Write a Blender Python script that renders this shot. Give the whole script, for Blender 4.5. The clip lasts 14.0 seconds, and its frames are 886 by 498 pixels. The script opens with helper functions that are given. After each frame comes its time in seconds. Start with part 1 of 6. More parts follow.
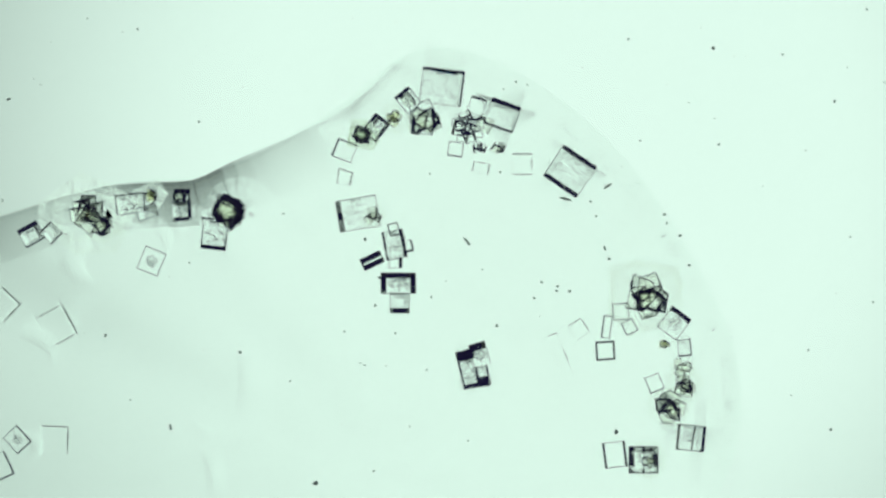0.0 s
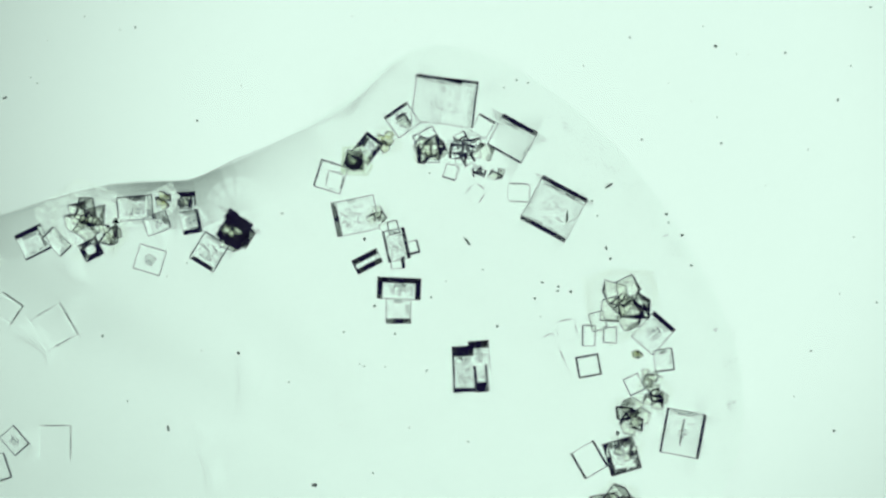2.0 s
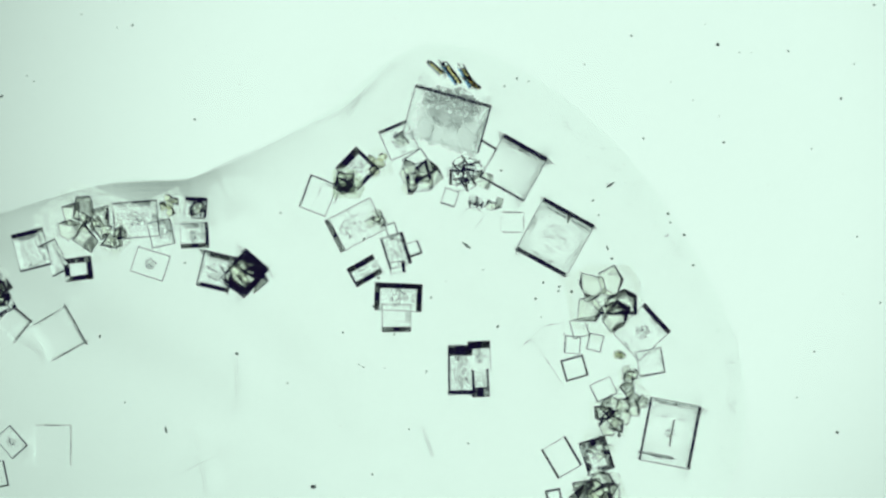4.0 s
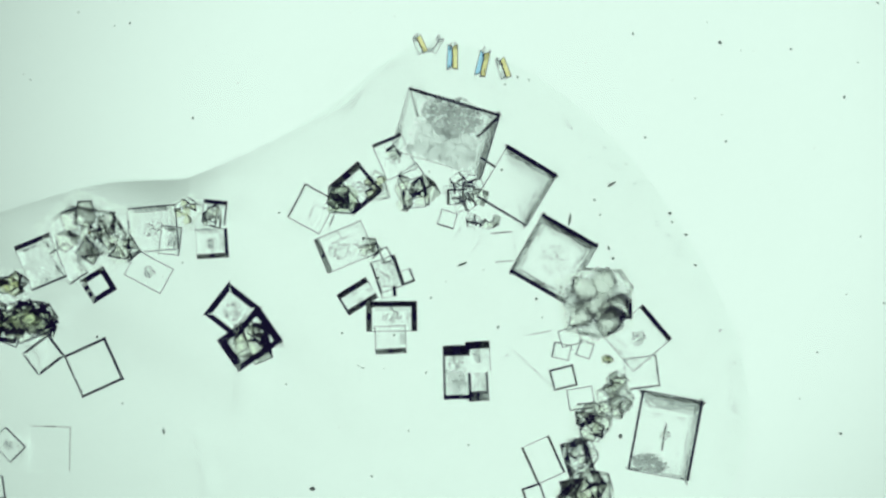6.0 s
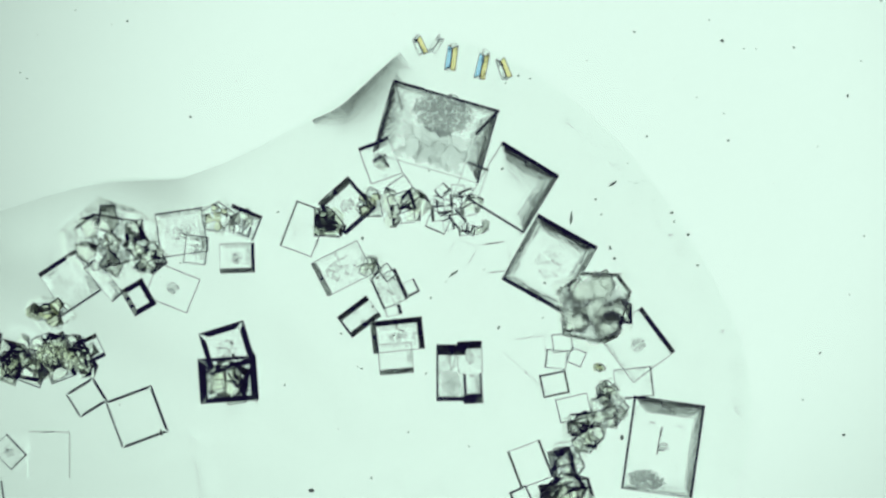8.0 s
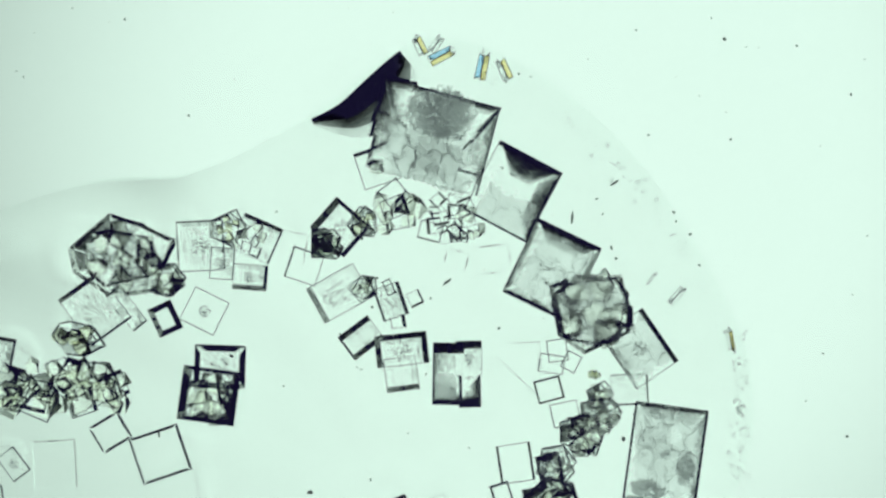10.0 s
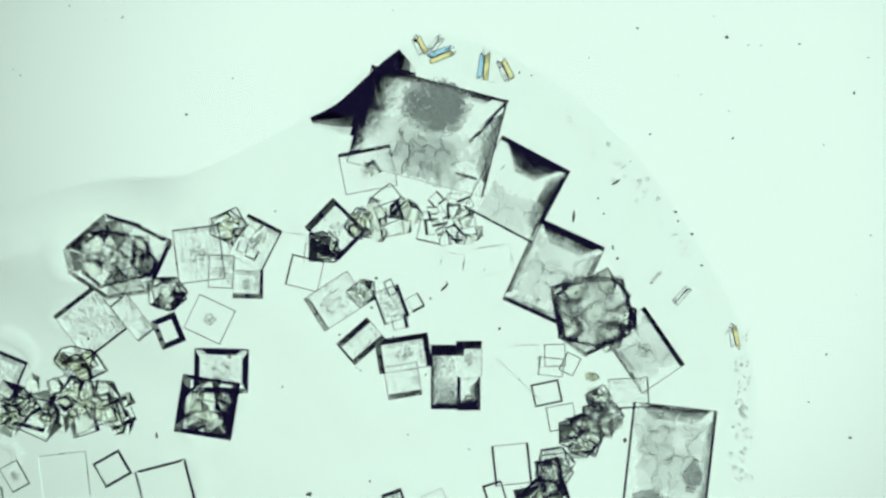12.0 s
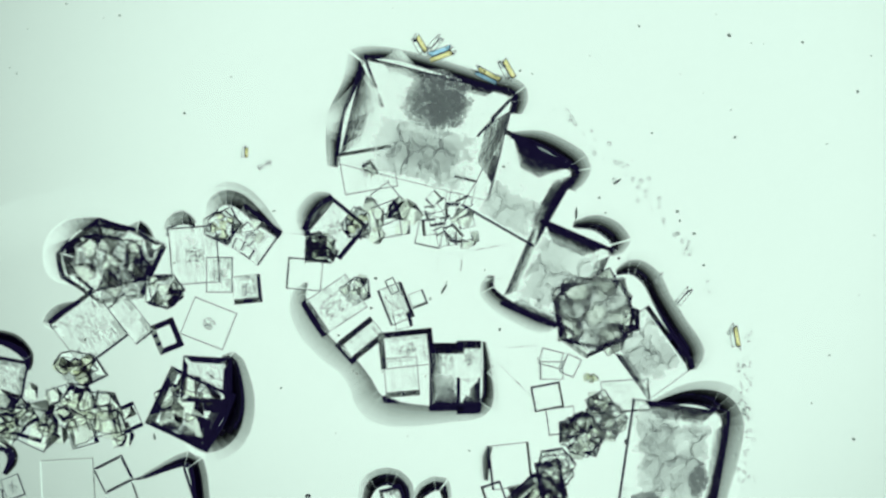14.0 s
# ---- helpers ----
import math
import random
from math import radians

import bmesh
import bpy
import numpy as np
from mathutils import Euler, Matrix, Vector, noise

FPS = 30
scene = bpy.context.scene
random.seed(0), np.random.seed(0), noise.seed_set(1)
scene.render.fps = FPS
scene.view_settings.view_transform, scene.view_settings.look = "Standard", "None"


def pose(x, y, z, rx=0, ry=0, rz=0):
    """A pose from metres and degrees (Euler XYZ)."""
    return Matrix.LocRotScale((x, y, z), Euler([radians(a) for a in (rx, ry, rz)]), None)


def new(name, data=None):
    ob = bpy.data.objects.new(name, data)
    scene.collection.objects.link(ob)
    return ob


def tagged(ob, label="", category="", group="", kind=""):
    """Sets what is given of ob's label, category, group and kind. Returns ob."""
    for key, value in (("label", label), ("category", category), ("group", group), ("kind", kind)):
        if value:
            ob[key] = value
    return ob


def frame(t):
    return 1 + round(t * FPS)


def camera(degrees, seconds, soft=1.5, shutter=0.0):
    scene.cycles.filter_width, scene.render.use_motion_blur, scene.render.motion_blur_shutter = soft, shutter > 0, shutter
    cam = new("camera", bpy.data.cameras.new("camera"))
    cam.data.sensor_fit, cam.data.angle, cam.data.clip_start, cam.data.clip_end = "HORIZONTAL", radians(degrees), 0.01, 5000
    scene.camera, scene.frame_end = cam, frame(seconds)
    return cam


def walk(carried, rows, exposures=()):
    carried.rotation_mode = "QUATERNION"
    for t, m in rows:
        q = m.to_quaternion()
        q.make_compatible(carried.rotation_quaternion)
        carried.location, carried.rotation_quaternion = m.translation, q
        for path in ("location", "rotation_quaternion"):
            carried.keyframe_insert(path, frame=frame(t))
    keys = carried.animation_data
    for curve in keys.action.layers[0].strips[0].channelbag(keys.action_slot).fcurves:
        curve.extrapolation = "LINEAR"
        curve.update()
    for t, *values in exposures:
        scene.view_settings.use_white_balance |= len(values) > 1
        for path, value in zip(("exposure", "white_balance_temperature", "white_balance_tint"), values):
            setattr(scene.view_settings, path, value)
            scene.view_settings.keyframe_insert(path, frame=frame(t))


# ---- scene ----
# A salt solution drying on a microscope slide, lit from below through the stage.
# The field under the lens is two millimetres wide; it is modelled enlarged, one metre for one millimetre.
MM = 1.0
FIELD, EYE = 2.12, 25.0

cam = camera(math.degrees(2 * math.atan(FIELD / 2 / EYE)), 14.0, soft=2.6)


def eye_at(t):
    """The lens sinks slowly and evenly towards the slide."""
    s = 1 + 0.059 * t / 14
    k = 1 - 1 / s
    x, y, z = 0.0041 * k * MM, -0.0392 * k * MM, EYE / s * MM
    return pose(x, y, z)


walk(cam, [(t, eye_at(t)) for t in (0.0, 3.5, 7.0, 10.5, 14.0)])

# ---- light: a dim room and the lamp under the stage ----
world = bpy.data.worlds.new("dim_room")
scene.world = world
world.use_nodes = True
world.node_tree.nodes["Background"].inputs[0].default_value = (0.22, 0.18, 0.75, 1)
world.node_tree.nodes["Background"].inputs[1].default_value = 0.034
scene.view_settings.exposure = 0.0
scene.cycles.max_bounces = 32
scene.cycles.transmission_bounces = 32
scene.cycles.transparent_max_bounces = 64


# ---- materials ----
def material(name):
    m = bpy.data.materials.new(name)
    m.use_nodes = True
    return m, m.node_tree, m.node_tree.nodes["Principled BSDF"]


def noise_ramp(tree, scale, lo, hi, a, b, detail=4.0, rough=0.6):
    """Object-space noise, per mm, mapped from lo..hi to a..b."""
    n, l = tree.nodes, tree.links
    co = n.new("ShaderNodeTexCoord")
    tex = n.new("ShaderNodeTexNoise")
    tex.inputs["Scale"].default_value = scale / MM
    tex.inputs["Detail"].default_value = detail
    tex.inputs["Roughness"].default_value = rough
    info, shift, add = n.new("ShaderNodeObjectInfo"), n.new("ShaderNodeVectorMath"), n.new("ShaderNodeVectorMath")
    shift.operation, add.operation = "SCALE", "ADD"
    shift.inputs[0].default_value = (71 * MM, 43 * MM, 29 * MM)
    l.new(info.outputs["Random"], shift.inputs["Scale"])
    l.new(co.outputs["Object"], add.inputs[0])
    l.new(shift.outputs[0], add.inputs[1])
    l.new(add.outputs[0], tex.inputs["Vector"])
    r = n.new("ShaderNodeMapRange")
    r.interpolation_type = "SMOOTHSTEP"
    for i, v in enumerate((lo, hi, a, b)):
        r.inputs[1 + i].default_value = v
    l.new(tex.outputs[0], r.inputs[0])
    return tex.outputs[0], r.outputs[0]


def glass(name, ior, tint=(1, 1, 1), frost=None, relief=0.0, grain=40.0, fading=None, deep=0.004, cracks=None, square=False):
    """Clear mineral or liquid; frost: (noise scale, low, high, roughness) of its clouded patches."""
    m, tree, b = material(name)
    b.inputs["Base Color"].default_value = (*tint, 1)
    b.inputs["Transmission Weight"].default_value = 1
    b.inputs["IOR"].default_value = ior
    b.inputs["Roughness"].default_value = 0.0
    n, l = tree.nodes, tree.links
    fade = None
    if fading:
        # full in the middle, nothing at the ragged rim
        co, far, ra = n.new("ShaderNodeTexCoord"), n.new("ShaderNodeVectorMath"), n.new("ShaderNodeMapRange")
        far.operation = "DISTANCE"
        far.inputs[1].default_value = (0.5, 0.5, 0.5)
        for i, v in enumerate((*fading, 1.0, 0.0)):
            ra.inputs[1 + i].default_value = v
        flat, rag = n.new("ShaderNodeVectorMath"), n.new("ShaderNodeMath")
        flat.operation, rag.operation = "MULTIPLY_ADD", "ADD"
        flat.inputs[1].default_value, flat.inputs[2].default_value = (1, 1, 0), (0, 0, 0.5)
        l.new(co.outputs["Generated"], flat.inputs[0])
        l.new(flat.outputs[0], far.inputs[0])
        if square:
            sub, ab, xyz, big = n.new("ShaderNodeVectorMath"), n.new("ShaderNodeVectorMath"), n.new("ShaderNodeSeparateXYZ"), n.new("ShaderNodeMath")
            sub.operation, ab.operation, big.operation = "SUBTRACT", "ABSOLUTE", "MAXIMUM"
            sub.inputs[1].default_value = (0.5, 0.5, 0.5)
            l.new(flat.outputs[0], sub.inputs[0])
            l.new(sub.outputs[0], ab.inputs[0])
            l.new(ab.outputs[0], xyz.inputs[0])
            l.new(xyz.outputs[0], big.inputs[0])
            l.new(xyz.outputs[1], big.inputs[1])
            l.new(big.outputs[0], rag.inputs[0])
        else:
            l.new(far.outputs["Value"], rag.inputs[0])
        l.new(noise_ramp(tree, 30, 0.3, 0.7, -0.13, 0.13, detail=7.0, rough=0.8)[1], rag.inputs[1])
        l.new(rag.outputs[0], ra.inputs[0])
        fade = ra.outputs[0]

    def faded(socket):
        if not fade:
            return socket
        mu = n.new("ShaderNodeMath")
        mu.operation = "MULTIPLY"
        l.new(fade, mu.inputs[0])
        l.new(socket, mu.inputs[1])
        return mu.outputs[0]

    if frost:
        _, r = noise_ramp(tree, frost[0], frost[1], frost[2], 0.0, frost[3])
        l.new(faded(r), b.inputs["Roughness"])
    normal = None
    if relief:
        h, _ = noise_ramp(tree, grain, 0.3, 0.7, 0, 1)
        bump = n.new("ShaderNodeBump")
        bump.inputs["Strength"].default_value = relief
        bump.inputs["Distance"].default_value = deep * MM
        l.new(h, bump.inputs["Height"])
        if fade:
            l.new(fade, bump.inputs["Strength"])
        normal = bump.outputs[0]
    if cracks:
        # crooked lines where the grown-together grains meet
        co, warp, add, cell, ra = n.new("ShaderNodeTexCoord"), n.new("ShaderNodeTexNoise"), n.new("ShaderNodeVectorMath"), n.new("ShaderNodeTexVoronoi"), n.new("ShaderNodeMapRange")
        warp.inputs["Scale"].default_value = cracks[0] * 1.7 / MM
        warp.inputs["Detail"].default_value = 5
        add.operation = "MULTIPLY_ADD"
        add.inputs[1].default_value = (0.09 * MM, 0.09 * MM, 0.0)
        cell.feature = "DISTANCE_TO_EDGE"
        cell.inputs["Scale"].default_value = cracks[0] / MM
        for i, v in enumerate((0.0, cracks[2], 0.0, 1.0)):
            ra.inputs[1 + i].default_value = v
        l.new(co.outputs["Object"], warp.inputs["Vector"])
        l.new(warp.outputs["Color"], add.inputs[0])
        l.new(co.outputs["Object"], add.inputs[2])
        l.new(add.outputs[0], cell.inputs["Vector"])
        l.new(cell.outputs["Distance"], ra.inputs[0])
        crack = n.new("ShaderNodeBump")
        crack.inputs["Strength"].default_value = 0.9
        crack.inputs["Distance"].default_value = cracks[1] * MM
        l.new(ra.outputs[0], crack.inputs["Height"])
        if fade:
            l.new(fade, crack.inputs["Strength"])
        if normal:
            l.new(normal, crack.inputs["Normal"])
        normal = crack.outputs[0]
    if normal:
        l.new(normal, b.inputs["Normal"])
    return m


def solid(name, colour, rough, spread=0.3, scale=40.0):
    m, tree, b = material(name)
    b.inputs["Roughness"].default_value = rough
    _, r = noise_ramp(tree, scale, 0.3, 0.7, 1 - spread, 1 + spread)
    mix = tree.nodes.new("ShaderNodeVectorMath")
    mix.operation = "SCALE"
    mix.inputs[0].default_value = colour
    tree.links.new(r, mix.inputs["Scale"])
    tree.links.new(mix.outputs[0], b.inputs["Base Color"])
    return m


CLEAR = glass("clear_salt", 1.22, relief=0.06, grain=30)
FACE = glass("uneven_clear_salt", 1.20, relief=0.7, grain=34, deep=0.006, cracks=(9, 0.0004, 0.03))
VEIL = glass("veined_salt", 1.22, relief=0.55, grain=48, deep=0.008, frost=(22, 0.35, 0.7, 0.3), fading=(0.36, 0.47), square=True)
CRUST = glass("wrinkled_salt", 1.28, relief=0.9, grain=34, deep=0.008, frost=(16, 0.05, 0.52, 0.6), fading=(0.40, 0.48), cracks=(12, 0.0026, 0.07), square=True)
ROUGH = glass("rough_salt", 1.18, relief=0.5, grain=60, frost=(18, 0.45, 0.7, 0.2))
LUMP = glass("lump_salt", 1.32, tint=(0.955, 0.965, 0.89), relief=0.35, grain=25)
OLIVE = glass("olive_salt", 1.3, tint=(0.84, 0.84, 0.6), relief=0.3, grain=25)
CLOUD = glass("clouded_salt", 1.42, frost=(150, 0.40, 0.5, 1.0), relief=1.0, grain=110, fading=(0.38, 0.49), deep=0.008)
FACET = glass("dull_slope_salt", 1.34, relief=0.8, grain=110, deep=0.004)
EDGE = glass("rim_brine", 1.2)
FILM = glass("standing_film_brine", 1.1)
SHARD = glass("shard_salt", 1.32, tint=(0.99, 0.992, 0.98), relief=0.6, grain=42, deep=0.005)
STEEP = glass("steep_salt", 1.4)
DENSE = glass("dense_salt", 1.54, tint=(0.9, 0.93, 0.85), relief=0.3, grain=25)
YELLOW = glass("yellow_crystal", 1.3, tint=(0.97, 0.7, 0.2), relief=0.1)
BLUE = glass("blue_crystal", 1.3, tint=(0.25, 0.55, 0.96), relief=0.1)
WATER = glass("brine", 1.34, tint=(0.94, 0.962, 0.948))
DUST = solid("dust", (0.78, 0.8, 0.72), 0.45)
DUST.node_tree.nodes["Principled BSDF"].inputs["Transmission Weight"].default_value = 0.9


def seam(name, gloss):
    """Faces in optical contact with what they lie on, and the plane-parallel slide: light goes straight through."""
    m = bpy.data.materials.new(name)
    m.use_nodes = True
    n, l = m.node_tree.nodes, m.node_tree.links
    n.clear()
    out, clear = n.new("ShaderNodeOutputMaterial"), n.new("ShaderNodeBsdfTransparent")
    clear.inputs[0].default_value = (0.985, 0.99, 0.985, 1) if gloss else (1, 1, 1, 1)
    if gloss:
        mix, shine, fr = n.new("ShaderNodeMixShader"), n.new("ShaderNodeBsdfGlossy"), n.new("ShaderNodeFresnel")
        shine.inputs["Roughness"].default_value = 0.02
        fr.inputs[0].default_value = 1.5
        l.new(fr.outputs[0], mix.inputs[0])
        l.new(clear.outputs[0], mix.inputs[1])
        l.new(shine.outputs[0], mix.inputs[2])
        l.new(mix.outputs[0], out.inputs[0])
    else:
        l.new(clear.outputs[0], out.inputs[0])
    return m


SLIDE = seam("slide_glass", True)
CONTACT = seam("wetted_face", False)
OPTICAL = ("salt", "brine", "crystal")
BLACK = solid("black_metal", (0.02, 0.02, 0.022), 0.5, scale=0.3)


# ---- building helpers ----
def mesh_of(name, bm, mat):
    """Millimetre bmesh to a mesh in metres."""
    bmesh.ops.scale(bm, vec=(MM, MM, MM), verts=bm.verts)
    me = bpy.data.meshes.new(name)
    wet = mat.name.endswith(OPTICAL)
    if wet:
        bm.normal_update()
        for f in bm.faces:
            f.material_index = int(f.normal.z < 0.06)
    bm.to_mesh(me)
    bm.free()
    me.materials.append(mat)
    if wet:
        me.materials.append(CONTACT)
    return me


def part(name, bm, mat, parent, label=""):
    ob = new(name, mesh_of(name, bm, mat))
    ob.parent = parent
    return tagged(ob, label=label)


MOVES = []


def at(x, y, z=0.0, turn=0.0, rx=0.0, ry=0.0):
    return pose(x * MM, y * MM, z * MM, rx, ry, turn)


def follow(ob, rows):
    """Keep the rows for motions()."""
    MOVES.append((ob, rows))


def unwrap(rows):
    """Turns in step, so that no crystal spins the long way round."""
    out, last = [], None
    for r in rows:
        a = r[3]
        while last is not None and a - last > 180:
            a -= 360
        while last is not None and a - last < -180:
            a += 360
        last = a
        out.append((r[0], r[1], r[2], a, *r[4:]))
    return out


def faces(bm, points, lists):
    vs = [bm.verts.new(p) for p in points]
    for f in lists:
        bm.faces.new([vs[i] for i in f])
    bmesh.ops.recalc_face_normals(bm, faces=bm.faces)
    return bm


# ---- the setting ----
def disc_with_hole(r0, r1, z0, z1, n=64):
    bm = bmesh.new()
    ring = []
    for r, z in ((r0, z0), (r1, z0), (r1, z1), (r0, z1)):
        ring.append([bm.verts.new((r * math.cos(k * math.tau / n), r * math.sin(k * math.tau / n), z)) for k in range(n)])
    for i in range(4):
        a, b = ring[i], ring[(i + 1) % 4]
        for k in range(n):
            bm.faces.new((a[k], a[(k + 1) % n], b[(k + 1) % n], b[k]))
    bmesh.ops.recalc_face_normals(bm, faces=bm.faces)
    return bm


def build_stage():
    bm = bmesh.new()
    bmesh.ops.create_cube(bm, size=1)
    bmesh.ops.scale(bm, vec=(76, 26, 1.0), verts=bm.verts)
    bmesh.ops.translate(bm, vec=(0, 0, -0.504), verts=bm.verts)
    ob = new("glass_slide", mesh_of("glass_slide", bm, SLIDE))
    tagged(ob, "clear glass microscope slide lying on the black stage", "slide", kind="structure")
    ob = new("stage", mesh_of("stage", disc_with_hole(9, 40, -3.0, -1.008), BLACK))
    tagged(ob, "black metal microscope stage with a round opening", "stage", kind="structure")
    ob = new("lamp_house", mesh_of("lamp_house", disc_with_hole(LAMP_TO + 0.02, LAMP_TO + 0.6, -27, -24.6), BLACK))
    tagged(ob, "black metal rim of the lamp under the stage", "lamp housing", kind="structure")
    # the lit field lens, brightest in its middle
    bm = bmesh.new()
    bmesh.ops.create_circle(bm, cap_ends=True, segments=96, radius=LAMP_TO)
    m = bpy.data.materials.new("lamp_glow")
    m.use_nodes = True
    n, l = m.node_tree.nodes, m.node_tree.links
    n.clear()
    out, em = n.new("ShaderNodeOutputMaterial"), n.new("ShaderNodeEmission")
    co, le, ra = n.new("ShaderNodeTexCoord"), n.new("ShaderNodeVectorMath"), n.new("ShaderNodeMapRange")
    le.operation = "LENGTH"
    ra.interpolation_type = "SMOOTHSTEP"
    for i, v in enumerate((LAMP_FROM * MM, LAMP_TO * MM, LAMP, 0.0)):
        ra.inputs[1 + i].default_value = v
    em.inputs[0].default_value = (*LAMP_COLOUR, 1)
    l.new(co.outputs["Object"], le.inputs[0])
    l.new(le.outputs["Value"], ra.inputs[0])
    l.new(ra.outputs[0], em.inputs[1])
    l.new(em.outputs[0], out.inputs[0])
    ob = new("field_lamp", mesh_of("field_lamp", bm, m))
    ob.location = (LAMP_OFF[0] * MM, LAMP_OFF[1] * MM, -25 * MM)
    tagged(ob, "round glowing white field lamp below the stage", "lamp", kind="structure")


LAMP, LAMP_COLOUR, LAMP_OFF, LAMP_FROM, LAMP_TO = 1.08, (0.765, 1.0, 0.88), (0.5, 0.45), 1.3, 5.0
build_stage()


# ---- the drop of brine ----
def build_drop():
    """A thin pool with an uneven edge: spline round its rim, then rings inward with a rounded shoulder."""
    knots = DROP_RIM
    rim = []
    n = len(knots)
    for i in range(n):
        p0, p1, p2, p3 = (Vector(knots[(i + k) % n]) for k in (-1, 0, 1, 2))
        for s in range(12):
            t = s / 12
            rim.append(0.5 * ((2 * p1) + (p2 - p0) * t + (2 * p0 - 5 * p1 + 4 * p2 - p3) * t * t + (3 * p1 - p0 - 3 * p2 + p3) * t ** 3))
    mid = Vector((-0.12, -0.55))
    bm = bmesh.new()
    rings = []
    for f in (0.0, 0.004, 0.01, 0.02, 0.035, 0.055, 0.08, 0.12, 0.17, 0.24, 0.33, 0.45, 0.6, 0.8):
        ring = []
        for p in rim:
            d = p - mid
            q = p - d * f
            inset = f * d.length
            steep = 0.2 + 0.2 * math.tanh((-p.x - 0.08) * 4)
            z = 0.0002 * (1 - math.exp(-inset / 0.006)) + 0.042 * (1 - math.exp(-inset / (0.12 * steep + 0.5 * (1 - steep)))) / (1 - math.exp(-d.length / (0.12 * steep + 0.5 * (1 - steep))))
            ring.append(bm.verts.new((q.x, q.y, z)))
        rings.append(ring)
    m = len(rim)
    for a, b in zip(rings, rings[1:]):
        for k in range(m):
            bm.faces.new((a[k], a[(k + 1) % m], b[(k + 1) % m], b[k]))
    top, foot = (bm.verts.new((mid.x, mid.y, z)) for z in (sum(v.co.z for v in rings[-1]) / m, 0.0))
    for k in range(m):
        bm.faces.new((rings[-1][k], rings[-1][(k + 1) % m], top))
    under = [bm.verts.new((p.x, p.y, 0)) for p in rim]
    for k in range(m):
        bm.faces.new((under[(k + 1) % m], under[k], foot))
    for f in bm.faces:
        f.normal_update()
        if (f.normal.z < 0) != (foot in f.verts):
            f.normal_flip()
    for f in bm.faces:
        f.smooth = foot not in f.verts
    ob = new("brine_drop", mesh_of("brine_drop", bm, WATER))
    follow(ob, [(0.0, at(0, 0)), (12.2, at(0, 0)), (12.8, at(0.003, -0.02)), (13.1, at(0.0, -0.1)), (13.45, at(-0.2, -1.1)), (14.0, at(-0.3, -1.9))])
    tagged(ob, "thin clear pool of drying salt water on the slide", "water", kind="structure")


# ---- crystals ----
def corner_bm(sx, sy, ax, ay, bu, bv, g, T, fill=False):
    """A corner of a plate with sloped outer bands bu (on the x side) and bv (on the y side), upright inside:
    a whole quarter if fill is set, else an L."""
    ax, ay = max(ax, bu + g * 1.5), max(ay, bv + g * 1.5)
    if fill:
        # behind the dark band a softer shoulder, then the flat face
        m = min(0.4 * ax, 0.4 * ay, 0.012)
        bu2, bv2, T2 = bu + m, bv + 0.8 * m, T + 0.24 * m
        pts = [(0, 0, 0), (ax, 0, 0), (ax, ay, 0), (0, ay, 0), (bu, bv, T), (ax, bv, T), (ax, ay, T2), (bu, ay, T),
               (bu2, bv2, T2), (ax, bv2, T2), (bu2, ay, T2)]
        lists = ((0, 1, 2, 3), (0, 1, 5, 4), (0, 4, 7, 3), (4, 5, 9, 8), (4, 8, 10, 7), (8, 9, 6, 10), (1, 2, 6, 9, 5), (2, 3, 7, 10, 6))
    else:
        pts = [(0, 0, 0), (ax, 0, 0), (ax, bv + g, 0), (bu + g, bv + g, 0), (bu + g, ay, 0), (0, ay, 0),
               (bu, bv, T), (ax, bv, T), (ax, bv + g, T), (bu + g, bv + g, T), (bu + g, ay, T), (bu, ay, T)]
        lists = ((0, 1, 2, 3, 4, 5), (0, 1, 7, 6), (0, 6, 11, 5), (6, 7, 8, 9, 10, 11),
                 (1, 2, 8, 7), (2, 3, 9, 8), (3, 4, 10, 9), (4, 5, 11, 10))
    return faces(bmesh.new(), [(-sx * u, -sy * v, z) for u, v, z in pts], lists)


def bar_bm(length, b, g, T, turn):
    """A straight piece of a plate's edge, centred on its outer line; turn: 0 north, then clockwise."""
    h = length / 2
    pts = [(-h, 0, 0), (h, 0, 0), (h, -b - g, 0), (-h, -b - g, 0), (-h, -b, T), (h, -b, T), (h, -b - g, T), (-h, -b - g, T)]
    bm = faces(bmesh.new(), pts, ((0, 1, 2, 3), (0, 1, 5, 4), (4, 5, 6, 7), (2, 3, 7, 6), (1, 2, 6, 5), (0, 3, 7, 4)))
    bmesh.ops.rotate(bm, cent=(0, 0, 0), matrix=Matrix.Rotation(-turn * math.pi / 2, 3, "Z"), verts=bm.verts)
    return bm


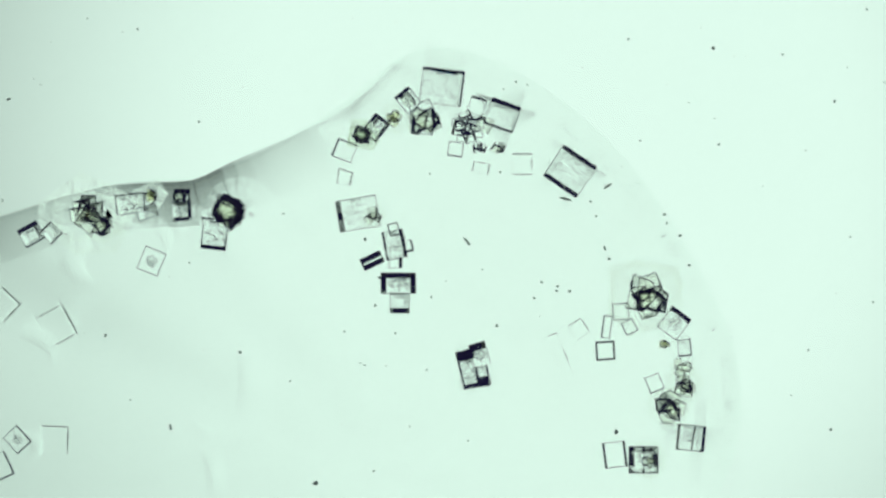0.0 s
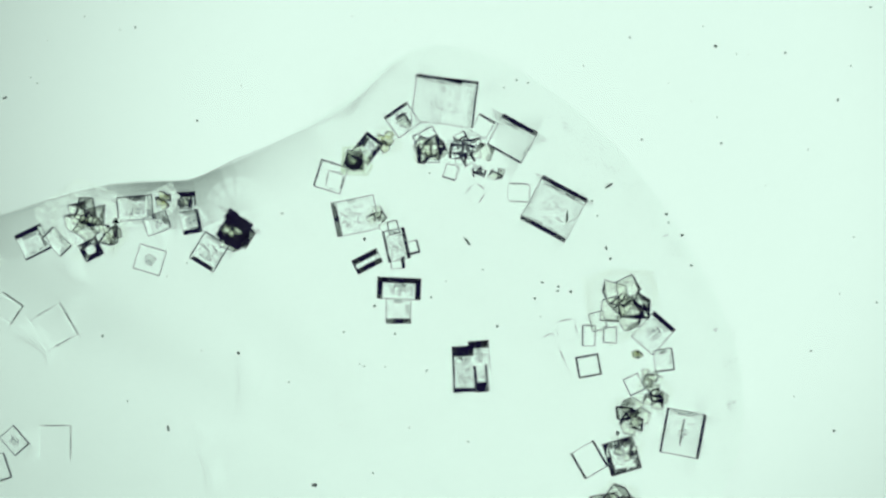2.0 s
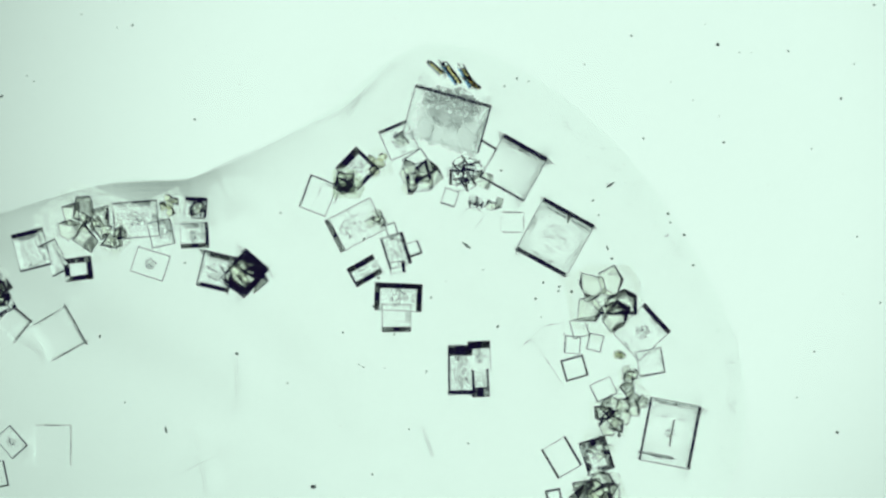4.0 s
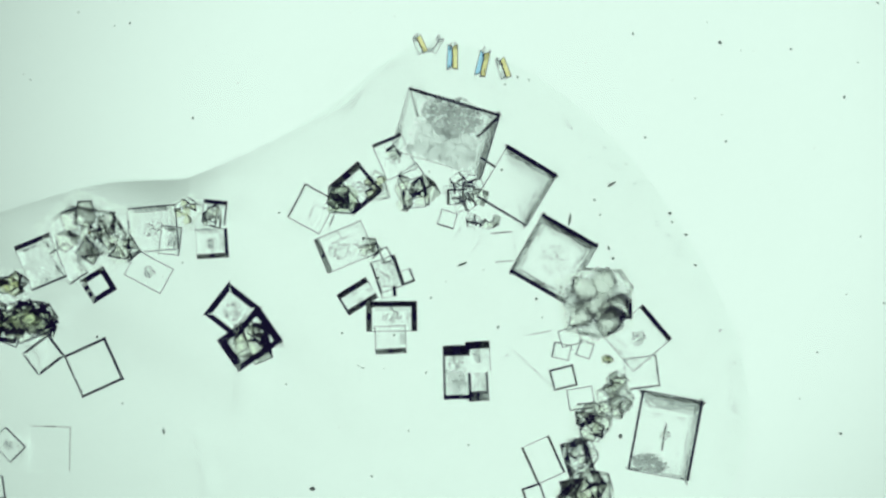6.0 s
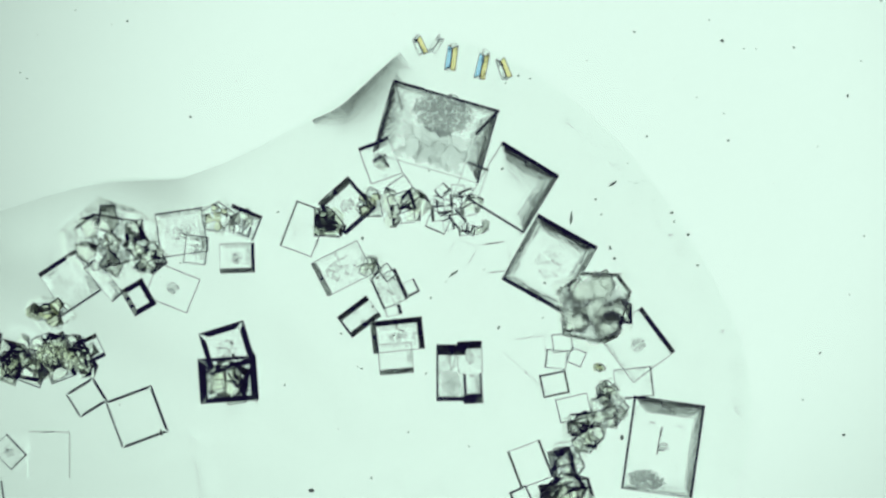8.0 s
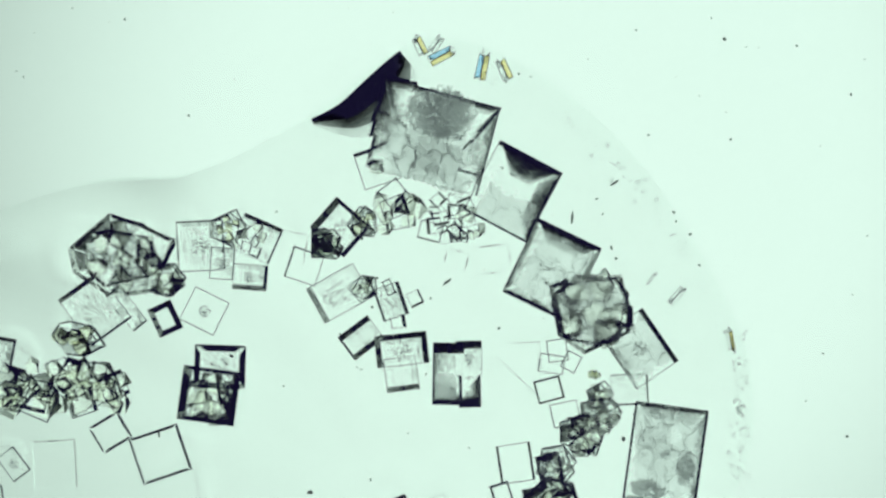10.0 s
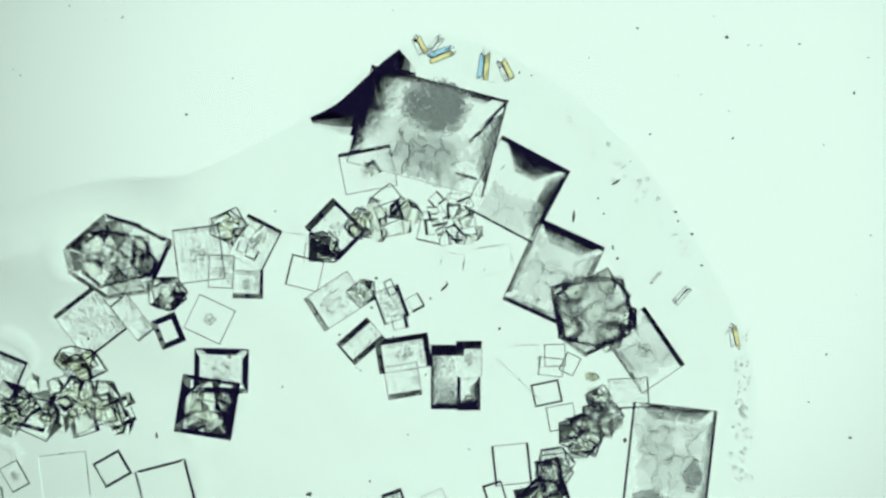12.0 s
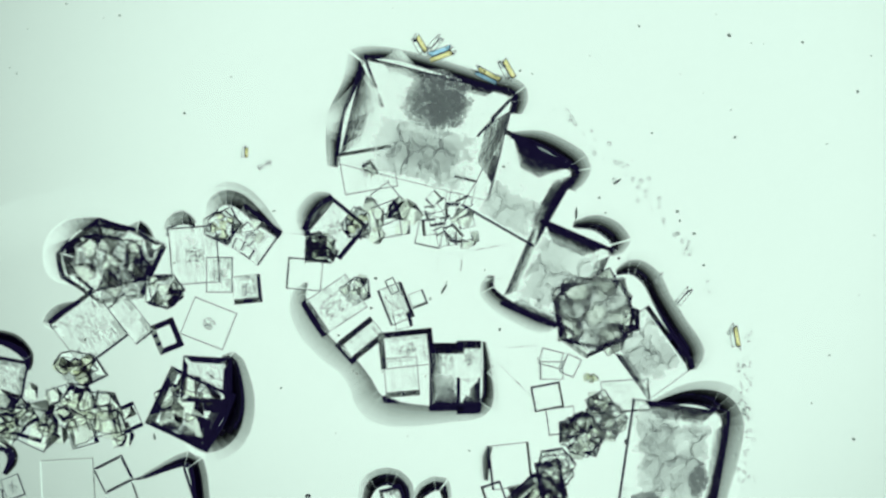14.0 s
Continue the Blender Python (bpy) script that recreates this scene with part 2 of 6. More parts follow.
def core_bm(w, h, seed, tall=0.0065, n=27, steps=4, square=False):
    """A low crust of grown-together steps, with an uneven outline."""
    rng = random.Random(seed)
    off = Vector((rng.random() * 50, rng.random() * 50, 0))
    bm = bmesh.new()
    top = {}
    for i in range(n):
        for j in range(n):
            u, v = 2 * i / (n - 1) - 1, 2 * j / (n - 1) - 1
            r = max(math.hypot(u, v), 0.95 * max(abs(u), abs(v))) + 0.3 * noise.noise(Vector((u * 1.8, v * 1.8, 0)) + off)
            if square:
                r = max(abs(u), abs(v)) + 0.06 * noise.noise(Vector((u * 2.5, v * 2.5, 0)) + off)
            if r < 0.98:
                z = 0.5 + 0.5 * noise.noise(Vector((u * 2.2, v * 2.2, 3)) + off) + 0.12 * noise.noise(Vector((u * 7, v * 7, 3)) + off)
                z = round(z * steps) / steps * tall
                top[i, j] = (bm.verts.new((u * w / 2, v * h / 2, 0.0008 + z)), bm.verts.new((u * w / 2, v * h / 2, 0)))
    for (i, j) in list(top):
        q = [(i, j), (i + 1, j), (i + 1, j + 1), (i, j + 1)]
        if all(k in top for k in q):
            bm.faces.new([top[k][0] for k in q])
            bm.faces.new([top[k][1] for k in reversed(q)])
    rim = [e for e in bm.edges if len(e.link_faces) == 1]
    low = {a: b for a, b in top.values()}
    for e in rim:
        a, b = e.verts
        if a in low and b in low:
            bm.faces.new((b, a, low[a], low[b]))
    loose = [v for v in bm.verts if not v.link_faces]
    bmesh.ops.delete(bm, geom=loose, context="VERTS")
    bmesh.ops.recalc_face_normals(bm, faces=bm.faces)
    return bm


def slab_bm(near, far, depth, bow=0.12, rows=7):
    """A thin clear slab from its near edge at y = 0 to its far edge; near, far: (x from, x to); depth: at either end.
    Its top is steepest at the near edge and levels out; lying flat it bends no light."""
    bm = bmesh.new()
    mean = sum(depth) / 2
    lift = 0.001 + abs(bow) * mean / 4
    top, foot = [], []
    for i in range(rows + 1):
        f = i / rows
        for line, z in ((top, lift + bow * mean * (f - f * f)), (foot, 0.0)):
            line.append([bm.verts.new((a + (b - a) * f, d * f, z)) for a, b, d in zip(near, far, depth)])
    for p, q, low, lower in zip(top, top[1:], foot, foot[1:]):
        bm.faces.new((p[0], p[1], q[1], q[0]))
        bm.faces.new((low[0], lower[0], lower[1], low[1]))
        for k in (0, 1):
            bm.faces.new((p[k], q[k], lower[k], low[k]))
    for p, low in ((top[0], foot[0]), (top[-1], foot[-1])):
        bm.faces.new((p[0], p[1], low[1], low[0]))
    bmesh.ops.recalc_face_normals(bm, faces=bm.faces)
    return bm


def spline(knots, spacing):
    """Points at even steps along a smooth line through knots of any number of values; the first two are x and y."""
    fine = []
    n = len(knots)
    for i in range(n - 1):
        p0, p1, p2, p3 = (knots[max(0, min(n - 1, i + k))] for k in (-1, 0, 1, 2))
        for step in range(24):
            t = step / 24
            fine.append([0.5 * (2 * b + (c - a) * t + (2 * a - 5 * b + 4 * c - d) * t * t + (3 * b - a - 3 * c + d) * t ** 3)
                         for a, b, c, d in zip(p0, p1, p2, p3)])
    fine.append(list(knots[-1]))
    run = [0.0]
    for p, q in zip(fine, fine[1:]):
        run.append(run[-1] + math.hypot(q[0] - p[0], q[1] - p[1]))
    many = max(2, round(run[-1] / spacing))
    out, k = [], 0
    for i in range(many + 1):
        d = run[-1] * i / many
        while k < len(run) - 2 and run[k + 1] < d:
            k += 1
        f = (d - run[k]) / max(1e-9, run[k + 1] - run[k])
        out.append([a + (b - a) * f for a, b in zip(fine[k], fine[k + 1])])
    return out


def meniscus(label, knots, openings, tilt=47.0, rising=False, spacing=0.02, tuck=0.009, group="brine edges"):
    """A curved edge of brine on the left-hand side of a line. knots: (x, y, width, share of the tilt).
    Its pieces lie flat and tip up as the brine shrinks; openings: (share of the width, rows of (seconds, 0..1)).
    rising: the brine stands higher away from the line, as at the pool's own rim; tuck: how far it begins under the crystal."""
    line = spline(knots, spacing)
    n = len(line)
    cx, cy = line[n // 2][:2]
    thing = new("brine_edge")
    tagged(thing, label, "water edge", group)
    thing.matrix_basis = at(cx, cy, 0.0004)
    bow, stuff = (0.13, EDGE) if rising else (-0.12 if cx < -0.45 or cy < -0.15 else -0.26, FILM)
    sides = []
    for i, p in enumerate(line):
        a, b = line[max(0, i - 1)], line[min(n - 1, i + 1)]
        d = math.hypot(b[0] - a[0], b[1] - a[1])
        sides.append(((a[1] - b[1]) / d, (b[0] - a[0]) / d))
    if not rising:
        line = [(x - tuck * nx, y - tuck * ny, w, k) for (x, y, w, k), (nx, ny) in zip(line, sides)]
    for share, opening in openings:
        if cx < -0.6 and not rising:
            share, opening = min(share, 0.95), LAST_SHRINK
        top = max(v for t, v in opening)
        for i in range(n - 1):
            (x0, y0, w0, k0), (x1, y1, w1, k1) = line[i], line[i + 1]
            bearing = math.atan2(y1 - y0, x1 - x0)
            c, s = math.cos(bearing), math.sin(bearing)
            mx, my, half = (x0 + x1) / 2, (y0 + y1) / 2, math.hypot(x1 - x0, y1 - y0) / 2
            # cut so that the pieces meet when they stand
            depth = [share * w / math.cos(radians(tilt * top * (k0 + k1) / 2)) for w in (w0, w1)]
            ends = [(c * (x + share * w * nx - mx) + s * (y + share * w * ny - my)) for (x, y, w, _), (nx, ny) in ((line[i], sides[i]), (line[i + 1], sides[i + 1]))]
            if ends[0] > ends[1]:
                ends = [sum(ends) / 2 - 0.0005, sum(ends) / 2 + 0.0005]
            lap = 0.0 if rising else 0.0001
            ob = part("brine_piece", slab_bm((-half - lap, half + lap), (ends[0] - lap, ends[1] + lap), depth, bow, 9), stuff, thing)
            rows = []
            for t, v in opening:
                a = tilt * v * (k0 + k1) / 2
                lift = 0.0 if rising else max(depth) * math.sin(radians(a))
                rows.append((t, at(mx - cx, my - cy, lift, math.degrees(bearing)) @ pose(0, 0, 0, a if rising else -a, 0, 0)))
            follow(ob, rows)
    return thing


def parked_offset(r, key, t):
    """Until time t a piece is parked out of view; from there to its crystal, in the crystal's own space."""
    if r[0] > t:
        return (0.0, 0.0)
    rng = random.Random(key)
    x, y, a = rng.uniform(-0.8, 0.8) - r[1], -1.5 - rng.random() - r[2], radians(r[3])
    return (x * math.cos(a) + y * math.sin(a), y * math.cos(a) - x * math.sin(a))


FIRST = ((0.0, 0.0), (3.3, 0.0), (5.2, 1.0), (14.0, 1.0))
DULLING = ((0.0, 0.0), (3.0, 0.0), (5.5, 0.7), (8.0, 1.0), (14.0, 1.0))
LATER = ((0.0, 0.0), (6.5, 0.0), (8.0, 0.25), (10.3, 1.0), (14.0, 1.0))


def some_time(key, first):
    """Each face comes up at a moment of its own: in the first spell of growth or in the later crusting."""
    rng = random.Random(key)
    t = rng.uniform(3.6, 4.9) if first else rng.uniform(8.6, 9.9)
    return ((0.0, 0.0), (3.3 if first else 8.3, 0.0), (round(t, 2), 0.0), (round(t + 0.07, 2), 0.6), (round(t + 0.14, 2), 1.0), (14.0, 1.0))


def along(rows, t):
    """A row's numbers at any time, straight between the rows."""
    for a, b in zip(rows, rows[1:]):
        if a[0] <= t <= b[0]:
            f = (t - a[0]) / (b[0] - a[0])
            return (t, *(p + (q - p) * f for p, q in zip(a[1:], b[1:])))
    return rows[-1]


def opening_rows(rows, opening):
    """The thing's own rows and the times at which its brine edge leans out, each with the part that shows."""
    out = []
    for t in sorted({r[0] for r in rows} | {o[0] for o in opening}):
        out.append((along(rows, t), along(opening, t)[1]))
    return out


def lean(v):
    return math.degrees(math.acos(max(0.0, min(1.0, v))))


COUNT = [0]


def dull_face(thing, rows, fx, fy, fw, fh, z, opening, steep):
    """A grey face by one side of a crystal, that tips from level to sloping; fx, fy, fw, fh in parts of the crystal's size."""
    r = along(rows, opening[-2][0])
    flat = abs(fx) > abs(fy)
    side = (1 if fx > 0 else 3) if flat else (0 if fy > 0 else 2)
    length, depth = (fh * r[5], fw * r[4]) if flat else (fw * r[4], fh * r[5])
    length = min(length, 0.98 * (r[5] if flat else r[4]))
    tip = max(0.15 * length, length / 2 - 0.75 * depth)
    ob = part("dull_face", slab_bm((-length / 2, length / 2), (-tip, tip), (depth, depth), 0.17), FACET, thing, "dull grey sloping face")
    path = []
    for q, v in opening_rows(rows, opening):
        x, y = (math.copysign(q[4] / 2 - 0.003, fx), fy * q[5] / 2) if flat else (fx * q[4] / 2, math.copysign(q[5] / 2 - 0.003, fy))
        path.append((q[0], at(x, y, z, 180 - 90 * side) @ pose(0, 0, 0, steep * v, 0, 0)))
    follow(ob, path)


def plate(label, rows, bands, core=0.0, crust=ROUGH, steep=1.35, terrace=0.0, clouds=(), ridges=(), late=(0, 0, 0, 0), fill=False,
          group="square salt crystals"):
    """A square salt crystal that grows: corner and edge pieces slide outward as it drifts and turns.
    rows: (seconds, x, y, turn, width, height); bands: sloped edge widths north, east, south, west.
    clouds: frosted faces (x, y, width, height, turn) in parts of the full-grown size, which lean out as it grows.
    late: widths of the sides that rise steeply in the first spell of growth."""
    COUNT[0] += 1
    rows = unwrap(rows)
    k = COUNT[0]
    thing = new("salt_crystal")
    tagged(thing, label, "crystal", group)
    bn, be, bs, bw = bands
    T = steep * max(bands)
    g = 0.003
    w0, w1 = min(r[4] for r in rows), max(r[4] for r in rows)
    h0, h1 = min(r[5] for r in rows), max(r[5] for r in rows)
    z = 0.0005 * (k % 7)
    follow(thing, [(r[0], at(r[1], r[2], z, r[3])) for r in rows])
    ax, ay = min(w1 / 2 + 0.001, w0 * 0.98), min(h1 / 2 + 0.001, h0 * 0.98)
    for n, (sx, sy) in enumerate(((1, 1), (-1, 1), (-1, -1), (1, -1))):
        bm = corner_bm(sx, sy, ax, ay, be if sx > 0 else bw, bn if sy > 0 else bs, g, T * (1 + 0.02 * n), fill)
        ob = part("corner", bm, FACE if fill else CLEAR, thing)
        follow(ob, [(r[0], at(sx * r[4] / 2, sy * r[5] / 2)) for r in rows])
    for side, (b, lo, hi) in enumerate(((bn, w0, w1), (be, h0, h1), (bs, w0, w1), (bw, h0, h1))):
        more = math.ceil(hi / (lo * 0.98) - 2 - 0.02)
        for m in range(max(0, more)):
            f = (m + 1) / (more + 1) - 0.5
            ob = part("edge", bar_bm(lo * 0.95, b, g, T * (1.05 + 0.02 * m), side), CLEAR, thing)
            path = []
            for r in rows:
                half = ((0, r[5] / 2), (r[4] / 2, 0), (0, -r[5] / 2), (-r[4] / 2, 0))[side]
                span = r[4] if side % 2 == 0 else r[5]
                run = span - lo * 0.95
                slide = (2 * f * run / 2) * (more + 1) / (more - 1 + 2) if more > 1 else 0.0
                slide = max(-run / 2, min(run / 2, slide))
                path.append((r[0], at(half[0] + (slide if side % 2 == 0 else 0), half[1] + (slide if side % 2 else 0))))
            follow(ob, path)
    if core:
        size = [core * min(lo * 1.3, hi * 0.8) for lo, hi in ((w0, w1), (h0, h1))]
        part("core", core_bm(*size, k * 7), crust, thing, "rough stepped crystal core")
    if fill and not clouds:
        clouds = ((0.0, 0.0, 0.94, 0.94, 0, "V"),)
    for n, (fx, fy, fw, fh, turn, kind) in enumerate(clouds):
        first = kind in "fgc"
        if kind in "fF":
            dull_face(thing, rows, fx, fy, fw, fh, T + 0.002 + 0.001 * n, DULLING if first else LATER, 34 if first else 42)
            continue
        r = along(rows, 8.0 if first else 11.0)
        stuff, name, text = {"g": (CLOUD, "clouded_face", "granular grey clouded face"), "c": (CRUST, "wrinkled_face", "wrinkled grey crystal face"), "v": (VEIL, "veined_face", "faintly veined crystal face")}[kind.lower()]
        bm = core_bm(fw * r[4], fh * r[5], k * 11 + n, tall=0.0, n=23, square=stuff is not CLOUD)
        ob = part(name, bm, stuff, thing, text)
        path = []
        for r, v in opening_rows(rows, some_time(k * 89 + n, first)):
            x, y = parked_offset(r, k * 89 + n, 3.31 if first else 8.31)
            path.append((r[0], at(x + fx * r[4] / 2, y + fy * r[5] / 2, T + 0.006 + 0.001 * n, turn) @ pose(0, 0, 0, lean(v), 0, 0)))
        follow(ob, path)
    for n, (sx, sy, turn, length, wide, first) in enumerate(ridges):
        bm = bar_bm(length, wide, 0.002, wide * 1.4, 0)
        bmesh.ops.translate(bm, vec=(length / 2, wide / 2, 0), verts=bm.verts)
        ob = part("ridge", bm, CLEAR, thing)
        path = []
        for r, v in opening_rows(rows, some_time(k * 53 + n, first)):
            x, y = parked_offset(r, k * 53 + n, 3.31 if first else 8.31)
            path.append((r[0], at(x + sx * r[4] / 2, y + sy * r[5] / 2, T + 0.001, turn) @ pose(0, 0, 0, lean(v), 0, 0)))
        follow(ob, path)
    for side, wide in enumerate(late):
        if not wide:
            continue
        r = along(rows, 8.0)
        span = r[4] if side % 2 == 0 else r[5]
        ob = part("steep_side", slab_bm((-span / 2, span / 2), (wide - span / 2, span / 2 - wide), (wide, wide)), STEEP, thing, "dark steep side face")
        path = []
        for q, v in opening_rows(rows, FIRST):
            half = q[5] / 2 if side % 2 == 0 else q[4] / 2
            path.append((q[0], pose(0, 0, 0, 0, 0, -90 * side) @ at(0, half, 0.001, 180) @ pose(0, 0, 0, 46 * v, 0, 0)))
        follow(ob, path)
    if terrace:
        b = 0.004
        for n, (sx, sy) in enumerate(((1, 1), (-1, 1), (-1, -1), (1, -1))):
            ob = part("terrace", corner_bm(sx, sy, terrace * w0 / 2, terrace * h0 / 2, b, b, g, 0.0016), CLEAR, thing)
            follow(ob, [(r[0], at(sx * terrace * r[4] / 2, sy * terrace * r[5] / 2, 0.0006)) for r in rows])
    return thing


def chunk_bm(r, seed, flat=0.45):
    """A blocky crystal: a turned cuboid with its corners cut off."""
    rng = random.Random(seed)
    bm = bmesh.new()
    bmesh.ops.create_cube(bm, size=2)
    bmesh.ops.scale(bm, vec=(rng.uniform(0.6, 1.0), rng.uniform(0.55, 0.95), rng.uniform(0.5, 0.8)), verts=bm.verts)
    turn = Euler((rng.uniform(-0.7, 0.7), rng.uniform(-0.7, 0.7), rng.uniform(0, 6.28))).to_matrix()
    bmesh.ops.rotate(bm, cent=(0, 0, 0), matrix=turn, verts=bm.verts)
    for _ in range(4):
        d = Vector((rng.uniform(-1, 1), rng.uniform(-1, 1), rng.uniform(-0.3, 1))).normalized()
        res = bmesh.ops.bisect_plane(bm, geom=bm.verts[:] + bm.edges[:] + bm.faces[:], plane_co=d * rng.uniform(0.65, 0.9), plane_no=d, clear_outer=True)
        cut = [e for e in res["geom_cut"] if isinstance(e, bmesh.types.BMEdge)]
        if len(cut) > 2:
            bmesh.ops.contextual_create(bm, geom=cut)
    bmesh.ops.scale(bm, vec=(r, r, r * flat), verts=bm.verts)
    low = min(v.co.z for v in bm.verts)
    bmesh.ops.translate(bm, vec=(0, 0, -low), verts=bm.verts)
    bmesh.ops.recalc_face_normals(bm, faces=bm.faces)
    return bm


def gem_bm(r, seed, peak=0.25, rim=0.05, off=0.6):
    """A many-cornered crystal: long pale facets one way and short steep ones the other, up to an off-centre ridge, and a steep rim."""
    rng = random.Random(seed)
    n = rng.randint(4, 6)
    a0 = rng.uniform(0, 6.28)
    ring = [(a0 + math.tau * (i + rng.uniform(-0.28, 0.28)) / n, r * rng.uniform(0.72, 1.12)) for i in range(n)]
    base = [(d * math.cos(a), d * math.sin(a), 0) for a, d in ring]
    edge = [(0.93 * x, 0.93 * y, rim * r * rng.uniform(0.6, 1.6)) for x, y, _ in base]
    a, d = rng.uniform(0, 6.28), off * r * rng.uniform(0.6, 1.0) * 0.85
    px, py = d * math.cos(a), d * math.sin(a)
    qx, qy = px * 0.3 - 0.35 * r * math.sin(a), py * 0.3 + 0.35 * r * math.cos(a)
    pts = base + edge + [(px, py, peak * r), (qx, qy, 0.8 * peak * r)]
    bm = bmesh.new()
    lists = [tuple(range(n))]
    near = []
    for i in range(n):
        mx, my = (edge[i][0] + edge[(i + 1) % n][0]) / 2, (edge[i][1] + edge[(i + 1) % n][1]) / 2
        near.append(2 * n + int(math.hypot(mx - qx, my - qy) < math.hypot(mx - px, my - py)))
    for i in range(n):
        j = (i + 1) % n
        lists += [(i, j, n + j, n + i), (n + i, n + j, near[i])]
        if near[i] != near[j]:
            lists.append((n + j, near[i], near[j]))
    return faces(bm, pts, lists)


def lump(label, rows, count, seed, stuff=LUMP, stretch=(1, 1), faced=True, crust=CRUST, group="lumpy salt crystals"):
    """Blocks grown into one another that push apart as they grow. rows: (seconds, x, y, turn, radius)."""
    rows = unwrap(rows)
    rng = random.Random(seed)
    thing = new("crystal_cluster")
    tagged(thing, label, "crystal cluster", group)
    follow(thing, [(r[0], at(r[1], r[2], 0.0007, r[3])) for r in rows])
    big, small = max(r[4] for r in rows), min(r[4] for r in rows)
    if count == 1:
        ob = part("block", chunk_bm(big, seed * 31), stuff, thing)
        follow(ob, [(r[0], at(0, 0)) for r in rows])
        return thing
    size = (0.64 if faced and stuff is not DENSE else 0.9) * small
    for i in range(count + 1):
        own = size * rng.uniform(0.85, 1.2)
        bearing = math.tau * (i + rng.uniform(-0.25, 0.25)) / count + seed
        if rng.random() > 0.75 and small < 0.05:
            bm = chunk_bm(0.85 * own, seed * 31 + i, 0.4)
        else:
            bm = gem_bm(own, seed * 31 + i, rng.uniform(0.28, 0.62) * (1.35 if stuff is DENSE else 1.0), 0.06, rng.uniform(0.5, 0.9))
        ob = part("block", bm, stuff, thing)
        path = []
        for r in rows:
            out = min(r[4] - size, (1.9 if big > 0.1 else 1.5) * size) if i < count else 0.0
            path.append((r[0], at(out * math.cos(bearing) * stretch[0], out * math.sin(bearing) * stretch[1], 0.0006 * (i % 9))))
        follow(ob, path)
    if big > 0.033 and faced:
        shards(thing, rows, seed, stretch, rng, DENSE if stuff is DENSE else SHARD)
    if big > 0.05 and faced and stuff is LUMP:
        for n, first in enumerate((True, False)):
            wrinkled(thing, rows, seed * 7 + n, stretch, first, crust if first else VEIL)
    return thing


def wrinkled(thing, rows, key, stretch, first, stuff):
    """A crumpled crust over a lump, which leans in as it dries."""
    R = along(rows, 8.0 if first else 12.0)[4]
    bm = core_bm(1.9 * R * stretch[0], 1.9 * R * stretch[1], key, tall=0.0, n=23)
    ob = part("wrinkled_face", bm, stuff, thing, "wrinkled grey crystal face")
    path = []
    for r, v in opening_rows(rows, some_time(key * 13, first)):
        x, y = parked_offset(r, key * 13, 3.31 if first else 8.31)
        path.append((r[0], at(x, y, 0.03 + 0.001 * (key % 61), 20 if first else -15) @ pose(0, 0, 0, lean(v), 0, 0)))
    follow(ob, path)


def block_bm(w, h, bands):
    """A small square block with sloped sides; bands: their widths north, east, south, west."""
    n, e, b, l = bands
    T = 1.4 * max(bands)
    pts = [(-w / 2, -h / 2, 0), (w / 2, -h / 2, 0), (w / 2, h / 2, 0), (-w / 2, h / 2, 0),
           (l - w / 2, b - h / 2, T), (w / 2 - e, b - h / 2, T), (w / 2 - e, h / 2 - n, T), (l - w / 2, h / 2 - n, T)]
    return faces(bmesh.new(), pts, ((0, 1, 2, 3), (4, 5, 6, 7), (0, 1, 5, 4), (1, 2, 6, 5), (2, 3, 7, 6), (3, 0, 4, 7)))


def jumble(label, rows, count, seed, stretch=(1, 1), blocks=1.0, size=(0.25, 0.55), dark=0.25, stuff=LUMP, group="lumpy salt crystals"):
    """Small square blocks and many-sided grains lying across one another, which drift apart as they grow.
    rows: (seconds, x, y, turn, radius); blocks: how many of them are square; size: in parts of the first radius."""
    rows = unwrap(rows)
    rng = random.Random(seed)
    thing = new("crystal_cluster")
    tagged(thing, label, "crystal cluster", group)
    follow(thing, [(r[0], at(r[1], r[2], 0.0007, r[3])) for r in rows])
    base = along(rows, 5.5)[4]
    for i in range(count):
        own = base * rng.uniform(*size)
        # an even spread over the cluster
        u, v = 2 * ((i + 0.5) / count) - 1, rng.uniform(-0.8, 0.8)
        if stretch[0] < 1.1:
            a, d = 2.39996 * i + seed, math.sqrt((i + 0.5) / count)
            u, v = d * math.cos(a), d * math.sin(a)
        if rng.random() < blocks:
            thin = own * 0.07
            bands = [thin] * 4
            bands[rng.randrange(4)] = own * rng.uniform(0.8, 1.5) * dark
            if rng.random() < 0.5:
                bands[rng.randrange(4)] = own * dark
            ob = part("block", block_bm(2 * own * rng.uniform(0.7, 1.0), 2 * own * rng.uniform(0.6, 1.0), bands), CLEAR, thing)
        else:
            ob = part("grain", gem_bm(own, seed * 31 + i, rng.uniform(0.2, 0.5), 0.03, rng.uniform(0.5, 0.9)), stuff, thing)
        turn = rng.uniform(-25, 25)
        follow(ob, [(r[0], at(u * stretch[0] * max(0.0, r[4] - own * 0.8), v * stretch[1] * max(0.0, r[4] - own * 0.8), 0.0005 * (i % 9), turn)) for r in rows])
    return thing


def shard_bm(points):
    """A thin flat many-cornered piece; level, it bends no light."""
    n = len(points)
    pts = [(x, y, 0.0) for x, y in points] + [(x, y, 0.0015) for x, y in points]
    lists = [tuple(range(n)), tuple(range(n, 2 * n))] + [(i, (i + 1) % n, n + (i + 1) % n, n + i) for i in range(n)]
    return faces(bmesh.new(), pts, lists)


